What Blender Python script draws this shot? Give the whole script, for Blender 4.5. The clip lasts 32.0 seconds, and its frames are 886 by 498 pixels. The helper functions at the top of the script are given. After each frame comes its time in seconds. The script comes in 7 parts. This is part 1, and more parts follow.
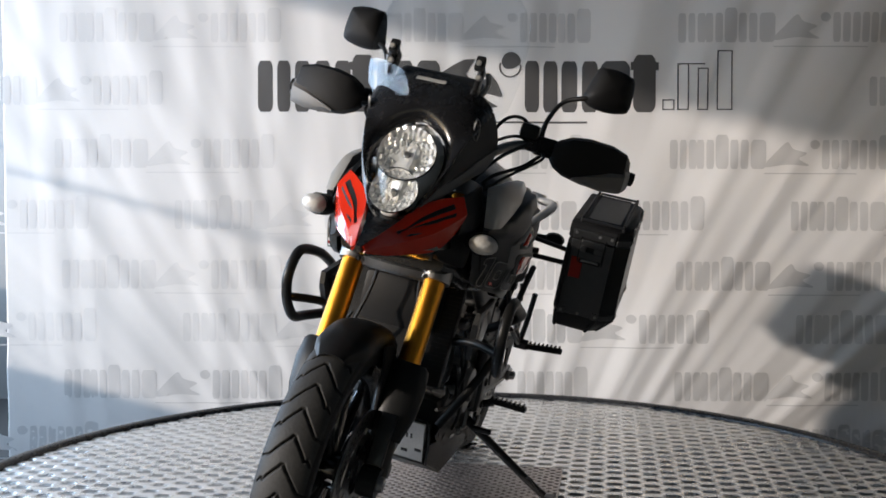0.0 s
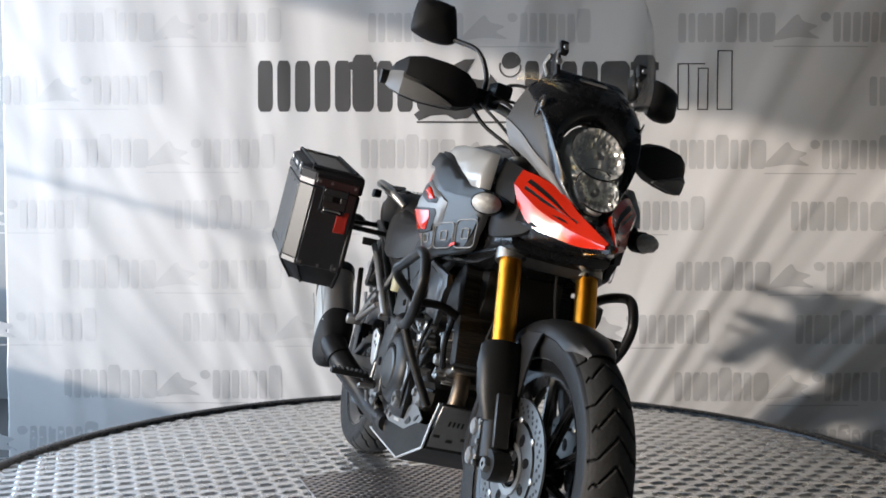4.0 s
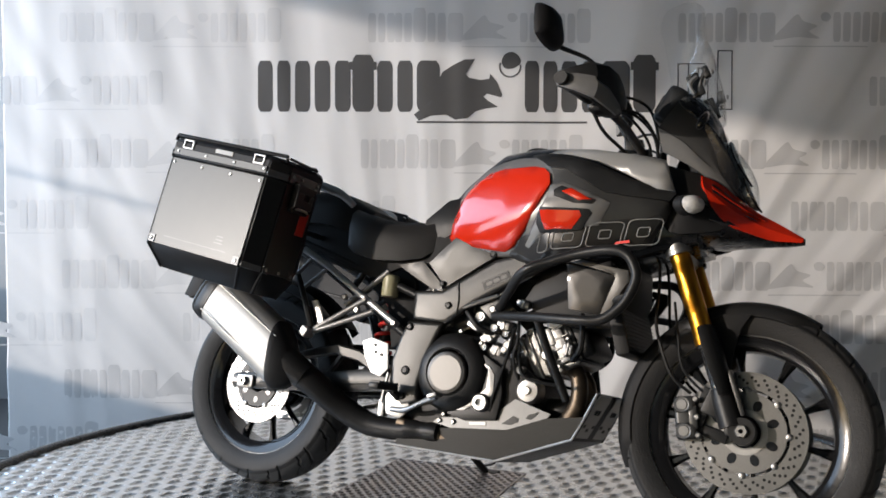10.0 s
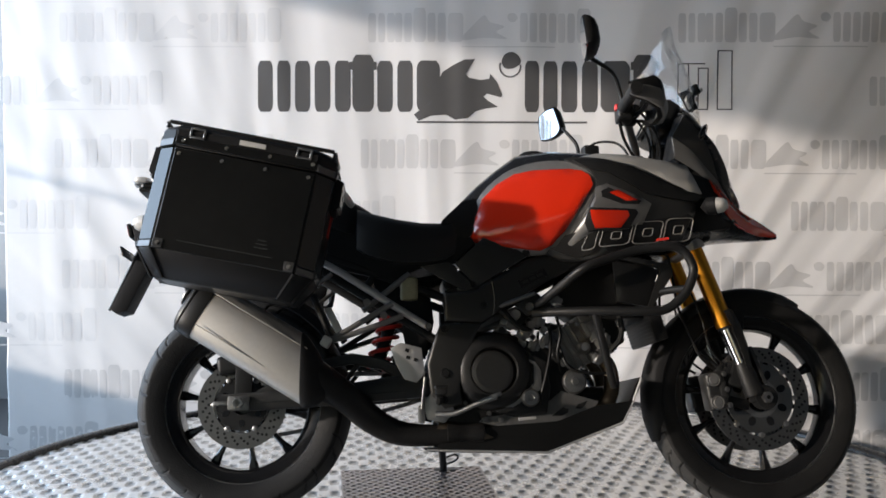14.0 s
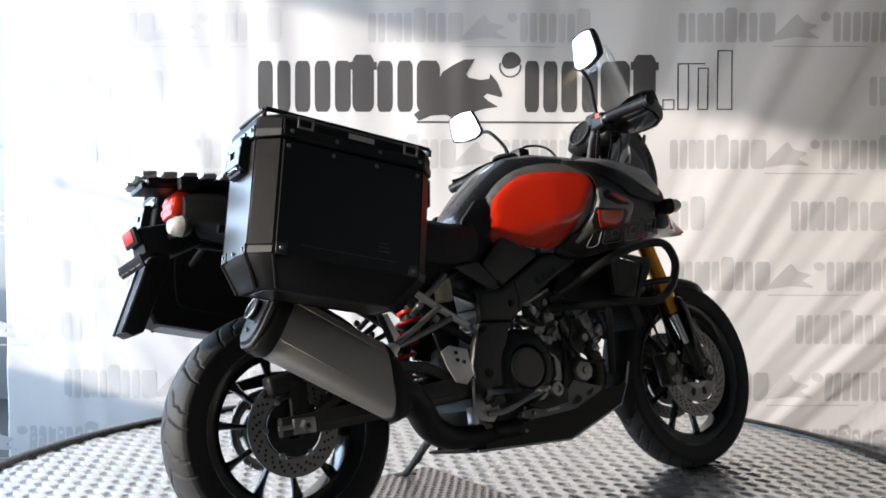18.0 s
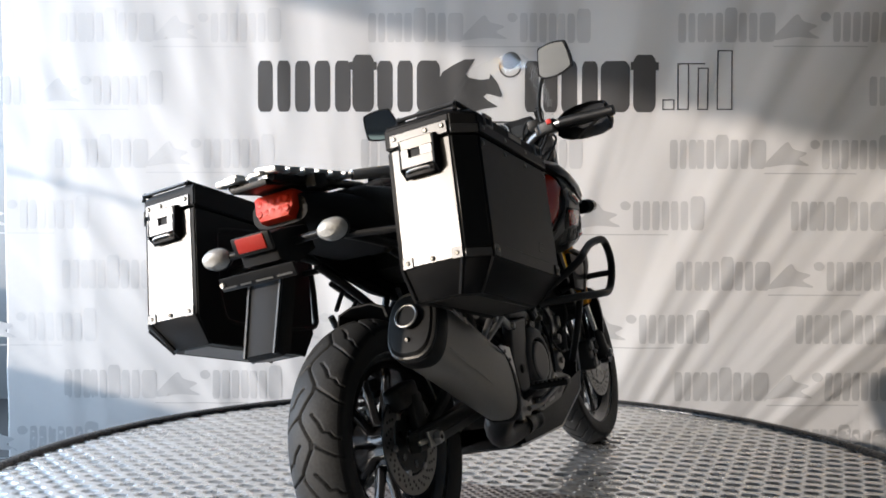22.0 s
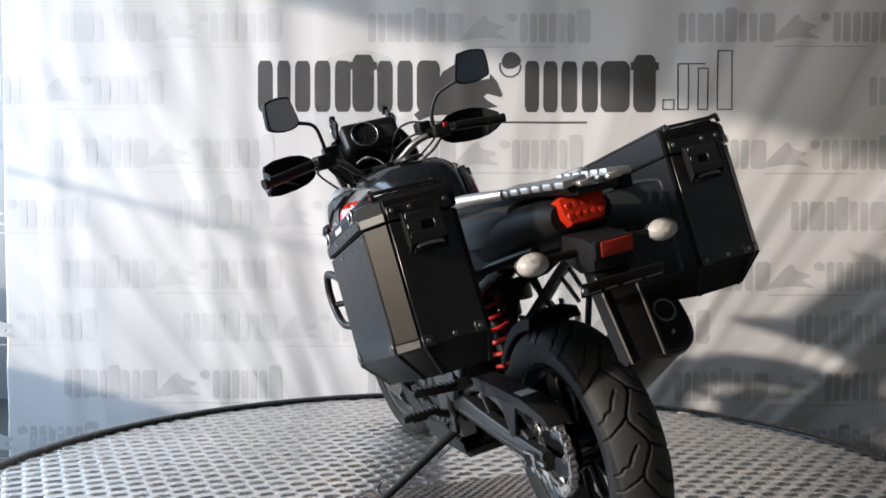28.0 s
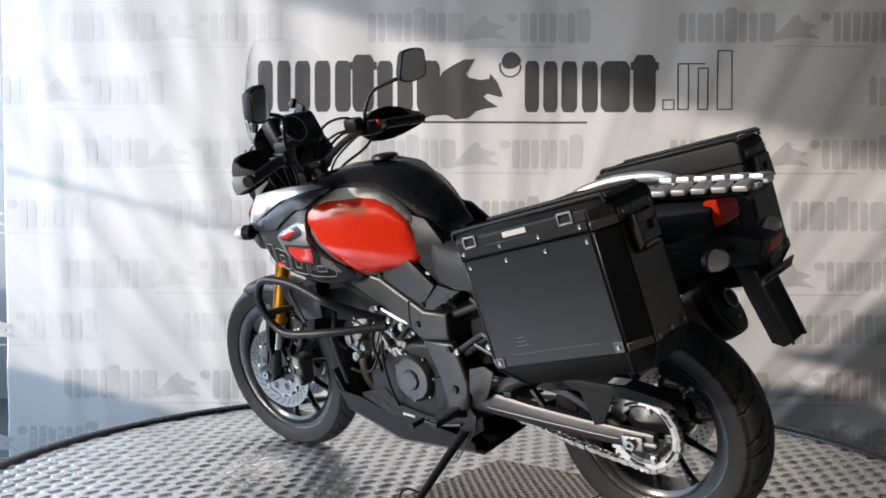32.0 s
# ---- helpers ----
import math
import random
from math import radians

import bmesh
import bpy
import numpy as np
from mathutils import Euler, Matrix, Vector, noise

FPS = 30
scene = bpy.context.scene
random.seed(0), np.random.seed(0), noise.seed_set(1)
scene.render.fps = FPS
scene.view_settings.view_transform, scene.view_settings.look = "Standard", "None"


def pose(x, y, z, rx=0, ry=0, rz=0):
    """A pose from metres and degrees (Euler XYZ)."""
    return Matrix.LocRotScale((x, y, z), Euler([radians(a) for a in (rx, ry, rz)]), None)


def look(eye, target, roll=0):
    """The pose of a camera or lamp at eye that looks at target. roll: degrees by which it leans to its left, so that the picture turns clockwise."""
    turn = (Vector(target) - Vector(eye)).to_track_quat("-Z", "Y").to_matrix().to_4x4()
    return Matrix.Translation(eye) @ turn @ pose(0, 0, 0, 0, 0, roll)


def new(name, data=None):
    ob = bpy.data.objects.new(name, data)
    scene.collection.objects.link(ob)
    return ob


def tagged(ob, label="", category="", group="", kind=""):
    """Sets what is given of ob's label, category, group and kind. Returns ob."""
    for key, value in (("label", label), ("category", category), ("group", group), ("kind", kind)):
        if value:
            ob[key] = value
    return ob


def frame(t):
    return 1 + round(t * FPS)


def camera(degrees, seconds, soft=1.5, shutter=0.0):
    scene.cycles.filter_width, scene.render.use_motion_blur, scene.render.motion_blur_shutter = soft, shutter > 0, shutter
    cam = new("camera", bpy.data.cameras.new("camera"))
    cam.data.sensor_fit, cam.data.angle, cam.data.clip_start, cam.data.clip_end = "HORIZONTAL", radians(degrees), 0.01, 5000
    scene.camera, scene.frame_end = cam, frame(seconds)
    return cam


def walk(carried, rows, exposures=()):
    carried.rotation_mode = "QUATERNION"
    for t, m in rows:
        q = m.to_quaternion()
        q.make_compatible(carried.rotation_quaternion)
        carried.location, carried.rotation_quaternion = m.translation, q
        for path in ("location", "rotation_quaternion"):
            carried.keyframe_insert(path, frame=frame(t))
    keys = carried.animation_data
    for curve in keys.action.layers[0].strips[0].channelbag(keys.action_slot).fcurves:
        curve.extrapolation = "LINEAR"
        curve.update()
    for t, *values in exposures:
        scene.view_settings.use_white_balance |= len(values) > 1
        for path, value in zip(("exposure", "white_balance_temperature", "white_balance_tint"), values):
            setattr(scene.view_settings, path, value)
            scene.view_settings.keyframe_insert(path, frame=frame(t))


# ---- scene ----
DECK = 0.42          # height of the turntable's deck over the hall floor
TURN = Vector((0.014, 0, DECK))

# ---- camera ----
cam = camera(49.6, 32.0, soft=1.7)
CAM = look((0, -2.997, DECK + 0.899), (-0.0344, 0.0, DECK + 0.7777), 0.14)
walk(cam, [(0, CAM), (32, CAM)], exposures=[(0, -0.12), (6, -0.11), (8, -0.30), (10, -0.27), (12, -0.17), (13, -0.07), (14, -0.03), (16, 0.07), (17.5, 0.30), (19, 0.60), (20, 0.50), (21.5, 0.14), (23, 0.00), (25, 0.05), (32, -0.03)])

# ---- daylight: a low sun from the window side ----
SUN_TO = Vector((2.15, 1.0, -0.562)).normalized()
world = bpy.data.worlds.new("sky")
scene.world = world
world.use_nodes = True
wn = world.node_tree.nodes
sky = wn.new("ShaderNodeTexSky")
sky.sky_type = "NISHITA"
sky.sun_disc = False
sky.sun_elevation = math.asin(-SUN_TO.z)
sky.sun_rotation = math.atan2(-SUN_TO.x, -SUN_TO.y)
world.node_tree.links.new(sky.outputs[0], wn["Background"].inputs[0])
wn["Background"].inputs[1].default_value = 0.12

sun = new("sun", bpy.data.lights.new("sun", "SUN"))
sun.data.energy, sun.data.angle, sun.data.color = 3.8, radians(1.4), (1.0, 0.892, 0.80)
sun.matrix_world = look((-8, -6, 4), Vector((-8, -6, 4)) + SUN_TO)

# the sky's light in the long window of the left wall
skylight = new("window_daylight", bpy.data.lights.new("window_daylight", "AREA"))
skylight.data.shape, skylight.data.size, skylight.data.size_y = "RECTANGLE", 5.5, 2.2
skylight.data.energy, skylight.data.color = 250, (0.545, 0.735, 1.0)
skylight.matrix_world = look((-3.72, 0.55, 2.08), (0, 0.55, 2.08))

# ---- materials ----
def mat(name, color, rough=0.5, metal=0.0, grain=0.0, scale=60.0, bump=0.0, wear=0.0, coat=0.0, spec=0.5,
        rough_var=0.0, big=4.0, transmission=0.0, ior=1.45, emit=None, stretch=(1, 1, 1)):
    """One surface: base colour with grain and large stains, roughness that varies, a fine bump."""
    m = bpy.data.materials.new(name)
    m.use_nodes = True
    nt = m.node_tree
    n, l = nt.nodes, nt.links
    p = n["Principled BSDF"]
    p.inputs["Base Color"].default_value = (*color, 1)
    p.inputs["Roughness"].default_value = rough
    p.inputs["Metallic"].default_value = metal
    p.inputs["Specular IOR Level"].default_value = spec
    p.inputs["Coat Weight"].default_value = coat
    p.inputs["Coat Roughness"].default_value = 0.06
    p.inputs["Transmission Weight"].default_value = transmission
    p.inputs["IOR"].default_value = ior
    if emit:
        p.inputs["Emission Color"].default_value = (*emit[:3], 1)
        p.inputs["Emission Strength"].default_value = emit[3]
    if grain or bump or rough_var or wear:
        tc = n.new("ShaderNodeTexCoord")
        mp = n.new("ShaderNodeMapping")
        mp.inputs["Scale"].default_value = stretch
        l.new(tc.outputs["Object"], mp.inputs["Vector"])
        fine = n.new("ShaderNodeTexNoise")
        fine.inputs["Scale"].default_value = scale
        fine.inputs["Detail"].default_value = 6
        l.new(mp.outputs[0], fine.inputs["Vector"])
        broad = n.new("ShaderNodeTexNoise")
        broad.inputs["Scale"].default_value = big
        broad.inputs["Detail"].default_value = 4
        l.new(mp.outputs[0], broad.inputs["Vector"])
        both = n.new("ShaderNodeMath")
        both.operation = "ADD"
        l.new(fine.outputs[0], both.inputs[0])
        l.new(broad.outputs[0], both.inputs[1])
        if grain:
            ramp = n.new("ShaderNodeMapRange")
            ramp.inputs["From Min"].default_value = 0.6
            ramp.inputs["From Max"].default_value = 1.4
            ramp.inputs["To Min"].default_value = 1 - grain
            ramp.inputs["To Max"].default_value = 1 + grain
            l.new(both.outputs[0], ramp.inputs["Value"])
            mul = n.new("ShaderNodeVectorMath")
            mul.operation = "SCALE"
            mul.inputs[0].default_value = color
            l.new(ramp.outputs[0], mul.inputs["Scale"])
            l.new(mul.outputs[0], p.inputs["Base Color"])
        if rough_var:
            rr = n.new("ShaderNodeMapRange")
            rr.inputs["From Min"].default_value = 0.6
            rr.inputs["From Max"].default_value = 1.4
            rr.inputs["To Min"].default_value = max(0.02, rough - rough_var)
            rr.inputs["To Max"].default_value = min(1, rough + rough_var)
            l.new(both.outputs[0], rr.inputs["Value"])
            l.new(rr.outputs[0], p.inputs["Roughness"])
        if bump:
            b = n.new("ShaderNodeBump")
            b.inputs["Strength"].default_value = bump
            b.inputs["Distance"].default_value = 0.002
            l.new(fine.outputs[0], b.inputs["Height"])
            l.new(b.outputs[0], p.inputs["Normal"])
    return m


RED = mat("red_paint", (0.55, 0.021, 0.004), 0.20, coat=0.8, grain=0.05, rough_var=0.05, scale=300)
GLOSS = mat("black_gloss_paint", (0.0105, 0.0105, 0.0115), 0.25, coat=0.4, grain=0.2, rough_var=0.08, spec=0.4)
PLASTIC = mat("black_grained_plastic", (0.0125, 0.0125, 0.013), 0.56, grain=0.25, bump=0.25, scale=900, rough_var=0.08, spec=0.2)
GREY = mat("dark_grey_metallic_paint", (0.046, 0.0455, 0.044), 0.42, metal=0.6, grain=0.10, coat=0.2, rough_var=0.05, scale=200)
DARKGREY = mat("charcoal_metallic_paint", (0.036, 0.035, 0.034), 0.40, metal=0.85, grain=0.10, coat=0.15, rough_var=0.05, scale=200)
LIGHTGREY = mat("mid_grey_satin_paint", (0.21, 0.205, 0.198), 0.42, metal=0.6, grain=0.08, rough_var=0.06)
WHITE = mat("pale_silver_paint", (0.42, 0.413, 0.395), 0.38, metal=0.35, coat=0.3, grain=0.04, rough_var=0.04)
SEAT = mat("black_seat_vinyl", (0.020, 0.0195, 0.019), 0.52, grain=0.25, bump=0.5, scale=500, rough_var=0.1, spec=0.35)
GOLD = mat("gold_anodised_aluminium", (0.66, 0.29, 0.03), 0.32, metal=1.0, grain=0.06, rough_var=0.06)
ALU = mat("bare_aluminium", (0.34, 0.335, 0.325), 0.40, metal=1.0, grain=0.16, rough_var=0.12, scale=120)
CAST = mat("cast_engine_metal", (0.29, 0.282, 0.27), 0.42, metal=0.95, grain=0.25, bump=0.5, scale=260, rough_var=0.14)
CHROME = mat("chrome", (0.80, 0.80, 0.80), 0.10, metal=1.0, rough_var=0.05, grain=0.03)
STEEL = mat("brake_disc_steel", (0.21, 0.206, 0.20), 0.38, metal=1.0, grain=0.14, rough_var=0.10, scale=200)
SATIN = mat("satin_exhaust_metal", (0.37, 0.358, 0.335), 0.55, metal=0.95, grain=0.08, rough_var=0.06, scale=90)
BRONZE = mat("heat_tinted_steel_pipe", (0.16, 0.125, 0.092), 0.48, metal=1.0, grain=0.3, rough_var=0.1, big=9)
FRAME = mat("grey_painted_frame", (0.060, 0.059, 0.057), 0.42, metal=0.85, grain=0.10, rough_var=0.06, bump=0.1, scale=300)
BLACKM = mat("black_powder_coat", (0.0125, 0.0125, 0.0125), 0.40, grain=0.2, rough_var=0.1, bump=0.15, scale=500, spec=0.32)
ENGINE = mat("dark_engine_paint", (0.020, 0.0195, 0.019), 0.42, metal=0.5, grain=0.3, bump=0.3, scale=250, rough_var=0.12, spec=0.3)
RUBBER = mat("tyre_rubber", (0.0085, 0.0083, 0.0081), 0.56, grain=0.5, bump=0.6, scale=240, rough_var=0.10, big=12, spec=0.35)
TREAD = mat("dusty_tread_rubber", (0.036, 0.0355, 0.0345), 0.62, grain=0.4, bump=0.3, scale=160, rough_var=0.10, big=9, spec=0.4)
COWL = mat("matt_dark_grey_cowl_plastic", (0.040, 0.0395, 0.0385), 0.5, grain=0.12, bump=0.15, scale=500, rough_var=0.06, spec=0.4)
BARE = mat("brushed_bare_plate", (0.30, 0.292, 0.28), 0.38, metal=0.95, grain=0.12, rough_var=0.08, scale=90)
TRIMGREY = mat("light_grey_plastic", (0.13, 0.129, 0.126), 0.5, grain=0.06, rough_var=0.05)
RIM = mat("black_wheel_paint", (0.009, 0.009, 0.0095), 0.17, coat=0.25, spec=0.35, grain=0.2, rough_var=0.08)
CASE = mat("black_anodised_case_sheet", (0.046, 0.046, 0.045), 0.365, metal=1.0, grain=0.06, rough_var=0.03, scale=40)
CASEND = mat("grey_anodised_end_sheet", (0.10, 0.10, 0.099), 0.36, metal=0.95, grain=0.06, rough_var=0.03, scale=40)
CASEP = mat("black_case_plastic", (0.0115, 0.0115, 0.012), 0.52, grain=0.2, bump=0.1, scale=700, rough_var=0.08, spec=0.2)
CASEGREY = mat("grey_case_edge_sheet", (0.10, 0.10, 0.10), 0.42, metal=0.8, grain=0.1, rough_var=0.06)
REDLENS = mat("red_lamp_lens", (0.55, 0.030, 0.010), 0.30, grain=0.12, spec=0.2, bump=0.5, scale=160)
REFLECT = mat("red_reflector", (0.40, 0.03, 0.02), 0.32, grain=0.15, bump=0.6, scale=500, spec=0.25)
REFL = mat("faceted_silver_reflector", (0.82, 0.82, 0.81), 0.20, metal=0.38, grain=0.1, rough_var=0.08)
LENS = mat("ribbed_clear_lens", (0.52, 0.51, 0.485), 0.26, grain=0.25, coat=0.3, bump=0.9, scale=130)
SMOKE = mat("smoky_display_glass", (0.03, 0.031, 0.031), 0.16, coat=0.4, grain=0.1)
RACK = mat("bright_rack_aluminium", (0.60, 0.59, 0.575), 0.40, metal=0.8, grain=0.06, rough_var=0.08)
MIRROR = mat("mirror_glass", (0.44, 0.47, 0.50), 0.03, metal=1.0)
SPRING = mat("red_spring_paint", (0.60, 0.03, 0.02), 0.35, grain=0.1, rough_var=0.05)
REDBIT = mat("red_plastic_switch", (0.65, 0.04, 0.03), 0.4)
PRINT = mat("grey_outline_print", (0.24, 0.232, 0.22), 0.5, grain=0.05)
STICKER = mat("pale_sticker", (0.45, 0.44, 0.42), 0.5, grain=0.06)
COVER = mat("satin_black_cover_paint", (0.085, 0.083, 0.08), 0.38, metal=0.9, grain=0.06, rough_var=0.03, scale=80)
SKIDGREY = mat("grey_skid_flange_paint", (0.17, 0.167, 0.160), 0.42, metal=0.7, grain=0.1, rough_var=0.08)
WIRE = mat("black_cable_rubber", (0.008, 0.008, 0.008), 0.5, spec=0.3)
AMBER = mat("cloudy_brake_fluid_pot", (0.33, 0.31, 0.19), 0.35, grain=0.15)


def glass(name, tint, rough=0.02, clear=0.8):
    """Thin glass or screen: mostly clear, glossy by angle."""
    m = bpy.data.materials.new(name)
    m.use_nodes = True
    n, l = m.node_tree.nodes, m.node_tree.links
    out = n["Material Output"]
    n.remove(n["Principled BSDF"])
    tr = n.new("ShaderNodeBsdfTransparent")
    tr.inputs[0].default_value = (*tint, 1)
    gl = n.new("ShaderNodeBsdfGlossy")
    gl.inputs["Roughness"].default_value = rough
    lw = n.new("ShaderNodeLayerWeight")
    lw.inputs["Blend"].default_value = 0.5
    pw = n.new("ShaderNodeMath")
    pw.operation, pw.inputs[1].default_value = "POWER", 4.0
    l.new(lw.outputs["Facing"], pw.inputs[0])
    fr = n.new("ShaderNodeMath")
    fr.operation, fr.inputs[1].default_value, fr.inputs[2].default_value = "MULTIPLY_ADD", 0.55, 0.03
    l.new(pw.outputs[0], fr.inputs[0])
    mx = n.new("ShaderNodeMixShader")
    l.new(fr.outputs[0], mx.inputs[0])
    l.new(tr.outputs[0], mx.inputs[1])
    l.new(gl.outputs[0], mx.inputs[2])
    l.new(mx.outputs[0], out.inputs[0])
    return m


SCREEN = glass("clear_windscreen", (0.98, 0.985, 0.985))
GLASS = glass("clear_glass", (0.96, 0.97, 0.97))


# ---- building helpers ----
def smooth_line(pts, k=5, closed=False):
    """Catmull-Rom through the points, k steps a span."""
    p = [Vector(q) for q in pts]
    n = len(p)
    out = []
    for i in range(n if closed else n - 1):
        a, b = p[i], p[(i + 1) % n]
        z = p[(i - 1) % n] if closed or i else a
        c = p[(i + 2) % n] if closed or i < n - 2 else b
        for j in range(k):
            t = j / k
            out.append(0.5 * (2 * a + (b - z) * t + (2 * z - 5 * a + 4 * b - c) * t * t + (3 * a - z - 3 * b + c) * t ** 3))
    if not closed:
        out.append(p[-1])
    return out


def box(bm, size, m=None, bev=0.003, seg=2):
    made = bmesh.ops.create_cube(bm, size=1, matrix=(m or Matrix()) @ Matrix.Diagonal((*size, 1)))["verts"]
    if bev:
        edges = list({e for v in made for e in v.link_edges})
        bmesh.ops.bevel(bm, geom=edges, offset=min(bev, min(size) * 0.45), segments=seg, affect="EDGES", profile=0.6)
    return bm


def ring_skin(bm, rings, closed=True, caps=True):
    """Skin rings of equal length; each ring is closed or an open strip."""
    vs = [[bm.verts.new(p) for p in r] for r in rings]
    n = len(vs[0])
    for a, b in zip(vs, vs[1:]):
        for i in range(n if closed else n - 1):
            j = (i + 1) % n
            bm.faces.new((a[i], a[j], b[j], b[i]))
    if caps and closed:
        bm.faces.new(list(reversed(vs[0])))
        bm.faces.new(vs[-1])
    return vs


def tube(bm, pts, r, n=10, k=5, closed=False, caps=True):
    """A round bar bent along the points; r may be one radius or one for each point."""
    line = smooth_line(pts, k, closed) if k > 1 else [Vector(p) for p in pts]
    m = len(line)
    rs = [r] * m if isinstance(r, (int, float)) else [float(np.interp(i, np.linspace(0, m - 1, len(r)), r)) for i in range(m)]
    up = Vector((0, 0, 1))
    rings = []
    last = None
    for i, p in enumerate(line):
        a = line[(i + 1) % m] if closed or i < m - 1 else p
        b = line[i - 1] if closed or i else p
        d = (a - b).normalized()
        s = d.cross(up) if last is None else last - d * last.dot(d)
        if s.length < 1e-4:
            s = d.cross(Vector((1, 0, 0)))
        s.normalize()
        last = s
        q = d.cross(s)
        rings.append([p + rs[i] * (math.cos(u) * s + math.sin(u) * q) for u in (2 * math.pi * j / n for j in range(n))])
    if closed:
        rings.append(rings[0])
        ring_skin(bm, rings, True, False)
        bmesh.ops.remove_doubles(bm, verts=bm.verts, dist=1e-6)
    else:
        ring_skin(bm, rings, True, caps)
    return bm


def lathe(bm, prof, m=None, n=48, closed=False):
    """Turn a profile of (radius, y) round the y axis."""
    m = m or Matrix()
    rings = []
    for j in range(n + 1):
        a = 2 * math.pi * j / n
        rings.append([m @ Vector((r * math.cos(a), y, r * math.sin(a))) for r, y in prof])
    vs = [[bm.verts.new(p) for p in r] for r in rings[:-1]]
    k = len(prof)
    for j in range(n):
        a, b = vs[j], vs[(j + 1) % n]
        for i in range(k if closed else k - 1):
            i2 = (i + 1) % k
            q = (a[i], b[i], b[i2], a[i2])
            try:
                bm.faces.new(q)
            except ValueError:
                pass
    return bm


def prism(bm, outline, y0, y1, bev=0.004, axis="y", seg=2):
    """An outline in x and z, drawn out from y0 to y1, edges rounded."""
    put = (lambda u, v, w: (u, w, v)) if axis == "y" else ((lambda u, v, w: (u, v, w)) if axis == "z" else (lambda u, v, w: (w, u, v)))
    b = bmesh.new()
    lo = [b.verts.new(put(u, v, y0)) for u, v in outline]
    hi = [b.verts.new(put(u, v, y1)) for u, v in outline]
    n = len(lo)
    b.faces.new(lo)
    b.faces.new(list(reversed(hi)))
    for i in range(n):
        j = (i + 1) % n
        b.faces.new((lo[j], lo[i], hi[i], hi[j]))
    bmesh.ops.recalc_face_normals(b, faces=b.faces)
    if bev:
        rim = [e for e in b.edges if (e.verts[0] in lo) == (e.verts[1] in lo)]
        bmesh.ops.bevel(b, geom=rim, offset=bev, segments=seg, affect="EDGES", profile=0.6, clamp_overlap=True)
    join(bm, b)
    return bm


def join(bm, other, m=None):
    if m:
        bmesh.ops.transform(other, matrix=m, verts=other.verts)
    me = bpy.data.meshes.new("tmp")
    other.to_mesh(me)
    other.free()
    bm.from_mesh(me)
    bpy.data.meshes.remove(me)
    return bm


def shell(bm, outline, yf, thick=0.004, step=0.03, k=4, side=1, roll=0.004):
    """A curved panel: an outline in x and z laid on the surface y = yf(x, z), with thickness and rolled edges."""
    from mathutils.geometry import delaunay_2d_cdt, intersect_point_line
    line = [Vector((p[0], p[1])) for p in smooth_line([(a, b, 0) for a, b in outline], k, True)]
    line = [p.copy() for i, p in enumerate(line) if (p - line[i - 1]).length > 1e-4]
    xs, zs = [p.x for p in line], [p.y for p in line]

    def inside(x, z):
        hit = False
        for i in range(len(line)):
            a, b = line[i - 1], line[i]
            if (a.y > z) != (b.y > z) and x < (b.x - a.x) * (z - a.y) / (b.y - a.y) + a.x:
                hit = not hit
        return hit

    pts = list(line)
    nx, nz = int((max(xs) - min(xs)) / step) + 1, int((max(zs) - min(zs)) / step) + 1
    for i in range(nx + 1):
        for j in range(nz + 1):
            x, z = min(xs) + step * (i + 0.5 * (j % 2)), min(zs) + step * (j + 0.37)
            if inside(x, z) and min((Vector((x, z)) - q).length for q in line) > step * 0.45:
                pts.append(Vector((x, z)))
    m = len(line)
    vo, _, fo, _, _, _ = delaunay_2d_cdt(pts, [(i, (i + 1) % m) for i in range(m)], [], 1, 1e-6)
    edge_d = [min([(v - line[i]).length for i in range(m)]) for v in vo]
    top = [bm.verts.new((v.x, side * (yf(v.x, v.y) - (roll if d < 1e-5 else 0)), v.y)) for v, d in zip(vo, edge_d)]
    low = [bm.verts.new((v.x, side * (yf(v.x, v.y) - thick), v.y)) for v in vo]
    for f in fo:
        try:
            bm.faces.new([top[i] for i in f])
            bm.faces.new([low[i] for i in reversed(f)])
        except ValueError:
            pass
    rim = [e for e in bm.edges if e.is_boundary and e.verts[0] in set(top) and e.verts[1] in set(top)]
    back = dict(zip(top, low))
    for e in rim:
        a, b = e.verts
        bm.faces.new((a, b, back[b], back[a]))
    bmesh.ops.recalc_face_normals(bm, faces=bm.faces)
    return bm


def part(name, bm, material, parent=None, label="", m=None, sharp=38, kind=""):
    """Link a bmesh as one mesh object under a thing or a part."""
    if m:
        bmesh.ops.transform(bm, matrix=m, verts=bm.verts)
    me = bpy.data.meshes.new(name)
    bm.normal_update()
    bm.to_mesh(me)
    bm.free()
    for x in material if isinstance(material, (list, tuple)) else [material]:
        me.materials.append(x)
    me.polygons.foreach_set("use_smooth", [True] * len(me.polygons))
    me.set_sharp_from_angle(angle=radians(sharp))
    ob = new(name, me)
    ob.parent = parent
    return tagged(ob, label, kind=kind)


def raw(name, verts, faces, material, parent=None, label="", kind="", smooth=True, slots=None):
    """Link plain lists of corners and faces as one mesh object."""
    me = bpy.data.meshes.new(name)
    me.from_pydata([tuple(v) for v in verts], [], faces)
    for x in material if isinstance(material, (list, tuple)) else [material]:
        me.materials.append(x)
    if slots:
        me.polygons.foreach_set("material_index", slots)
    me.polygons.foreach_set("use_smooth", [smooth] * len(me.polygons))
    me.update()
    ob = new(name, me)
    ob.parent = parent
    return tagged(ob, label, kind=kind)


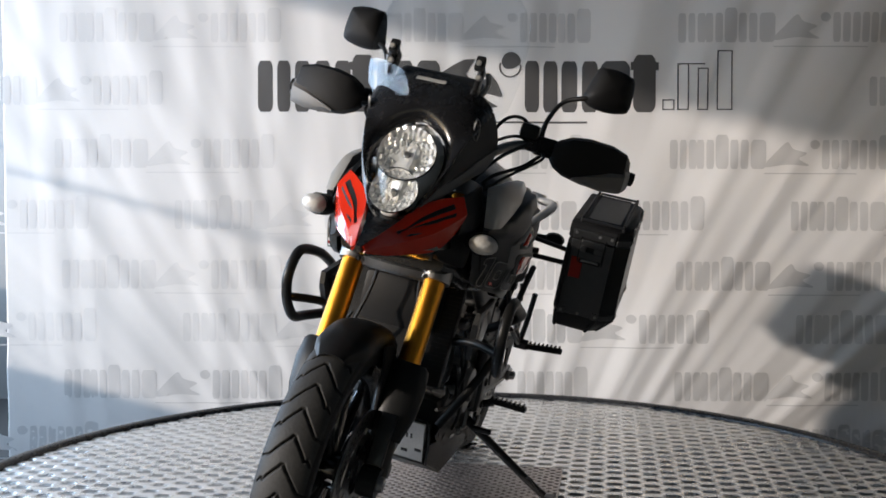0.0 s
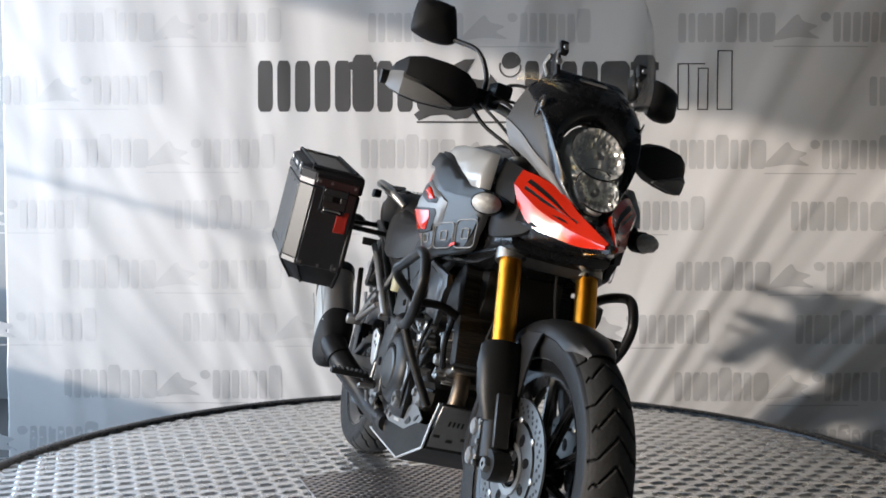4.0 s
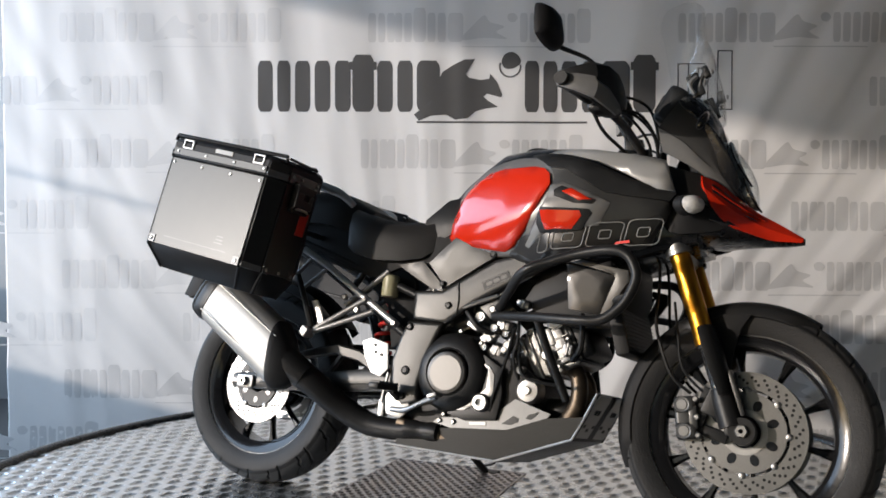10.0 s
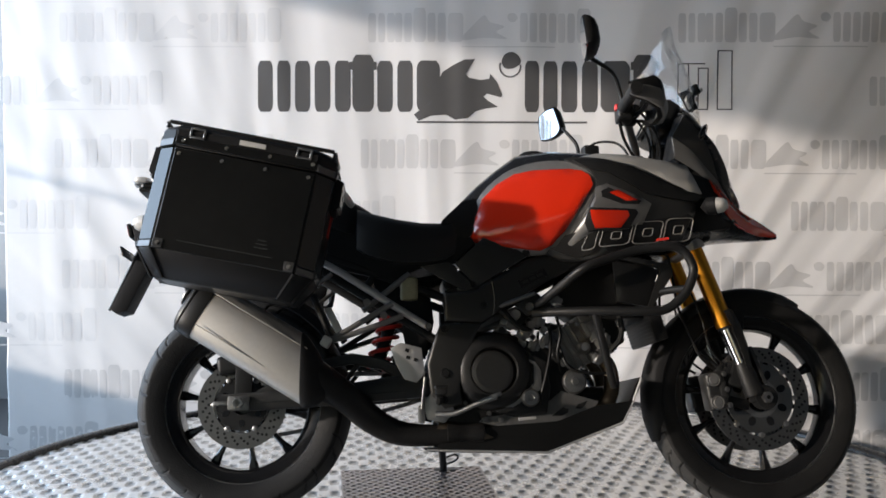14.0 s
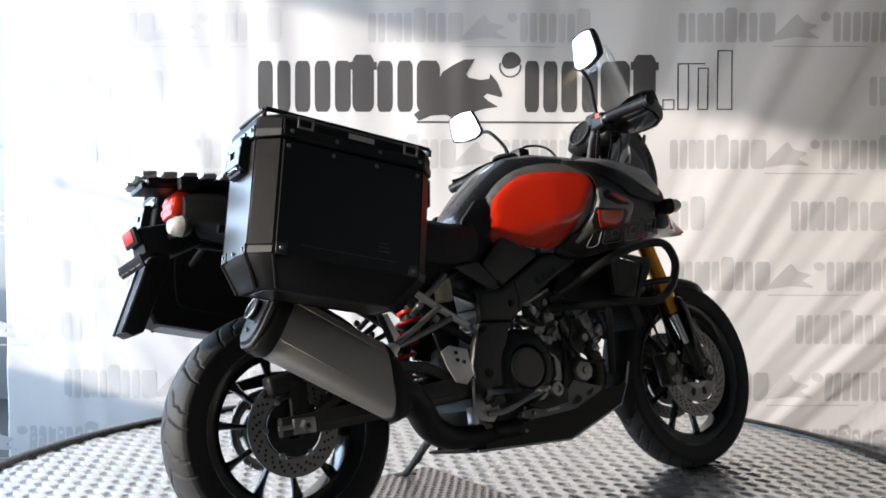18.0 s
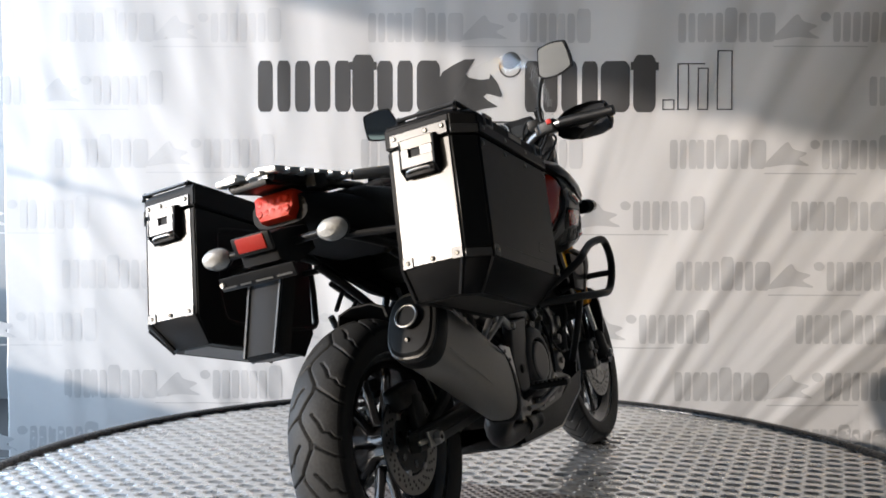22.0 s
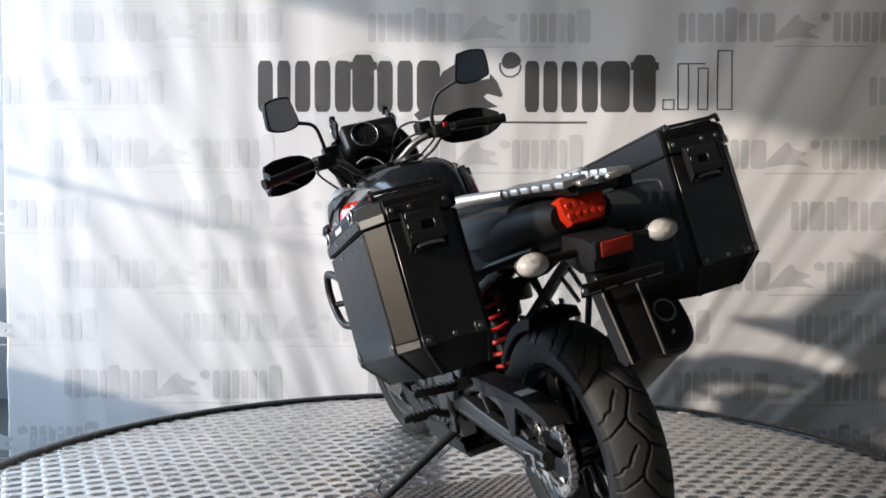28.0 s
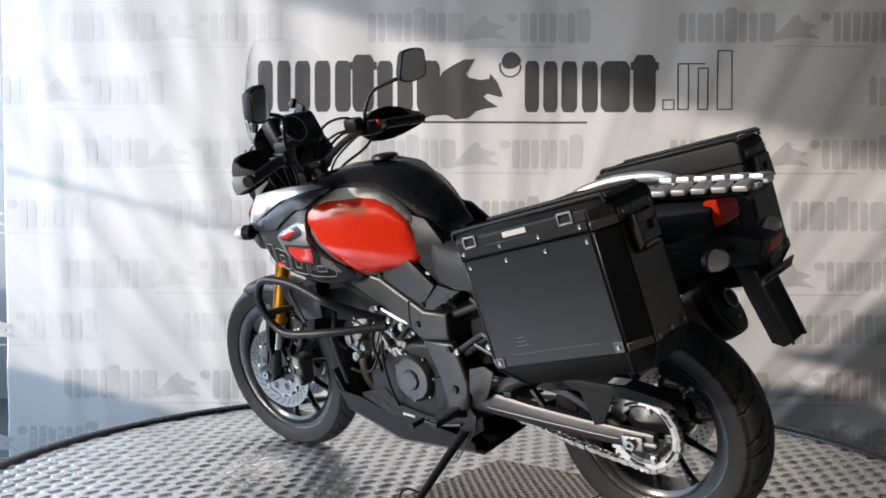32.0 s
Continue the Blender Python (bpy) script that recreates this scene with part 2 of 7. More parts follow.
def bolt(bm, p, r=0.008, h=0.006, side=-1, axis="y"):
    """A round-headed screw on a side face."""
    m = Matrix.Translation(p)
    if axis == "x":
        m = m @ Euler((0, 0, radians(-90))).to_matrix().to_4x4()
    if axis == "z":
        m = m @ Euler((radians(90), 0, 0)).to_matrix().to_4x4()
    lathe(bm, [(0.0001, side * h), (r * 0.55, side * h), (r * 0.6, side * h * 0.6), (r * 0.85, side * h * 0.8), (r, side * h * 0.3), (r, 0)], m, 12)
    return bm


def R3(rx=0, ry=0, rz=0):
    return Euler((radians(rx), radians(ry), radians(rz))).to_matrix().to_4x4()


def T3(x, y, z):
    return Matrix.Translation((x, y, z))

# ---- the hall ----
PLASTER = mat("painted_plaster", (0.36, 0.36, 0.352), 0.85, grain=0.08, bump=0.2, scale=60, big=1.2)
CONCRETE = mat("grey_concrete_floor", (0.10, 0.098, 0.095), 0.6, grain=0.25, bump=0.2, scale=40, rough_var=0.15, big=1.5)
CEIL = mat("dark_ceiling_panels", (0.11, 0.11, 0.111), 0.9, grain=0.1, scale=20)
WINFRAME = mat("grey_window_frame", (0.25, 0.26, 0.27), 0.45, grain=0.08, scale=80, rough_var=0.08)

X0, X1, Y0, Y1, HH = -3.8, 5.5, -9.0, 3.6, 4.6


def slab(name, lo, hi, material, label, bev=0.0):
    bm = bmesh.new()
    size = [b - a for a, b in zip(lo, hi)]
    box(bm, size, T3(*[(a + b) / 2 for a, b in zip(lo, hi)]), bev)
    return tagged(part(name, bm, material), label, kind="structure")


slab("floor", (X0, Y0, -0.2), (X1, Y1, 0), CONCRETE, "grey concrete hall floor under the turntable")
slab("ceiling", (X0, Y0, HH), (X1, Y1, HH + 0.2), CEIL, "dark flat hall ceiling")
slab("wall_back", (X0, Y1, 0), (X1, Y1 + 0.2, HH), PLASTER, "grey painted wall behind the hanging banner")
FX0, FX1, FZ0, FZ1 = -3.6, -0.6, 0.25, 2.7
slab("wall_front_sill", (X0, Y0 - 0.2, 0), (X1, Y0, FZ0), PLASTER, "grey painted far wall under the shop window")
slab("wall_front_lintel", (X0, Y0 - 0.2, FZ1), (X1, Y0, HH), PLASTER, "grey painted far wall over the shop window")
slab("wall_front_pier", (X0, Y0 - 0.2, FZ0), (FX0, Y0, FZ1), PLASTER, "grey painted pier beside the shop window")
slab("wall_front_end", (FX1, Y0 - 0.2, FZ0), (X1, Y0, FZ1), PLASTER, "grey painted pier at the shop window's end")
slab("wall_right", (X1, Y0 - 0.2, 0), (X1 + 0.2, Y1 + 0.2, HH), PLASTER, "grey painted side wall of the hall")
# window side: wall pieces round one long opening
WY0, WY1, WZ0, WZ1 = -8.4, 3.45, 0.90, 3.21
slab("wall_left_sill", (X0 - 0.2, Y0 - 0.2, 0), (X0, Y1 + 0.2, WZ0), PLASTER, "painted wall under the long window")
slab("wall_left_lintel", (X0 - 0.2, Y0 - 0.2, WZ1), (X0, Y1 + 0.2, HH), PLASTER, "painted wall over the long window")
slab("wall_left_pier", (X0 - 0.2, WY1, WZ0), (X0, Y1 + 0.2, WZ1), PLASTER, "painted wall pier beside the window")
slab("wall_left_end", (X0 - 0.2, Y0 - 0.2, WZ0), (X0, WY0, WZ1), PLASTER, "painted wall pier at the window's far end")
slab("ground", (-60, -60, -0.5), (60, 60, -0.21), CONCRETE, "paved yard outside the windows")


def shop_window():
    """Grey-framed window in the far wall, the one that the mirrors show."""
    win = tagged(new("window_2"), "wide grey-framed shop window in the far wall", "window", kind="structure")
    for name, z in (("bottom_rail", FZ0 + 0.035), ("top_rail", FZ1 - 0.035)):
        part(name, box(bmesh.new(), (FX1 - FX0, 0.08, 0.066), T3((FX0 + FX1) / 2, Y0 - 0.1, z)), WINFRAME, win)
    for k in range(5):
        part("mullion", box(bmesh.new(), (0.07, 0.08, FZ1 - FZ0 - 0.14), T3(FX0 + 0.04 + (FX1 - FX0 - 0.08) * k / 4, Y0 - 0.1, (FZ0 + FZ1) / 2)), WINFRAME, win)


shop_window()


def window():
    win = tagged(new("window_1"), "long grey-framed window with low sun coming in", "window", kind="structure")
    for name, y, z, sy, sz in (("bottom_rail", (WY0 + WY1) / 2, WZ0 + 0.03, WY1 - WY0, 0.06), ("top_rail", (WY0 + WY1) / 2, WZ1 - 0.03, WY1 - WY0, 0.06)):
        part(name, box(bmesh.new(), (0.08, sy, sz), T3(X0 - 0.1, y, z)), WINFRAME, win)
    for y in (WY0 + 0.03, WY1 - 0.03):
        part("jamb", box(bmesh.new(), (0.08, 0.06, WZ1 - WZ0 - 0.125), T3(X0 - 0.1, y, (WZ0 + WZ1) / 2)), WINFRAME, win)
    # Unseen thin bar added in the opening for a soft shade stripe on the banner.
    part("shade_bar", box(bmesh.new(), (0.04, 3.385, 0.022), T3(X0 - 0.1, 1.7275, 1.955)), WINFRAME, win)


window()

# ---- the hanging banner ----
def cloth_material(name, color):
    """Matt woven banner cloth, faintly uneven."""
    m = mat(name, color, 0.85, grain=0.045, bump=0.25, scale=420, big=1.3, spec=0.25)
    return m


CLOTH = cloth_material("white_banner_cloth", (0.74, 0.725, 0.71))
INK = mat("dark_grey_print", (0.085, 0.082, 0.08), 0.8, grain=0.12, bump=0.2, scale=420, big=5)
INKLINE = mat("black_line_print", (0.05, 0.05, 0.05), 0.8, grain=0.1, scale=200)
# One print in three tones; glare near the window is put into the colour.
DEEPINK = mat("pale_print_less_glare", (0.545, 0.537, 0.528), 0.85, grain=0.10, bump=0.2, scale=420, big=3)
FAINTINK = mat("glare_paled_print", (0.655, 0.645, 0.635), 0.85, grain=0.08, bump=0.2, scale=420, big=3)
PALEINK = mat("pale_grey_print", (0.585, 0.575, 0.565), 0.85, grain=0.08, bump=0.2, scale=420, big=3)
BY = 1.76            # the banner's plane
BK = 0.952
BX0, BX1, BZ0, BZ1 = -2.239, 3.2, 0.03, 3.06


def fold(x, z):
    """How far the cloth hangs off its plane: folds that lean in towards the bottom."""
    u = x / (0.40 + 0.33 * z)
    n1 = noise.noise(Vector((u * 0.9, 0.11 * z, 3.1)))
    n2 = noise.noise(Vector((u * 2.6, 0.25 * z, 7.7)))
    n3 = noise.noise(Vector((u * 6.5, 0.35 * z, 1.3)))
    n4 = noise.noise(Vector((x * 1.1, z * 1.6, 5.5)))
    right = min(1.0, max(0.0, (x + 0.4) / 2.2))
    a = 0.60 + 0.28 * right - 0.24 * right * min(1.0, max(0.0, (1.9 - z) / 1.2)) + 0.45 * right * min(1.0, max(0.0, (z - 1.6) / 0.7))
    return a * (0.028 * n1 + 0.022 * n2 + 0.014 * n3 + 0.0028 * noise.noise(Vector((u * 14.0, 0.5 * z, 9.3)))) + 0.012 * n4 + (1 - right) * 0.008 * noise.noise(Vector((x * 7.0 + 0.5 * z, 0.22 * z, 2.2)))


def on_cloth(x, z, off=0.0):
    return (x, BY + fold(x, z) - off, z)


def bx(px):
    return BK * (-1.021 + (px - 456) * 0.002928)


def bz(py):
    return DECK + 0.899 + BK * (0.801 - (py - 98) * 0.002893)


def banner():
    ban = new("banner")
    tagged(ban, "white printed cloth banner hanging in loose folds behind the turntable", "banner")
    nx, nz = 620, 100
    verts = [on_cloth(BX0 + (BX1 - BX0) * i / nx, BZ0 + (BZ1 - BZ0) * j / nz) for j in range(nz + 1) for i in range(nx + 1)]
    faces = [(j * (nx + 1) + i, j * (nx + 1) + i + 1, (j + 1) * (nx + 1) + i + 1, (j + 1) * (nx + 1) + i) for j in range(nz) for i in range(nx)]
    sheet = raw("cloth_sheet", verts, faces, CLOTH, ban, "white cloth sheet")
    solid = sheet.modifiers.new("thickness", "SOLIDIFY")
    solid.thickness, solid.offset = 0.0015, -1
    return ban


def bar(verts, faces, x0, x1, z0, z1, off=0.0008, lean=0.0, round_end=0.0):
    """A flat printed bar on the cloth, its corners cut round."""
    nx, nz = max(1, int((x1 - x0) / 0.010) + 1), max(1, int((z1 - z0) / 0.034) + 1)
    rows = [0.0] + ([0.06, 0.14] if round_end else []) + [k / nz for k in range(1, nz)] + ([0.86, 0.94] if round_end else []) + [1.0]
    rows = sorted(set(rows))
    base = len(verts)
    for r in rows:
        e = min(r, 1 - r)
        cut = round_end * max(0.0, 1 - e / 0.14) ** 2 * (x1 - x0) * 0.5
        for i in range(nx + 1):
            z = z0 + (z1 - z0) * r
            x = x0 + cut + (x1 - x0 - 2 * cut) * i / nx
            verts.append(on_cloth(x, z, off))
    for j in range(len(rows) - 1):
        for i in range(nx):
            a = base + j * (nx + 1) + i
            faces.append((a, a + 1, a + nx + 2, a + nx + 1))


def letter_bars(verts, faces, px0, px1, py0, py1, strokes=2, tall=0, off=0.0008):
    """One printed letter as upright bars."""
    w = (px1 - px0) / strokes
    for s in range(strokes):
        a, b = px0 + s * w, px0 + (s + 1) * w
        g = w * 0.13
        bar(verts, faces, bx(a + (g if s else 0)), bx(b - (g if s < strokes - 1 else 0)), bz(py1), bz(py0 - (tall if s == strokes - 1 or strokes == 1 else 0)), off, round_end=0.35)


def sweep_shape(verts, faces, outline, off=0.0013, k=4):
    """A plain flat printed shape from an outline in picture units of the banner."""
    line = smooth_line([(a, b, 0) for a, b in outline], k, True)
    from mathutils.geometry import delaunay_2d_cdt
    pts = [p.to_2d() for p in line]
    xs, ys = [p.x for p in pts], [p.y for p in pts]
    m = len(pts)

    def inside(x, y):
        hit = False
        for i in range(m):
            a, b = pts[i - 1], pts[i]
            if (a.y > y) != (b.y > y) and x < (b.x - a.x) * (y - a.y) / (b.y - a.y) + a.x:
                hit = not hit
        return hit
    extra = [Vector((x, y)) for x in np.arange(min(xs), max(xs), 4.0) for y in np.arange(min(ys), max(ys), 7.0) if inside(x, y)]
    vo, _, fo, _, _, _ = delaunay_2d_cdt(pts + extra, [(i, (i + 1) % m) for i in range(m)], [], 1, 1e-5)
    base = len(verts)
    verts.extend(on_cloth(bx(p.x), bz(p.y), off) for p in vo)
    faces.extend([tuple(base + i for i in reversed(t)) for t in fo])


def frame_bars(verts, faces, px0, px1, py0, py1, w=2.0, off=0.0013):
    for a, b, c, d in ((px0, px1, py0, py0 + w), (px0, px1, py1 - w, py1), (px0, px0 + w, py0 + w, py1 - w), (px1 - w, px1, py0 + w, py1 - w)):
        bar(verts, faces, bx(a), bx(b), bz(d), bz(c), off)


BANNER = banner()
SMALL = ((0, 47, 3), (47, 77, 2), (80, 102, 1), (105, 137, 2), (141, 168, 1))
SMALL2 = ((268, 298, 2), (302, 332, 2), (335, 365, 2), (369, 393, 1))


def small_print(px, py):
    """One pale repeat of the printed mark: bars, a blot and an underline."""
    v, f = [], []
    for a, b, s in SMALL + SMALL2:
        if -30 < px + b and px + a < 1640:
            letter_bars(v, f, px + a, px + b, py, py + 52, s, 9 if s == 1 and a == 80 or a == 369 else 0)
    if -30 < px + 240:
        sweep_shape(v, f, [(px + 165, py + 48), (px + 185, py + 22), (px + 205, py + 4), (px + 215, py + 16), (px + 240, py + 24), (px + 226, py + 34), (px + 245, py + 46), (px + 205, py + 44)])
        sweep_shape(v, f, [(px + 246, py + 4), (px + 256, py), (px + 264, py + 8), (px + 258, py + 16), (px + 248, py + 14)])
        bar(v, f, bx(px + 165), bx(px + 330), bz(py + 61), bz(py + 59), 0.0010)
    if v:
        # Tone picked by place: glare from the window is painted in, strongest at left.
        ink, look_of = (FAINTINK, "pale print bars with window glare put into their tone") if px < 320 and py < 600 else (DEEPINK, "grey print bars") if px > 850 else (PALEINK, "pale grey print bars")
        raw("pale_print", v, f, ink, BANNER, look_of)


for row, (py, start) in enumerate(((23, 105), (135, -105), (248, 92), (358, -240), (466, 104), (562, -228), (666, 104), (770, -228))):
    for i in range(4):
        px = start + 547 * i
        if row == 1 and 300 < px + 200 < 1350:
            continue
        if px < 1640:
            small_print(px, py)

for name, a, b, s, tall in (("m", 456, 549, 3, 0), ("o", 557, 621, 2, 0), ("t", 624, 662, 1, 11), ("o", 668, 731, 2, 0), ("r", 738, 779, 1, 0),
                            ("o", 929, 987, 2, 0), ("o", 994, 1058, 2, 0), ("s", 1063, 1114, 1, 0), ("t", 1120, 1160, 1, 11)):
    v, f = [], []
    letter_bars(v, f, a, b, 108, 199, s, tall)
    if tall:
        bar(v, f, bx(a - 5), bx(b + 5), bz(124), bz(110), 0.0014)
    raw("print_block", v, f, INK, BANNER, "dark grey printed block")

v, f = [], []
sweep_shape(v, f, [(733, 204), (745, 194), (768, 176), (772, 150), (784, 128), (802, 116), (822, 106), (841, 105), (834, 116), (825, 132), (830, 138), (850, 142), (866, 140), (868, 131), (880, 146), (889, 168), (887, 173), (862, 166), (856, 172), (866, 180), (882, 190), (858, 193), (842, 198), (828, 210), (806, 213), (790, 204), (764, 206), (742, 215)], k=1)
sweep_shape(v, f, [(842, 186), (848, 180), (830, 194), (829, 198)], k=1)
raw("print_crest", v, f, INK, BANNER, "dark curved printed crest")
v, f = [], []
sweep_shape(v, f, [(905, 92), (917, 98), (922, 110), (912, 120), (896, 122), (888, 112), (892, 98)])
for i in range(16):
    a0, a1 = math.pi * (0.95 + i / 15 * 1.1), math.pi * (0.95 + (i + 1) / 15 * 1.1)
    b = len(v)
    for a, rr in ((a0, 20), (a1, 20), (a1, 17), (a0, 17)):
        v.append(on_cloth(bx(903 - rr * math.cos(a)), bz(118 - rr * math.sin(a)), 0.0013))
    f.append((b, b + 1, b + 2, b + 3))
raw("print_disc", v, f, INK, BANNER, "dark printed disc")
v, f = [], []
bar(v, f, bx(738), bx(1040), bz(219), bz(215.5), 0.0013)
raw("print_underline", v, f, INK, BANNER, "dark printed underline")
v, f = [], []
frame_bars(v, f, 1172, 1193, 176, 195)
frame_bars(v, f, 1198, 1218, 112, 195)
frame_bars(v, f, 1233, 1252, 120, 195)
bar(v, f, bx(1216), bx(1246), bz(114), bz(112), 0.0013)
frame_bars(v, f, 1267, 1294, 89, 195)
raw("print_outline", v, f, INKLINE, BANNER, "thin black printed outline blocks")

# ---- the turntable ----
PLATE = mat("worn_aluminium_tread_plate", (0.78, 0.775, 0.765), 0.30, metal=0.92, grain=0.14, rough_var=0.10, scale=45, big=2.2, bump=0.06)
# Darker metal for the dimple floors: their shade is put into the colour.
DIMPLESHADE = mat("shaded_aluminium_in_the_dimples", (0.50, 0.49, 0.475), 0.37, metal=0.88, grain=0.2, rough_var=0.10, scale=45, big=2.2)
BROWNPLATE = mat("dull_brownish_tread_plate", (0.46, 0.42, 0.40), 0.38, metal=0.92, grain=0.2, rough_var=0.1, scale=60, big=4)
# Same for the finer plate, its dimples shaded by colour.
BROWNSHADE = mat("shaded_brownish_dimples", (0.19, 0.165, 0.155), 0.5, metal=0.7, grain=0.2, rough_var=0.1, scale=60, big=4)
RIMRUB = mat("black_rubber_edging", (0.015, 0.015, 0.016), 0.28, grain=0.2, rough_var=0.1)
DRUM = mat("dark_painted_drum", (0.03, 0.03, 0.032), 0.6, grain=0.15)
RDECK = 1.645


def tread_sheet(name, x0, x1, y0, y1, step, px, py, depth, z, keep, material, shade_mat, parent, label):
    """Plate with staggered rows of lens-shaped dimples, shade put into their darker colour."""
    nx, ny = int(round((x1 - x0) / step)), int(round((y1 - y0) / step))
    xs = np.linspace(x0, x1, nx + 1)
    ys = np.linspace(y0, y1, ny + 1)
    gx, gy = np.meshgrid(xs, ys)
    c = np.cos(2 * np.pi * gx / px) * np.cos(2 * np.pi * gy / py)
    t = np.clip((c - 0.02) / 0.42, 0, 1)
    gz = z - depth * t * t * (3 - 2 * t)
    ok = keep(gx, gy)
    idx = -np.ones(gx.shape, int)
    idx[ok] = np.arange(ok.sum())
    verts = np.stack([gx[ok], gy[ok], gz[ok]], 1).tolist()
    q = ok[:-1, :-1] & ok[1:, :-1] & ok[:-1, 1:] & ok[1:, 1:]
    f = np.stack([idx[:-1, :-1][q], idx[:-1, 1:][q], idx[1:, 1:][q], idx[1:, :-1][q]], 1).tolist()
    low = (t[:-1, :-1] + t[1:, :-1] + t[:-1, 1:] + t[1:, 1:])[q] / 4 > 0.42
    sheet = raw(name, verts, f, material, parent, label)
    sheet.data.materials.append(shade_mat)
    sheet.data.polygons.foreach_set("material_index", low.astype(np.int32))
    return sheet


def turntable():
    tt = new("turntable")
    tt.location = TURN
    tagged(tt, "round turntable with a worn aluminium tread-plate deck", "turntable")
    px0, px1, py0, py1 = -0.36, 0.12, -0.43, 0.31
    tread_sheet("deck", -1.63, 1.63, -1.63, 1.63, 0.0060, 0.070, 0.122, 0.0060, 0.0,
                lambda x, y: x * x + y * y < 1.612 ** 2, PLATE, DIMPLESHADE, tt, "silvery dimpled tread-plate deck")
    tread_sheet("insert_plate", px0, px1, py0, py1, 0.0046, 0.036, 0.040, 0.0040, 0.0050,
                lambda x, y: x > -9, BROWNPLATE, BROWNSHADE, tt, "finer brownish tread-plate sheet")
    bm = bmesh.new()
    for a, b, c, d in ((px0, px0, py0, py1), (px1, px1, py0, py1), (px0, px1, py0, py0), (px0, px1, py1, py1)):
        box(bm, (abs(b - a) + 0.006, abs(d - c) + 0.006, 0.005), T3((a + b) / 2, (c + d) / 2, 0.0022), 0.0015, 1)
    part("plate_edging", bm, BROWNPLATE, tt)
    lathe_prof = [(1.598, -0.004), (1.600, 0.007), (1.606, 0.014), (1.618, 0.018), (1.632, 0.018), (1.641, 0.013), (RDECK, 0.004), (RDECK, -0.06), (1.62, -0.064)]
    part("rim", lathe(bmesh.new(), lathe_prof, R3(90) @ Matrix.Diagonal((1, 1, -1, 1)), 160), RIMRUB, tt, "black rubber edging")
    part("drum", lathe(bmesh.new(), [(1.30, -DECK + 0.002), (1.30, -0.08), (1.62, -0.06), (1.62, -0.012), (0.01, -0.012)], R3(90) @ Matrix.Diagonal((1, 1, -1, 1)), 96), DRUM, tt, "dark painted drum")
    return tt


TABLE = turntable()

# ---- the motorcycle: x forward, y to its left, z up, from the rear tyre's contact ----
BIKE = tagged(new("motorcycle"), "black and red touring motorcycle with gold forks on its side stand", "motorcycle")
FW = Vector((1.558, 0, 0.325))      # front axle
AXIS = Vector((-0.36, 0, 0.93)).normalized()
BARS = T3(1.25, 0.03, 1.087) @ Matrix.Rotation(radians(8), 4, AXIS) @ T3(-1.25, 0, -1.09)
STEER = T3(1.50, 0, 0.34) @ Matrix.Rotation(radians(2), 4, Vector((-0.36, 0, 0.93)).normalized()) @ T3(-1.50, 0, -0.34)


def both(fn):
    """Call a maker for the right side (-1) and the left side (1)."""
    for s in (-1, 1):
        fn(s)


def wave(xs, ys, x):
    return float(np.interp(x, xs, ys))


def body_y(x, z):
    """Half width of the tank and side panels."""
    w = wave((0.60, 0.66, 0.72, 0.80, 0.90, 1.04, 1.15, 1.30, 1.42, 1.50), (0.090, 0.114, 0.142, 0.176, 0.214, 0.250, 0.242, 0.206, 0.172, 0.140), x)
    crease = 0.80 + 0.20 * (x - 0.70)
    if z > crease:
        u = (z - crease) / 0.28
        return w * (1 - 0.10 * u - 0.30 * u ** 3)
    v = (crease - z) / 0.10
    return w * (1 - wave((0.7, 0.95, 1.08), (0.26, 0.24, 0.09), x) * min(v, 1.6))


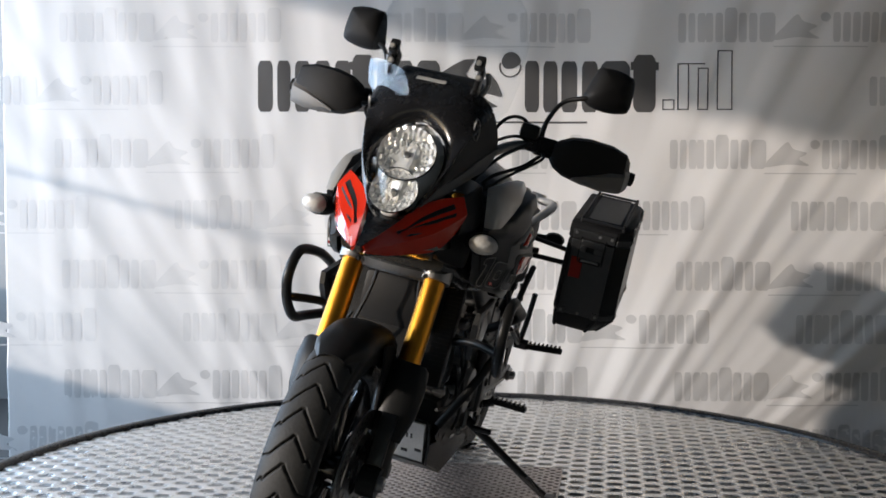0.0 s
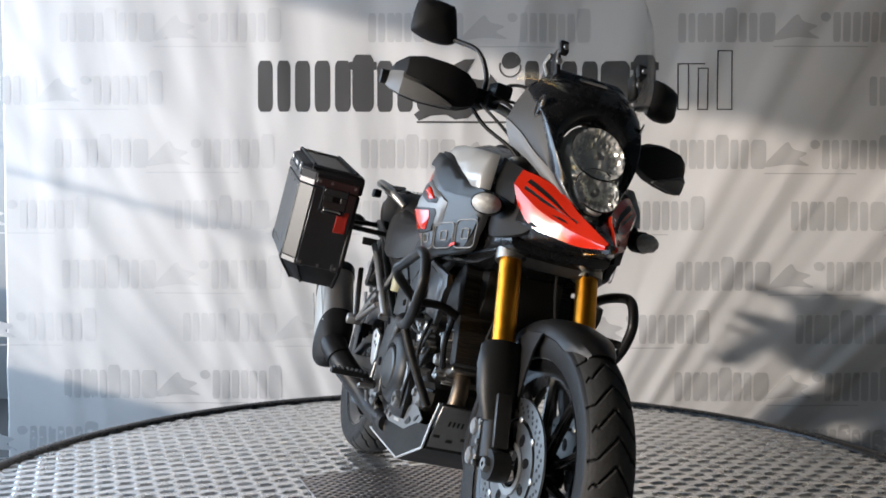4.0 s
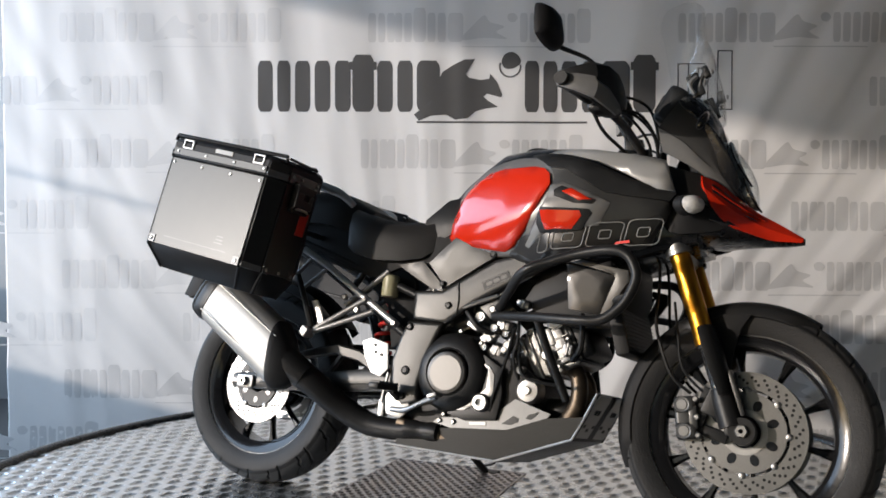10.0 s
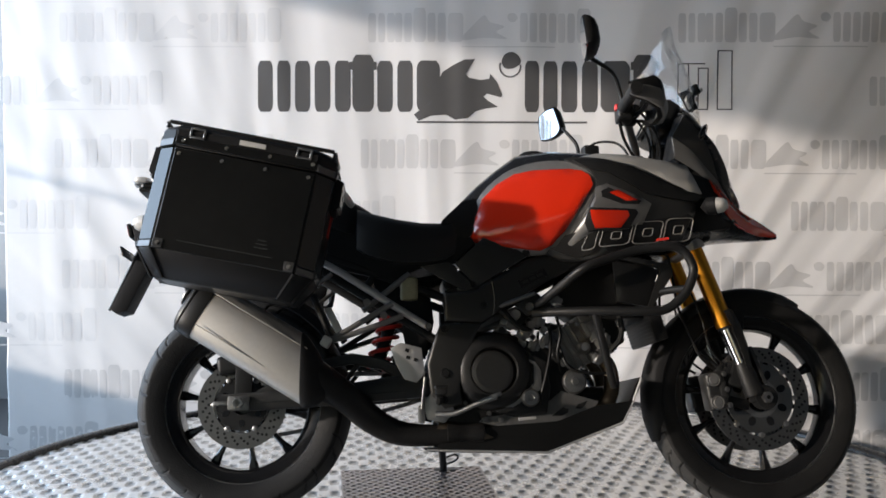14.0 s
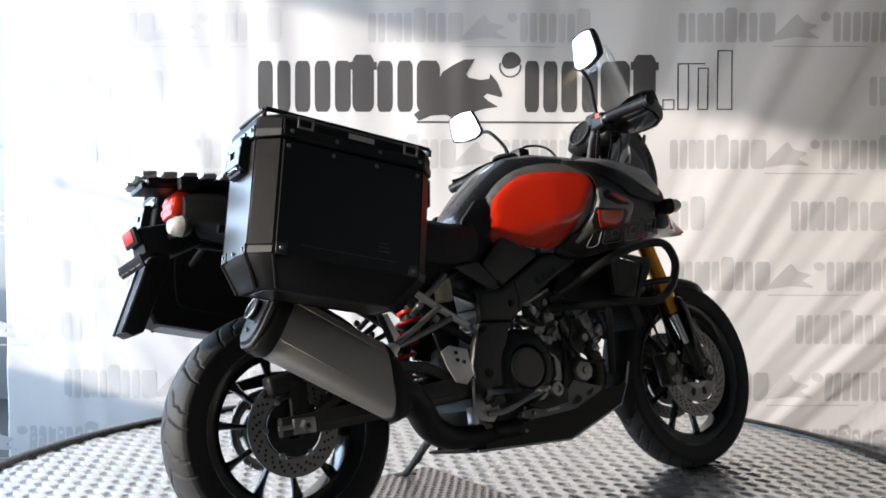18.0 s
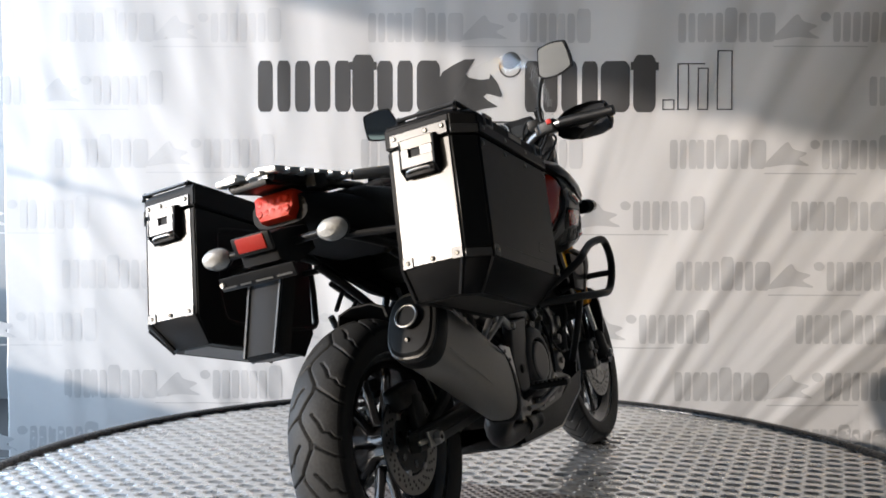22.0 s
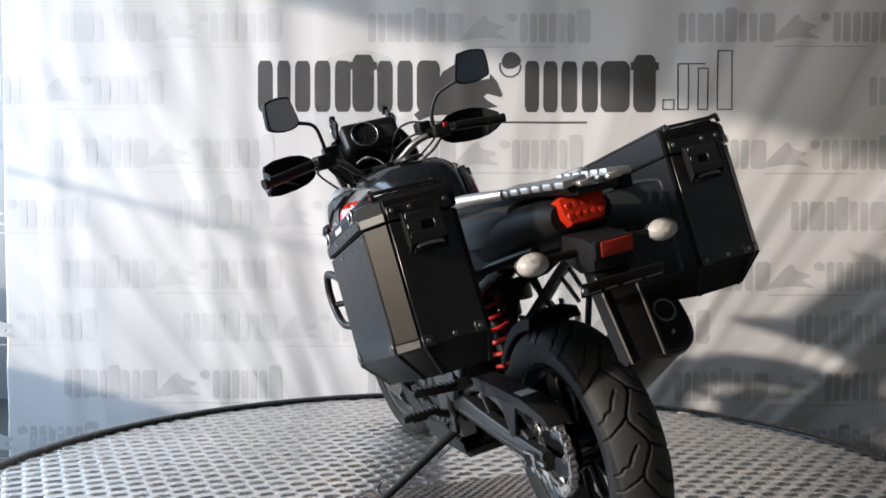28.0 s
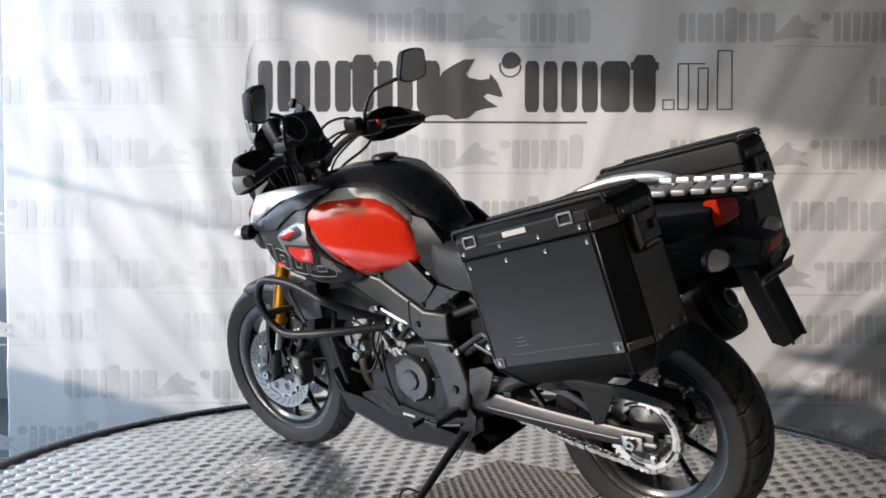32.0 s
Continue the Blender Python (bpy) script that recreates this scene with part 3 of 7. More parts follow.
# -- wheels --
def tyre(name, c, R, w, rim_r, parent, n, blocks, lines):
    """Tyre with a road tread: bent grooves run from the middle to each shoulder."""
    seg, cr = n, 84
    us = np.linspace(-1, 1, cr + 1)
    bs = us * 1.72
    ab = np.abs(bs)
    r1 = R - w * 0.36 * (1 - math.cos(1.25))
    ys = np.where(ab < 1.25, w / 2 * np.sin(bs) / math.sin(1.25), np.sign(bs) * w / 2 * (1 - 0.16 * ((ab - 1.25) / 0.47) ** 2))
    rs = np.where(ab < 1.25, R - w * 0.36 * (1 - np.cos(bs)), r1 + (rim_r - r1) * (ab - 1.25) / 0.47)
    an = 2 * np.pi * np.arange(seg) / seg
    P, half = 2 * math.pi * R / blocks, w * 0.80
    turn = an[:, None] / (2 * np.pi) * blocks + 0 * us[None, :]
    wide = 0.0027 if w < 0.13 else 0.0034
    dist = np.full(turn.shape, 9.0)
    for flip in (1, -1):
        X, Y = ((turn + (0.5 if flip < 0 else 0.0)) % 1.0) * P, flip * us[None, :] * half + 0 * turn
        for k in (-1, 0, 1):
            for line in lines:
                for (x0, y0), (x1, y1) in zip(line, line[1:]):
                    ax, ay, dx, dy = (x0 + k) * P, y0 * half, (x1 - x0) * P, (y1 - y0) * half
                    t = np.clip(((X - ax) * dx + (Y - ay) * dy) / (dx * dx + dy * dy), 0, 1)
                    dist = np.minimum(dist, np.hypot(X - ax - t * dx, Y - ay - t * dy))
    cut = np.clip((wide - dist) / 0.0014, 0, 1) * 0.0065
    rr = rs[None, :] - cut
    verts = np.stack([rr * np.cos(an)[:, None], ys[None, :] + 0 * rr, rr * np.sin(an)[:, None]], 2).reshape(-1, 3).tolist()
    k = cr + 1
    j, i = np.meshgrid(np.arange(seg), np.arange(cr), indexing="ij")
    p, q = j * k + i, ((j + 1) % seg) * k + i
    faces = np.stack([p, p + 1, q + 1, q], 2).reshape(-1, 4).tolist()
    crown = ((np.abs(us[:-1] + us[1:]) / 2 < 0.60)[None, :] & (np.minimum.reduce([cut[:, :-1], cut[:, 1:]]) < 0.002)).astype(np.int32)
    return raw(name, verts, faces, [RUBBER, TREAD], parent, "black rubber tyre with cut tread", slots=crown.reshape(-1).tolist())


def wheel(name, c, R, w, rim_r, rim_w, spokes, hub_r, hub_w, m, label, tread_n, blocks, lines):
    bm = bmesh.new()
    r, h = rim_r, rim_w / 2
    lathe(bm, [(r + 0.012, -h - 0.006), (r + 0.014, -h), (r - 0.004, -h + 0.006), (r - 0.012, -h + 0.018), (r - 0.020, -0.02), (r - 0.022, 0), (r - 0.020, 0.02),
               (r - 0.012, h - 0.018), (r - 0.004, h - 0.006), (r + 0.014, h), (r + 0.012, h + 0.006), (r - 0.012, h + 0.002), (r - 0.030, h - 0.012), (r - 0.034, 0), (r - 0.030, -h + 0.012), (r - 0.012, -h - 0.002)], None, 72, True)
    wh = part(name, bm, RIM, BIKE, label)
    wh.matrix_basis = m
    part("hub", lathe(bmesh.new(), [(0.012, -hub_w), (hub_r * 0.75, -hub_w), (hub_r, -hub_w + 0.012), (hub_r * 0.86, -0.01), (hub_r * 0.86, 0.01), (hub_r, hub_w - 0.012), (hub_r * 0.75, hub_w), (0.012, hub_w)], None, 40), RIM, wh)
    for e in (-1, 1):
        # Bright metal ring stands in for the glint along the black rim's edge.
        part("rim_glint", lathe(bmesh.new(), [(r + 0.0140, e * (h + 0.0045)), (r + 0.0130, e * (h + 0.0080)), (r + 0.0085, e * (h + 0.0085)), (r + 0.0070, e * (h + 0.0045))], None, 96), ALU, wh, "bright thin ring for the rim edge's glint")
    first = None
    for i in range(spokes):
        a = 2 * math.pi * i / spokes + 0.16
        if first is None:
            b = bmesh.new()
            rings = []
            for t in np.linspace(0, 1, 6):
                rr = hub_r * 0.8 + (r - 0.028 - hub_r * 0.8) * t
                ww, dd = 0.0115 - 0.004 * math.sin(math.pi * t) + 0.006 * t ** 6, 0.017 - 0.006 * t
                rings.append([(rr, dd * math.cos(q), ww * math.sin(q)) for q in (math.pi * 2 * k / 8 + 0.39 for k in range(8))])
            ring_skin(b, rings)
            first = part("spoke", b, RIM, wh)
            data = first.data
        else:
            o = new("spoke", data)
            o.parent = wh
            first = o
        first.matrix_basis = Matrix.Rotation(a, 4, "Y")
    tyre("tyre", c, R, w, rim_r + 0.010, wh, tread_n, blocks, lines)
    return wh


def disc(name, y, r_out, r_in, parent, holes, bolts, label, thick=0.0025):
    """A drilled brake disc with its carrier."""
    bm = bmesh.new()
    n = 90
    lathe(bm, [(r_in, y - thick), (r_out, y - thick), (r_out, y + thick), (r_in, y + thick)], None, n, True)
    d = part(name, bm, STEEL, parent, label)
    b = bmesh.new()
    for k in range(holes):
        for ring, off in ((0.25, 0), (0.5, 0.33), (0.75, 0.66)):
            a = 2 * math.pi * (k + off) / holes
            r = r_in + (r_out - r_in) * (0.12 + 0.76 * ring)
            lathe(b, [(0.0001, -thick - 0.0006), (0.0042, -thick - 0.0006), (0.0042, thick + 0.0006), (0.0001, thick + 0.0006)], T3(r * math.cos(a), y, r * math.sin(a)), 7)
    part("drill_hole", b, BLACKM, d, "dark drilled holes", kind="stuff")
    part("disc_carrier", lathe(bmesh.new(), [(r_in * 0.36, y - 0.004), (r_in * 0.93, y - 0.004), (r_in * 0.93, y + 0.004), (r_in * 0.36, y + 0.004)], None, 48, True), STEEL if r_out > 0.14 else BLACKM, d, "spidered disc carrier")
    for k in range(bolts):
        b = bmesh.new()
        for e in (-1, 1):
            lathe(b, [(0.0001, e * 0.0052), (1.0, e * 0.0052), (1.0, e * 0.003)], Matrix.Rotation(2 * math.pi * (k + 0.5) / bolts, 4, "Y") @ T3(r_in * 0.66, y, 0) @ Matrix.Diagonal((r_in * 0.13, 1, r_in * 0.10, 1)), 14)
        part("carrier_hole", b, RIM, d, "dark oval opening in the carrier")
    for k in range(bolts):
        a = 2 * math.pi * k / bolts
        b = bmesh.new()
        p = (r_in * 0.97 * math.cos(a), y, r_in * 0.97 * math.sin(a))
        lathe(b, [(0.0001, -0.008), (0.005, -0.008), (0.0085, -0.006), (0.0085, 0.006), (0.005, 0.008), (0.0001, 0.008)], T3(*p), 12)
        part("disc_rivet", b, ALU, d)
    return d


REAR_TREAD = (((0.0, -0.10), (0.08, -0.10), (0.42, 0.10), (0.5, 0.10)), ((0.46, 0.10), (0.56, 0.24), (0.72, 0.52), (0.76, 0.74)), ((0.98, 0.12), (1.12, 0.24), (1.28, 0.32), (1.30, 0.44), (1.40, 0.52), (1.42, 0.66)))
FRONT_TREAD = (((0.86, 0.00), (0.80, 0.04), (0.74, 0.10), (0.62, 0.22), (0.44, 0.40), (0.40, 0.62)), ((0.36, 0.04), (0.30, 0.08), (0.24, 0.14), (0.10, 0.28), (0.00, 0.36), (0.03, 0.43), (-0.06, 0.52)))
REARW = wheel("rear_wheel", None, 0.319, 0.152, 0.218, 0.105, 10, 0.070, 0.055, T3(0.012, 0, 0.319), "black cast ten-spoke rear wheel", 900, 15, REAR_TREAD)
disc("rear_brake_disc", -0.082, 0.128, 0.082, REARW, 24, 6, "drilled steel rear brake disc")
FRONTW = wheel("front_wheel", None, 0.330, 0.114, 0.243, 0.070, 10, 0.048, 0.045, STEER @ T3(*FW), "black cast ten-spoke front wheel", 900, 18, FRONT_TREAD)
for s in (-1, 1):
    disc("front_brake_disc", s * 0.066, 0.155, 0.112, FRONTW, 28, 8, "drilled steel front brake disc")
part("abs_ring", lathe(bmesh.new(), [(0.044, -0.073), (0.058, -0.073), (0.058, -0.070), (0.044, -0.070)], None, 60, True), ALU, FRONTW)
b = bmesh.new()
for k in range(40):
    a = 2 * math.pi * k / 40
    lathe(b, [(0.0001, 0.084), (0.0001, 0.0935), (0.006, 0.0935), (0.006, 0.084)], Matrix.Rotation(a, 4, "Y") @ T3(0.109, 0, 0), 5)
lathe(b, [(0.086, 0.085), (0.107, 0.085), (0.107, 0.0925), (0.086, 0.0925)], None, 60, True)
for k in range(5):
    box(b, (0.030, 0.006, 0.020), Matrix.Rotation(2 * math.pi * (k + 0.5) / 5, 4, "Y") @ T3(0.078, 0.089, 0), 0.003, 1)
spr = part("sprocket", b, RACK, REARW, "bright rear sprocket")
for k in range(5):
    a = 2 * math.pi * k / 5
    arc = [a + 0.10 * i - 0.25 for i in range(6)]
    part("sprocket_slot", prism(bmesh.new(), [(0.097 * math.cos(q), 0.097 * math.sin(q)) for q in arc] + [(0.088 * math.cos(q), 0.088 * math.sin(q)) for q in reversed(arc)], 0.0905, 0.0932, 0), BLACKM, spr)
    q = a + 0.63
    part("sprocket_nut", lathe(bmesh.new(), [(0.0001, 0.102), (0.008, 0.102), (0.009, 0.098), (0.009, 0.09)], T3(0.078 * math.cos(q), 0, 0.078 * math.sin(q)), 6), ALU, spr)
part("sprocket_carrier", lathe(bmesh.new(), [(0.02, 0.05), (0.075, 0.055), (0.078, 0.085), (0.03, 0.094), (0.02, 0.094)], None, 40), RIM, REARW)

# -- front fork and its parts: built straight, then turned a little --
FA, FB = Vector((1.283, 0, 1.01)), Vector((1.530, 0, 0.335))



def along(z):
    """The fork leg's x at a height."""
    return FA.x + (FB.x - FA.x) * (FA.z - z) / (FA.z - FB.z)


def leg(s):
    y = s * 0.104
    p = lambda z: (along(z), y, z)
    fl = part("fork_leg", tube(bmesh.new(), [p(1.02), p(0.60), p(0.556)], 0.0275, 20, 1), GOLD, BIKE, "gold anodised fork tube", STEER)
    part("dust_seal", tube(bmesh.new(), [p(0.562), p(0.540)], 0.0295, 20, 1), GOLD, fl, m=STEER)
    part("seal_ring", tube(bmesh.new(), [p(0.541), p(0.532)], 0.026, 20, 1), BLACKM, fl, m=STEER)
    part("stanchion", tube(bmesh.new(), [p(0.552), p(0.36)], 0.0215, 20, 1), CHROME, fl, "chromed fork stanchion", STEER)
    b = tube(bmesh.new(), [p(0.43), p(0.40), p(0.335)], [0.023, 0.029, 0.031], 18, 1)
    lathe(b, [(0.012, -0.022), (0.034, -0.022), (0.036, 0), (0.034, 0.022), (0.012, 0.022)], T3(FW.x, y, FW.z), 24)
    box(b, (0.060, 0.040, 0.052), T3(1.545, y, 0.335), 0.01)
    box(b, (0.050, 0.022, 0.09), T3(1.488, y * 0.96, 0.40) @ R3(0, 20, 0), 0.006)
    part("axle_lug", b, BLACKM, fl, m=STEER)
    part("axle_nut", lathe(bmesh.new(), [(0.0065, s * 0.034), (0.015, s * 0.034), (0.018, s * 0.028), (0.018, s * 0.018)], T3(FW.x, y, FW.z), 6 if s < 0 else 20), ALU, fl, "bright axle nut", STEER)
    # half-pipe guard in front of the stanchion
    g = bmesh.new()
    rings = []
    for z, rr in ((0.582, 0.043), (0.574, 0.052), (0.53, 0.058), (0.47, 0.053), (0.41, 0.035)):
        c = Vector((along(z), y, z))
        f = Vector((0.93, 0, 0.36))
        o = Vector((0, 1, 0))
        outer = [c + rr * (0.66 * math.cos(q) * f + math.sin(q) * o) for q in np.linspace(-1.75, 1.75, 11)]
        inner = [c + (rr - 0.004) * (0.62 * math.cos(q) * f + math.sin(q) * o) for q in np.linspace(1.75, -1.75, 11)]
        rings.append(outer + inner)
    ring_skin(g, rings)
    bmesh.ops.recalc_face_normals(g, faces=g.faces)
    part("fork_guard", g, BLACKM, fl, "satin black fork guard", STEER)
    part("guard_strip", box(bmesh.new(), (0.012, 0.036, 0.12), T3(along(0.42) + 0.040, y * 1.02, 0.42) @ R3(0, -20, 0), 0.004), GREY, fl, "grey strip under the fork guard", STEER)
    # caliper and hose
    b = bmesh.new()
    cx, cz = FW.x - 0.150, FW.z + 0.020
    mm = T3(cx, s * 0.075, cz) @ R3(0, -8, 0)
    box(b, (0.046, 0.062, 0.112), mm, 0.012, 3)
    for dz in (-0.034, 0.034):
        box(b, (0.056, 0.034, 0.044), mm @ T3(0.006, s * 0.020, dz), 0.012, 3)
    box(b, (0.022, 0.040, 0.060), mm @ T3(0.026, s * 0.016, 0), 0.006, 2)
    cal = part("brake_caliper", b, GREY, BIKE, "radial front brake caliper", STEER)
    for dz in (-0.034, 0.034):
        part("piston_cap", lathe(bmesh.new(), [(0.0001, s * 0.040), (0.013, s * 0.040), (0.015, s * 0.037), (0.019, s * 0.039), (0.021, s * 0.034), (0.021, s * 0.02)], mm @ T3(0.0, 0, dz), 18), LIGHTGREY, cal, m=STEER)
    for dz in (-0.062, 0.0, 0.062):
        part("caliper_bolt", bolt(bmesh.new(), mm @ Vector((0.036, s * 0.034, dz * 0.75)), 0.008, 0.008, s), ALU, cal, m=STEER)
    b = box(bmesh.new(), (0.10, 0.014, 0.030), T3(1.470, s * 0.082, 0.315) @ R3(0, 14, 0), 0.004)
    box(b, (0.035, 0.016, 0.10), T3(1.455, s * 0.088, 0.38) @ R3(0, 18, 0), 0.004)
    part("caliper_bracket", b, BLACKM, cal, m=STEER)
    b = tube(bmesh.new(), [(1.42, s * 0.085, 0.41), (1.37, s * 0.10, 0.45), (1.335, s * 0.105, 0.53), (1.315, s * 0.09, 0.60), (1.31, s * 0.06, 0.72), (1.29, s * 0.05, 0.86)], 0.0045, 8)
    tube(b, [(1.46, s * 0.09, 0.41), (1.40, s * 0.112, 0.47), (1.38, s * 0.11, 0.56), (1.36, s * 0.08, 0.65)], 0.0035, 8)
    part("brake_hose", b, WIRE, BIKE, "black brake hose", STEER)


both(leg)
b = bmesh.new()
for z, w in ((0.800, 0.045), (1.0, 0.030)):
    box(b, (0.085, 0.235, w), T3(along(z) - 0.012, 0, z) @ R3(0, 20, 0), 0.012, 3)
    for s in (-1, 1):
        tube(b, [(along(z + w * 0.6), s * 0.104, z + w * 0.6), (along(z - w * 0.6), s * 0.104, z - w * 0.6)], 0.037, 20, 1)
trip = part("triple_clamp", b, ALU, BIKE, "bare aluminium fork clamps", STEER)
for s in (-1, 1):
    for dz in (-0.012, 0.012):
        part("clamp_bolt", bolt(bmesh.new(), (along(0.80) + 0.038, s * 0.085, 0.797 + dz), 0.006, 0.006, 1, "x"), BLACKM, trip, m=STEER)


def fender(b, a0, a1, w, r, top=0.0, n=18, flat=0.5):
    """A curved mudguard over the front tyre between two angles."""
    rings = []
    for i in range(n + 1):
        a = a0 + (a1 - a0) * i / n
        e = min(1.0, 0.55 + 3.0 * min(i, n - i) / n)
        rr = r + top * math.sin(math.pi * i / n)
        ring = [(u, q) for u, q in ((-1, -0.040), (-0.97, -0.02), (-0.8, -0.006), (-0.45, 0.001), (0, 0.003), (0.45, 0.001), (0.8, -0.006), (0.97, -0.02), (1, -0.040))]
        out = [(FW.x + (rr + q) * math.cos(a), u * w * e, FW.z + (rr + q) * math.sin(a)) for u, q in ring]
        inn = [(FW.x + (rr + q - 0.004) * math.cos(a), u * (w - 0.004) * e, FW.z + (rr + q - 0.004) * math.sin(a)) for u, q in reversed(ring)]
        rings.append(out + inn)
    ring_skin(b, rings)
    return b


ff = part("front_fender", fender(bmesh.new(), radians(60), radians(130), 0.062, 0.340, 0.003), BLACKM, BIKE, "black front mudguard over the tyre", STEER)
part("fender_tail", fender(bmesh.new(), radians(124), radians(202), 0.062, 0.338, 0.002), PLASTIC, ff, "black rear flap of the mudguard", STEER)
for s in (-1, 1):
    b = bmesh.new()
    prism(b, [(1.44, 0.600), (1.49, 0.628), (1.56, 0.630), (1.535, 0.590), (1.522, 0.54), (1.512, 0.47), (1.49, 0.47), (1.472, 0.56)], s * 0.064, s * 0.071, 0.003)
    part("fender_stay", b, PLASTIC, ff, m=STEER)

# -- engine --
b = bmesh.new()
prism(b, [(0.56, 0.30), (0.62, 0.24), (0.92, 0.235), (1.00, 0.30), (1.01, 0.40), (0.93, 0.47), (0.80, 0.52), (0.66, 0.53), (0.56, 0.47)], -0.125, 0.125, 0.02, seg=3)
eng = part("engine_case", b, ENGINE, BIKE, "dark engine crankcase")
CC = (0.741, 0.404)
cl = part("clutch_cover", lathe(bmesh.new(), [(0.064, -0.163), (0.070, -0.170), (0.084, -0.168), (0.100, -0.160), (0.112, -0.146), (0.117, -0.12)], T3(CC[0] + 0.004, 0, CC[1] + 0.004), 56), BLACKM, eng, "round black clutch cover")
part("cover_disc", lathe(bmesh.new(), [(0.0001, -0.174), (0.050, -0.174), (0.059, -0.172), (0.063, -0.166), (0.063, -0.150)], T3(CC[0], 0, CC[1]), 48), COVER, eng, "satin round cover disc", sharp=8)
for k in range(10):
    a = 2 * math.pi * k / 10 + 0.2
    part("cover_bolt", bolt(bmesh.new(), (CC[0] + 0.004 + 0.122 * math.cos(a), -0.132, CC[1] + 0.004 + 0.122 * math.sin(a)), 0.007, 0.010, -1), ALU, eng)
b = prism(bmesh.new(), [(0.835, 0.470), (0.90, 0.435), (0.912, 0.36), (0.90, 0.285), (0.80, 0.275), (0.74, 0.292), (0.80, 0.318), (0.846, 0.362), (0.860, 0.42)], -0.146, -0.12, 0.005)
part("side_cover", b, BLACKM, eng, "black engine side cover")
b = prism(bmesh.new(), [(0.832, 0.448), (0.864, 0.425), (0.862, 0.372), (0.832, 0.343), (0.772, 0.303), (0.80, 0.303), (0.844, 0.33), (0.886, 0.355), (0.884, 0.41), (0.868, 0.434)], -0.1495, -0.140, 0.002)
part("cover_rib", b, CAST, eng, "bare cast rib")
b = lathe(bmesh.new(), [(0.0001, -0.156), (0.010, -0.158), (0.011, -0.164), (0.021, -0.164), (0.026, -0.156), (0.027, -0.13)], T3(0.851, 0, 0.330), 24)
part("oil_cap", b, ALU, eng)
b = lathe(bmesh.new(), [(0.0001, 0.158), (0.030, 0.160), (0.036, 0.152), (0.066, 0.150), (0.076, 0.140), (0.080, 0.11)], T3(0.795, 0, 0.405), 48)
part("alternator_cover", b, COVER, eng, "round satin alternator cover")
for k in range(7):
    a = 2 * math.pi * k / 7 + 0.4
    part("cover_bolt", bolt(bmesh.new(), (0.795 + 0.080 * math.cos(a), 0.128, 0.405 + 0.080 * math.sin(a)), 0.006, 0.008, 1), ALU, eng)
b = prism(bmesh.new(), [(0.56, 0.34), (0.62, 0.30), (0.70, 0.33), (0.70, 0.42), (0.62, 0.44), (0.56, 0.42)], 0.12, 0.150, 0.01)
part("sprocket_cover", b, ENGINE, eng)


def cylinder(x, z, tilt, name):
    """A V-twin cylinder with its cast head, cam cover, studs and ribs."""
    m = T3(x, 0, z) @ R3(0, tilt, 0)
    b = bmesh.new()
    box(b, (0.130, 0.160, 0.10), m @ T3(0, 0, 0.02), 0.012)
    for i in range(4):
        box(b, (0.140, 0.172, 0.006), m @ T3(0, 0, -0.018 + i * 0.020), 0.002, 1)
    cy = part(name, b, CAST, BIKE, "bare cast cylinder")
    b = box(bmesh.new(), (0.150, 0.200, 0.055), m @ T3(0, 0, 0.098), 0.010, 3)
    box(b, (0.105, 0.228, 0.036), m @ T3(0.006, 0, 0.092), 0.008)
    box(b, (0.050, 0.236, 0.018), m @ T3(-0.025, 0, 0.074), 0.006)
    for k in range(4):
        box(b, (0.006, 0.232, 0.05), m @ T3(-0.04 + 0.028 * k, 0, 0.095), 0.002, 1)
    part("cylinder_head", b, CAST, cy, "bare cast cylinder head")
    b = box(bmesh.new(), (0.130, 0.185, 0.050), m @ T3(0, 0, 0.147), 0.018, 3)
    box(b, (0.142, 0.196, 0.010), m @ T3(0, 0, 0.128), 0.003)
    part("cam_cover", b, BLACKM, cy, "black cam cover")
    for s in (-1, 1):
        for dx, dz in ((-0.058, 0.112), (0.0, 0.118), (0.058, 0.112), (-0.05, 0.06), (0.05, 0.055)):
            part("head_bolt", bolt(bmesh.new(), m @ Vector((dx, s * 0.100, dz)), 0.008, 0.018, s), ALU, cy)
        part("plug_tower", lathe(bmesh.new(), [(0.0001, s * 0.125), (0.012, s * 0.124), (0.016, s * 0.118), (0.020, s * 0.10), (0.020, s * 0.08)], m @ T3(0.018, 0, 0.045), 16), ALU, cy)


cylinder(0.975, 0.475, 62, "front_cylinder")
cylinder(0.725, 0.560, -24, "rear_cylinder")


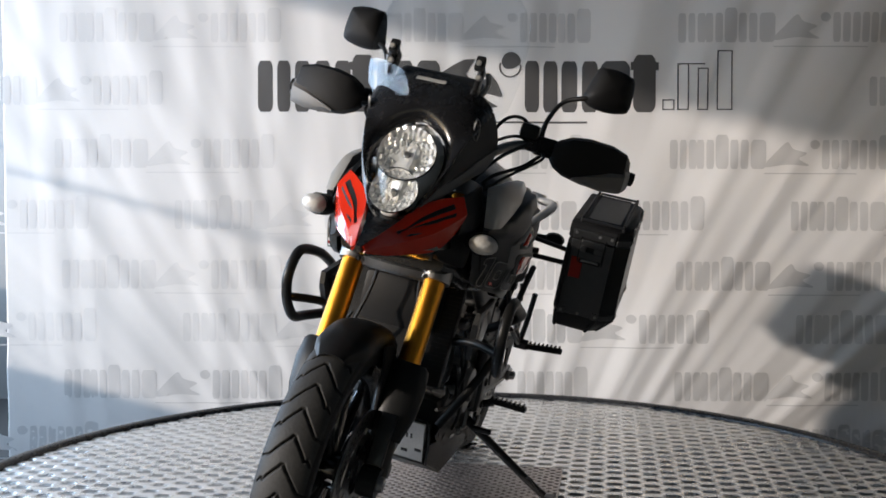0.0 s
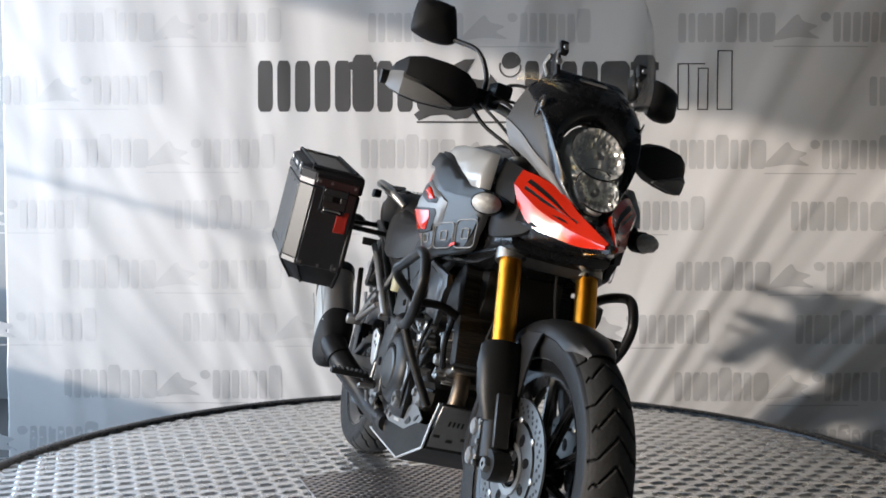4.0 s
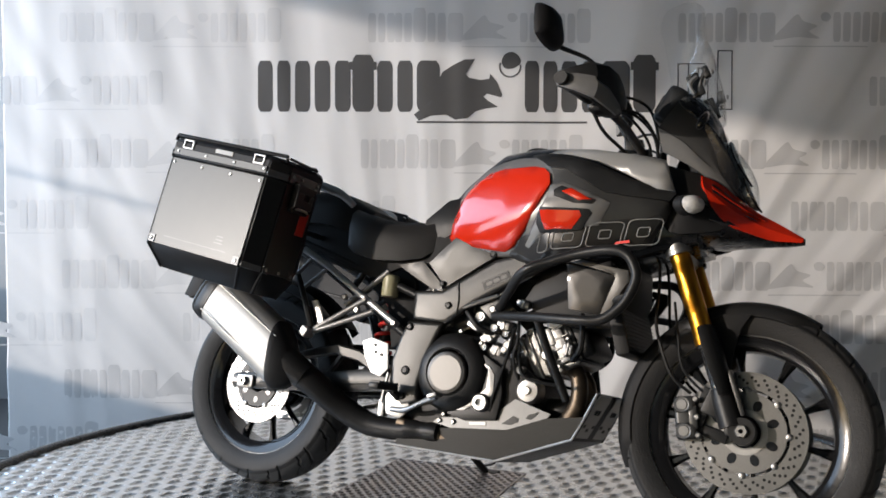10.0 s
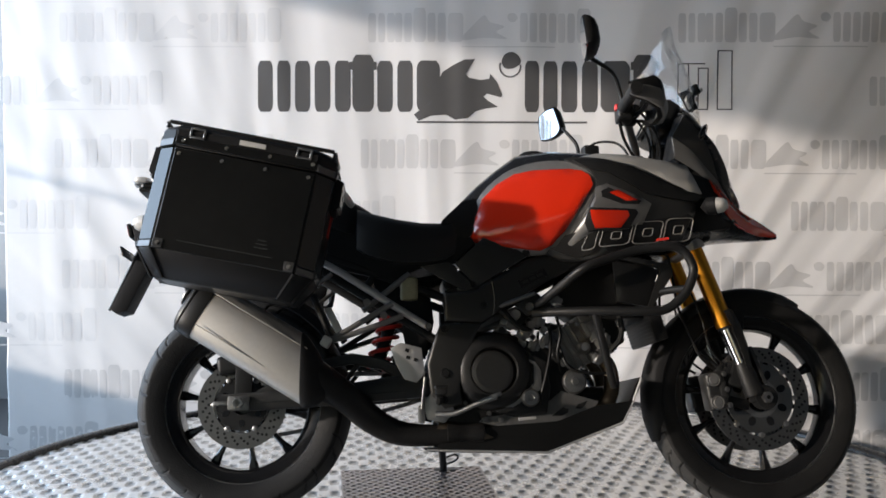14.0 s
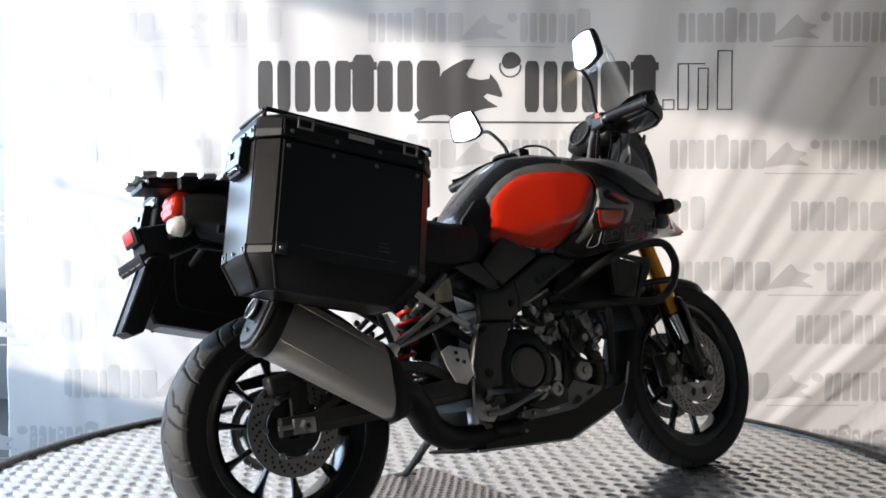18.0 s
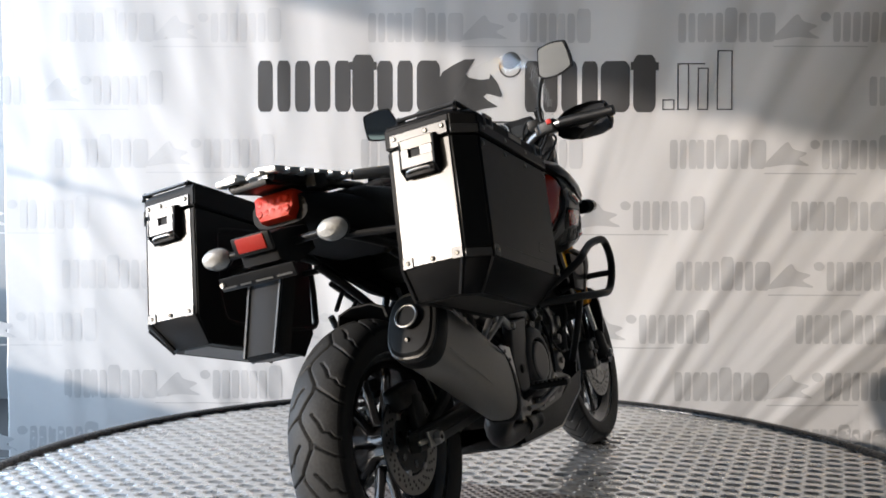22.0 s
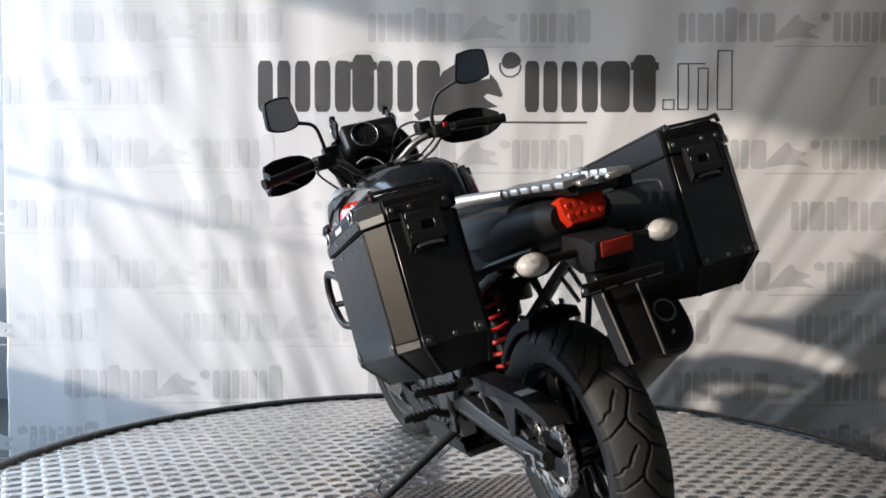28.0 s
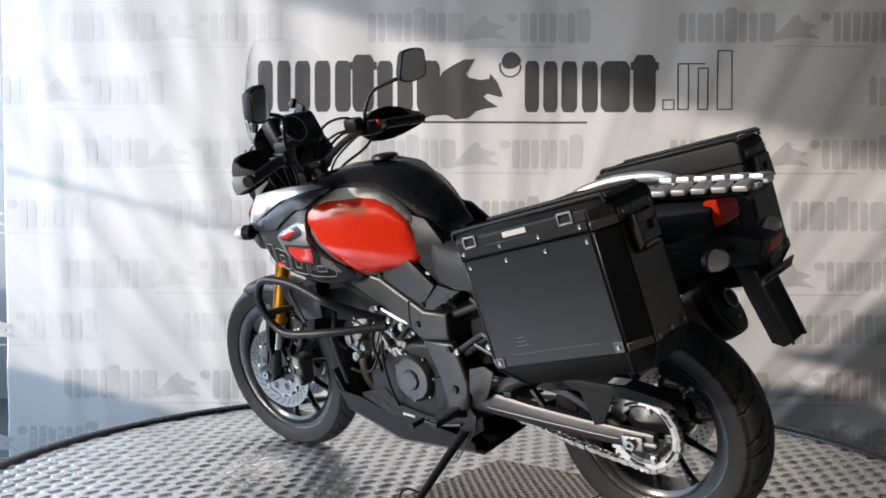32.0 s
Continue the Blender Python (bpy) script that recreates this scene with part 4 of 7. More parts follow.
def engine_bits(s):
    """Throttle bodies, brackets, pipes and clips between the cylinders and on the case."""
    for x, z, l, w, r, mt in ((0.80, 0.548, 0.060, 0.020, 20, ALU), (0.842, 0.520, 0.050, 0.026, -35, CAST), (0.885, 0.555, 0.040, 0.022, 10, ALU), (0.905, 0.50, 0.055, 0.018, -55, CAST),
                              (0.87, 0.482, 0.036, 0.024, 25, CAST), (0.93, 0.455, 0.050, 0.016, 70, BLACKM), (0.66, 0.50, 0.034, 0.018, 30, ALU), (0.69, 0.545, 0.05, 0.02, -20, CAST),
                              (0.94, 0.62, 0.04, 0.018, 15, ALU), (1.06, 0.445, 0.034, 0.022, 40, ALU), (1.085, 0.50, 0.028, 0.030, 10, CAST), (0.78, 0.60, 0.030, 0.030, 5, BLACKM)):
        b = box(bmesh.new(), (l, 0.030, w), T3(x, s * 0.112, z) @ R3(0, r, 0), 0.005, 2)
        box(b, (l * 0.45, 0.040, w * 1.4), T3(x, s * 0.110, z) @ R3(0, r, 0), 0.004, 1)
        part("engine_bracket", b, mt, BIKE, "small engine bracket")
    for x, z, r in ((0.815, 0.575, 0.016), (0.862, 0.545, 0.012), (0.90, 0.53, 0.010), (0.835, 0.488, 0.011), (0.955, 0.432, 0.012), (0.70, 0.535, 0.010), (0.89, 0.585, 0.010)):
        part("engine_bolt", lathe(bmesh.new(), [(0.0001, s * 0.140), (r * 0.5, s * 0.141), (r * 0.55, s * 0.137), (r * 0.9, s * 0.138), (r, s * 0.132), (r, s * 0.10)], T3(x, 0, z), 12), ALU, BIKE, "bright engine bolt")
    for k, pts in enumerate((((0.92, 0.118, 0.55), (0.915, 0.142, 0.47), (0.90, 0.150, 0.40), (0.885, 0.150, 0.345), (0.878, 0.140, 0.30)),
                             ((0.94, 0.118, 0.50), (0.965, 0.145, 0.42), (1.03, 0.140, 0.40), (1.09, 0.125, 0.40)),
                             ((0.74, 0.12, 0.62), (0.78, 0.142, 0.58), (0.82, 0.142, 0.54), (0.86, 0.12, 0.53)),
                             ((0.93, 0.12, 0.60), (0.945, 0.148, 0.52), (0.935, 0.145, 0.46), (0.95, 0.12, 0.40)),
                             ((1.12, 0.13, 0.60), (1.13, 0.14, 0.54), (1.125, 0.135, 0.50), (1.10, 0.12, 0.47)),
                             ((0.66, 0.12, 0.60), (0.655, 0.15, 0.54), (0.67, 0.155, 0.48), (0.66, 0.14, 0.40)))):
        part("engine_hose", tube(bmesh.new(), [(x, s * y, z) for x, y, z in pts], 0.0085 if k in (2, 4) else 0.0048, 8, 4), WIRE, BIKE, "black engine hose")


both(engine_bits)
b = lathe(bmesh.new(), [(0.0001, -0.152), (0.010, -0.152), (0.012, -0.144), (0.030, -0.142), (0.036, -0.134), (0.038, -0.10)], T3(0.985, 0, 0.376), 30)
part("water_pump", b, CAST, BIKE, "bare cast pump cover")
b = lathe(bmesh.new(), [(0.0001, -0.010), (0.033, -0.010), (0.036, 0.0), (0.036, 0.075), (0.030, 0.085), (0.0001, 0.085)], T3(1.02, -0.03, 0.33) @ R3(0, 0, -90), 24)
part("oil_filter", b, BLACKM, BIKE)

# -- frame, side panels, swing arm --
def frame_side(s):
    b = bmesh.new()
    prism(b, [(0.600, 0.640), (0.692, 0.645), (0.854, 0.741), (0.957, 0.765), (1.15, 0.865), (1.24, 0.93), (1.30, 0.86), (1.20, 0.80), (1.02, 0.725), (0.922, 0.677), (0.797, 0.607), (0.713, 0.545), (0.603, 0.552)], s * 0.128, s * 0.158, 0.014, seg=3)
    fr = part("main_frame", b, FRAME, BIKE, "dark grey aluminium frame beam")
    b = prism(bmesh.new(), [(0.591, 0.548), (0.712, 0.548), (0.690, 0.500), (0.664, 0.434), (0.648, 0.360), (0.655, 0.31), (0.60, 0.295), (0.560, 0.335), (0.549, 0.426), (0.569, 0.494)], s * 0.130, s * 0.162, 0.012, seg=3)
    pv = part("pivot_plate", b, FRAME, fr, "dark grey swingarm pivot plate")
    for x, z, r in ((0.602, 0.530, 0.012), (0.603, 0.401, 0.014), (0.60, 0.325, 0.011)):
        part("pivot_bolt", bolt(bmesh.new(), (x, s * 0.162, z), r, 0.007, s), BLACKM, pv)
    for x, z in ((0.72, 0.60), (1.06, 0.775), (1.20, 0.84)):
        part("frame_bolt", bolt(bmesh.new(), (x, s * 0.158, z), 0.011, 0.007, s), BLACKM, fr)
    part("weld_seam", tube(bmesh.new(), [(0.745, s * 0.158, 0.672), (0.752, s * 0.1585, 0.62), (0.748, s * 0.158, 0.572)], 0.0028, 6, 3), FRAME, fr)
    # gusset and rod under the beam
    b = prism(bmesh.new(), [(0.812, 0.602), (0.879, 0.640), (0.926, 0.600), (0.851, 0.569)], s * 0.128, s * 0.142, 0.005)
    gs = part("engine_mount", b, FRAME, fr, "grey engine mount plate")
    part("mount_bolt", bolt(bmesh.new(), (0.857, s * 0.142, 0.597), 0.013, 0.008, s), ALU, gs)
    part("clutch_rod", tube(bmesh.new(), [(0.765, s * 0.152, 0.596), (0.80, s * 0.156, 0.609), (0.872, s * 0.152, 0.636)], [0.006, 0.0075, 0.006], 8, 1), ALU, BIKE, "bare metal rod under the frame beam")
    # flat side panel under the seat, with straight seams
    flat = lambda x, z: 0.152 + 0.06 * (z - 0.65)
    b = shell(bmesh.new(), [(0.637, 0.725), (0.72, 0.803), (0.80, 0.776), (0.854, 0.770), (0.886, 0.752), (0.853, 0.748), (0.70, 0.656), (0.684, 0.672)], flat, 0.02, 0.03, 1, s, 0.004)
    sp = part("side_panel", b, FRAME, BIKE, "grey side panel under the seat")
    part("panel_bolt", bolt(bmesh.new(), (0.848, s * 0.158, 0.756), 0.012, 0.006, s), BLACKM, sp)
    part("panel_bolt", bolt(bmesh.new(), (0.690, s * 0.154, 0.664), 0.009, 0.006, s), BLACKM, sp)
    b = shell(bmesh.new(), [(0.534, 0.716), (0.618, 0.729), (0.682, 0.668), (0.690, 0.648), (0.655, 0.648), (0.566, 0.697)], lambda x, z: flat(x, z) + 0.004, 0.012, 0.03, 1, s, 0.004)
    part("corner_panel", b, FRAME, sp, "grey corner panel")
    b = shell(bmesh.new(), [(0.02, 0.935), (0.15, 0.90), (0.32, 0.855), (0.46, 0.80), (0.62, 0.815), (0.715, 0.806), (0.630, 0.728), (0.53, 0.712), (0.45, 0.675), (0.30, 0.71), (0.12, 0.78), (-0.08, 0.86)], lambda x, z: wave((-0.1, 0.2, 0.45, 0.7), (0.100, 0.128, 0.140, 0.138), x), 0.02, 0.05, 1, s)
    part("seat_side_cover", b, PLASTIC, BIKE, "black side cover under the seat")
    # sticker with small bars on the frame beam
    if s < 0:
        mm = T3(0.866, s * 0.1585, 0.680) @ R3(0, -25, 0)
        st = part("frame_sticker", box(bmesh.new(), (0.088, 0.0012, 0.026), mm, 0), BLACKM, fr, "black sticker")
        for dx, dz, w, h in ((0, 0.010, 0.080, 0.002), (0, -0.010, 0.080, 0.002), (-0.024, 0, 0.018, 0.010), (0.0, 0.0, 0.018, 0.010), (0.024, 0, 0.018, 0.010)):
            part("sticker_bar", box(bmesh.new(), (w, 0.0012, h), mm @ T3(dx, -0.001, dz), 0), FRAME, st)
    # subframe tubes
    b = tube(bmesh.new(), [(0.62, s * 0.12, 0.62), (0.40, s * 0.125, 0.70), (0.10, s * 0.115, 0.80), (-0.15, s * 0.095, 0.85)], 0.013, 10)
    tube(b, [(0.58, s * 0.12, 0.50), (0.42, s * 0.125, 0.60), (0.22, s * 0.125, 0.72), (0.05, s * 0.11, 0.80)], 0.013, 10)
    tube(b, [(0.40, s * 0.125, 0.70), (0.36, s * 0.125, 0.64)], 0.011, 8, 1)
    part("subframe", b, BLACKM, BIKE, "black rear subframe tubes")


both(frame_side)


def swingarm():
    oct_ = ((-1, -0.7), (-0.7, -1), (0.7, -1), (1, -0.7), (1, 0.7), (0.7, 1), (-0.7, 1), (-1, 0.7))
    sw = part("swingarm", box(bmesh.new(), (0.11, 0.22, 0.07), T3(0.47, 0, 0.372), 0.02, 3), FRAME, BIKE, "dark grey trussed box-section swingarm")

    def beam(name, s, y, rows):
        b = bmesh.new()
        ring_skin(b, [[(x, s * y + hw * u, z + hh * v) for u, v in oct_] for x, z, hh, hw in rows])
        part(name, b, FRAME, sw)
    for s in (-1, 1):
        beam("arm_beam", s, 0.128, ((0.56, 0.370, 0.034, 0.020), (0.46, 0.362, 0.034, 0.021), (0.34, 0.348, 0.030, 0.020), (0.18, 0.334, 0.028, 0.018), (0.05, 0.326, 0.026, 0.016), (-0.045, 0.322, 0.024, 0.015)))
        beam("arm_truss", s, 0.118, ((0.50, 0.390, 0.020, 0.016), (0.42, 0.432, 0.018, 0.016), (0.33, 0.448, 0.016, 0.015), (0.22, 0.426, 0.014, 0.014), (0.10, 0.365, 0.014, 0.013), (0.06, 0.345, 0.012, 0.012)))
        beam("arm_strut", s, 0.120, ((0.36, 0.445, 0.012, 0.010), (0.30, 0.360, 0.012, 0.010)))
    for s in (-1, 1):
        part("weld_line", tube(bmesh.new(), [(0.50, s * 0.1490, 0.352), (0.34, s * 0.1485, 0.340), (0.18, s * 0.1465, 0.329), (0.06, s * 0.1445, 0.322)], 0.0022, 6), FRAME, sw, "grey weld line")
    for s in (-1, 1):
        b = box(bmesh.new(), (0.062, 0.012, 0.040), T3(0.012, s * 0.150, 0.321), 0.004)
        lathe(b, [(0.007, s * 0.020), (0.015, s * 0.020), (0.017, s * 0.014), (0.017, 0)], T3(0.012, s * 0.152, 0.321), 6)
        box(b, (0.05, 0.010, 0.012), T3(-0.033, s * 0.146, 0.321), 0.003)
        part("axle_block", b, ALU, sw, "bright axle adjuster")
    b = prism(bmesh.new(), [(0.36, 0.470), (0.30, 0.482), (0.02, 0.475), (-0.10, 0.452), (-0.125, 0.430), (-0.09, 0.428), (0.02, 0.44), (0.20, 0.445), (0.28, 0.430)], 0.080, 0.145, 0.006)
    prism(b, [(0.17, 0.455), (0.06, 0.448), (0.10, 0.36), (0.13, 0.35)], 0.138, 0.146, 0.003)
    cg = part("chain_guard", b, PLASTIC, BIKE, "black chain guard")
    part("guard_label", box(bmesh.new(), (0.055, 0.040, 0.002), T3(0.055, 0.112, 0.4765) @ R3(0, 2, 0), 0), STICKER, cg, "pale sticker")
    # chain
    b = bmesh.new()
    loop = []
    for z0, x0, z1, x1 in ((0.425, 0.0, 0.420, 0.56),):
        for i in range(34):
            t = i / 33
            loop.append((x0 + (x1 - x0) * t, z0 + (z1 - z0) * t - 0.006 * math.sin(math.pi * t)))
    for i in range(10):
        a = math.pi / 2 - math.pi * i / 9
        loop.append((0.56 + 0.040 * math.cos(a), 0.380 + 0.040 * math.sin(a)))
    for i in range(34):
        t = i / 33
        loop.append((0.56 - 0.56 * t, 0.340 + (0.215 - 0.340) * t - 0.012 * math.sin(math.pi * t)))
    for i in range(1, 20):
        a = -math.pi / 2 - math.pi * i / 20
        loop.append((0.012 + 0.106 * math.cos(a), 0.319 + 0.106 * math.sin(a)))
    for i, (x, z) in enumerate(loop):
        x2, z2 = loop[(i + 1) % len(loop)]
        m = T3((x + x2) / 2, 0.089, (z + z2) / 2) @ R3(0, -math.degrees(math.atan2(z2 - z, x2 - x)), 0)
        wy = 0.007 if i % 2 else 0.0105
        for sd in (-1, 1):
            box(b, (0.019, 0.0022, 0.0125), m @ T3(0, sd * wy, 0), 0.0008, 1)
        lathe(b, [(0.0001, -0.008), (0.0052, -0.008), (0.0052, 0.008), (0.0001, 0.008)], m, 6)
    part("chain", b, ALU, BIKE, "bright roller chain")
    # rear shock
    b = bmesh.new()
    top, low = Vector((0.475, 0.0, 0.66)), Vector((0.40, 0.0, 0.42))
    pts = []
    for i in range(85):
        t = i / 84
        a = 2 * math.pi * 7 * t
        q = low.lerp(top, t)
        pts.append((q.x + 0.034 * math.cos(a), 0.034 * math.sin(a), q.z))
    tube(b, pts, 0.0065, 8, 1)
    sh = part("rear_shock_spring", b, SPRING, BIKE, "red rear shock spring")
    part("shock_body", tube(bmesh.new(), [low, top], 0.020, 14, 1), BLACKM, sh)
    for s in (-1, 1):
        b = shell(bmesh.new(), [(0.56, 0.68), (0.575, 0.56), (0.555, 0.46), (0.50, 0.47), (0.47, 0.60), (0.40, 0.66), (0.38, 0.71)], lambda x, z: 0.088, 0.02, 0.04, 1, s)
        part("inner_cover", b, PLASTIC, BIKE, "black inner cover beside the shock absorber")
    # rear caliper and hugger
    b = box(bmesh.new(), (0.10, 0.05, 0.055), T3(-0.01, -0.095, 0.435) @ R3(0, -8, 0), 0.014, 3)
    box(b, (0.05, 0.02, 0.11), T3(0.02, -0.112, 0.38), 0.006)
    part("rear_caliper", b, BLACKM, BIKE, "black rear brake caliper")
    b = bmesh.new()
    rings = []
    for i in range(13):
        a = radians(35 + 49 * i / 12)
        ring = ((-1, -0.03), (-0.9, -0.004), (-0.4, 0.01), (0.4, 0.01), (0.9, -0.004), (1, -0.03))
        rings.append([((0.345 + q) * math.cos(a), u * 0.076, 0.321 + (0.345 + q) * math.sin(a)) for u, q in ring] +
                     [((0.341 + q) * math.cos(a), u * 0.072, 0.321 + (0.341 + q) * math.sin(a)) for u, q in reversed(ring)])
    ring_skin(b, rings)
    part("rear_hugger", b, PLASTIC, BIKE, "black inner mudguard over the rear tyre")


swingarm()

# -- exhaust --
b = tube(bmesh.new(), [(1.06, -0.05, 0.47), (1.105, -0.06, 0.42), (1.10, -0.07, 0.33), (1.02, -0.08, 0.255), (0.85, -0.10, 0.215), (0.70, -0.115, 0.225), (0.58, -0.12, 0.25)], 0.024, 14)
tube(b, [(1.06, 0.05, 0.46), (1.10, 0.05, 0.40), (1.085, 0.03, 0.30), (0.95, 0.0, 0.225)], 0.022, 12)
ex = part("exhaust_pipe", b, BRONZE, BIKE, "heat-tinted exhaust header pipe")
b = lathe(bmesh.new(), [(0.0001, -0.06), (0.026, -0.055), (0.028, -0.03), (0.025, -0.02), (0.025, 0.01), (0.028, 0.02), (0.028, 0.05), (0.0001, 0.055)], T3(0.660, -0.128, 0.232) @ R3(0, 0, 90) @ R3(0, 0, 0), 24)
part("collector", b, ENGINE, ex, "clamped exhaust collector joint")
b = tube(bmesh.new(), [(0.62, -0.118, 0.228), (0.54, -0.116, 0.226), (0.46, -0.120, 0.236), (0.385, -0.150, 0.276), (0.315, -0.210, 0.336), (0.22, -0.25, 0.39)], [0.030, 0.032, 0.036, 0.040, 0.042, 0.043], 16)
part("link_pipe", b, ENGINE, ex, "dark grey exhaust link pipe")


def muffler():
    """Six-sided silencer along a rising axis on the right."""
    a, e = Vector((0.205, -0.245, 0.408)), Vector((-0.100, -0.222, 0.592))
    d = (e - a).normalized()
    up = Vector((-d.z, 0, d.x))
    up = up if up.z > 0 else -up
    side = Vector((0, -1, 0))
    sect = [(math.copysign(abs(math.cos(q)) ** 0.66, math.cos(q)), math.copysign(abs(math.sin(q)) ** 0.80, math.sin(q)) - 0.06 * math.cos(q)) for q in (2 * math.pi * i / 28 for i in range(28))]

    def ring(t, k, off=0.0):
        c = a.lerp(e, t)
        shear = 0.052 * max(0.0, 1 - max(0.0, t) / 0.8)
        return [c + side * (0.062 * k * u) + up * ((0.086 * v) * k) + d * (shear * v * k) for u, v in sect]
    b = bmesh.new()
    ring_skin(b, [ring(0.0, 0.98), ring(0.03, 1.0), ring(0.9, 1.0), ring(0.92, 0.98)])
    mu = part("muffler", b, SATIN, BIKE, "satin metal silencer", sharp=50)
    b = bmesh.new()
    ring_skin(b, [ring(0.90, 1.03), ring(0.93, 1.06), ring(1.01, 1.05), ring(1.07, 0.86), ring(1.075, 0.60)])
    cap = part("end_cap", b, BLACKM, mu, "black silencer end cap", sharp=30)
    b = tube(bmesh.new(), ring(1.035, 0.96), 0.0065, 8, 1, True)
    part("cap_rim", b, FRAME, cap, "worn grey rim of the end cap")
    part("cap_screw", bolt(bmesh.new(), a.lerp(e, 1.078) - up * 0.042, 0.006, 0.006, -1, "x"), ALU, cap)
    b = bmesh.new()
    q = a.lerp(e, 1.085)
    q = q + up * 0.012
    tube(b, [q - d * 0.03, q + d * 0.010], 0.027, 24, 1, caps=True)
    part("tail_pipe", b, BLACKM, cap)
    b = bmesh.new()
    ring_pts = [q + d * 0.011 + 0.0275 * (math.cos(t) * side + math.sin(t) * up) for t in (2 * math.pi * i / 28 for i in range(28))]
    tube(b, ring_pts, 0.0032, 8, 1, True)
    part("outlet_ring", b, ALU, cap, "bright outlet ring")
    b = bmesh.new()
    ring_skin(b, [ring(-0.20, 0.42), ring(-0.13, 0.74), ring(-0.04, 0.98), ring(0.0, 1.03), ring(0.02, 1.03), ring(0.025, 0.98)])
    part("front_cone", b, PLASTIC, mu, "black heat guard", sharp=30)
    for v in (0.62, -0.55):
        b = bmesh.new()
        c0, c1 = a.lerp(e, 0.05), a.lerp(e, 0.89)
        box(b, ((c1 - c0).length, 0.003, 0.004), T3(*((c0 + c1) / 2 + side * 0.0615 + up * (0.086 * v))) @ R3(0, math.degrees(math.atan2(0.195, 0.32)), 0), 0.001, 1)
        part("seam", b, SATIN, mu)
    tube(b := bmesh.new(), [(0.295, -0.226, 0.352), (0.255, -0.241, 0.378), (0.215, -0.248, 0.400)], [0.043, 0.046, 0.050], 18, 2)
    part("inlet_clamp", b, ENGINE, mu, "dark grey sleeve on the inlet pipe")


muffler()

# -- skid plate --
SKIDM = mat("black_coated_skid_plate", (0.022, 0.022, 0.0215), 0.42, metal=0.75, spec=0.2, grain=0.2, rough_var=0.1, bump=0.15, scale=300)


def skid():
    b = bmesh.new()
    prism(b, [(0.54, 0.188), (0.56, 0.178), (0.90, 0.170), (1.125, 0.254), (1.16, 0.32), (1.188, 0.385), (1.180, 0.388), (1.15, 0.325), (1.116, 0.264), (0.895, 0.182), (0.56, 0.190)], -0.128, 0.128, 0.002)
    sk = part("skid_plate", b, SKIDM, BIKE, "black folded skid plate with bright worn edges")
    for s in (-1, 1):
        b = shell(bmesh.new(), [(0.58, 0.182), (0.905, 0.174), (1.122, 0.258), (1.155, 0.32), (1.045, 0.305), (0.93, 0.262), (0.755, 0.250), (0.66, 0.235), (0.585, 0.215)], lambda x, z: 0.133 + 0.06 * (z - 0.18), 0.004, 0.05, 1, s, 0)
        part("side_wing", b, SKIDM, sk)
        b = shell(bmesh.new(), [(0.700, 0.262), (0.755, 0.2505), (0.93, 0.2625), (1.045, 0.3055), (1.055, 0.318), (1.0, 0.334), (0.946, 0.350), (0.89, 0.304), (0.78, 0.282), (0.715, 0.276)], lambda x, z: 0.138 - 0.12 * (z - 0.26), 0.004, 0.04, 1, s, 0)
        w = part("upper_flange", b, SKIDGREY if s < 0 else SKIDM, sk, "grey upper flange" if s < 0 else "black upper flange")
        for out in ([(0.912, 0.276), (0.948, 0.303), (0.964, 0.297), (0.963, 0.287), (0.936, 0.273)], [(0.984, 0.299), (0.992, 0.310), (1.021, 0.321), (1.012, 0.306), (1.001, 0.297)]):
            zc = sum(z for _, z in out) / len(out)
            part("flange_slot", prism(bmesh.new(), out, s * (0.137 - 0.12 * (zc - 0.26)), s * (0.1392 - 0.12 * (zc - 0.26)), 0), BLACKM, w, "dark cut-out slot")
        for x in (0.72, 0.765):
            part("flange_bolt", bolt(bmesh.new(), (x, s * 0.1365, 0.268), 0.008, 0.008, s), ALU, w)
        part("badge_bar", box(bmesh.new(), (0.052, 0.002, 0.009), T3(0.842, s * 0.1385, 0.271) @ R3(0, -5, 0), 0.001, 1), WHITE, w, "white badge bar")
        b = tube(bmesh.new(), [(0.55, s * 0.131, 0.184), (0.90, s * 0.131, 0.173), (1.123, s * 0.136, 0.256), (1.157, s * 0.138, 0.322), (1.184, s * 0.134, 0.386)], 0.0036, 6, 1)
        part("bright_edge", b, RACK if s < 0 else SKIDM, sk, "bright bare edge" if s < 0 else "dark folded edge")
        at = lambda y, v, off: T3(1.122 + 0.066 * v, s * y, 0.262 + 0.124 * v) @ R3(0, 28, 0) @ T3(off, 0, 0)
        fp = part("front_cheek", box(bmesh.new(), (0.006, 0.106, 0.136), at(0.074, 0.5, 0.004), 0.002, 1), BARE, sk, "bare folded front face of the skid plate")
        for k in range(4):
            part("cheek_bar", box(bmesh.new(), (0.002, 0.005, 0.015), at(0.055 + 0.012 * k, 0.62, 0.008), 0), BLACKM, fp)
        for y, v in ((0.036, 0.3), (0.112, 0.3), (0.074, 0.22)):
            part("cheek_slot", box(bmesh.new(), (0.002, 0.018, 0.010), at(y, v, 0.0078), 0.0008, 1), BLACKM, fp)


skid()

# -- radiator, its shrouds and the crash bars --
b = box(bmesh.new(), (0.040, 0.30, 0.26), T3(1.215, 0, 0.62) @ R3(0, -16, 0), 0.008)
rad = part("radiator", b, WIRE, BIKE, "black radiator")
for k in range(22):
    part("radiator_fin", box(bmesh.new(), (0.044, 0.29, 0.002), T3(1.215, 0, 0.62) @ R3(0, -16, 0) @ T3(0, 0, -0.12 + 0.0113 * k), 0), WIRE, rad)

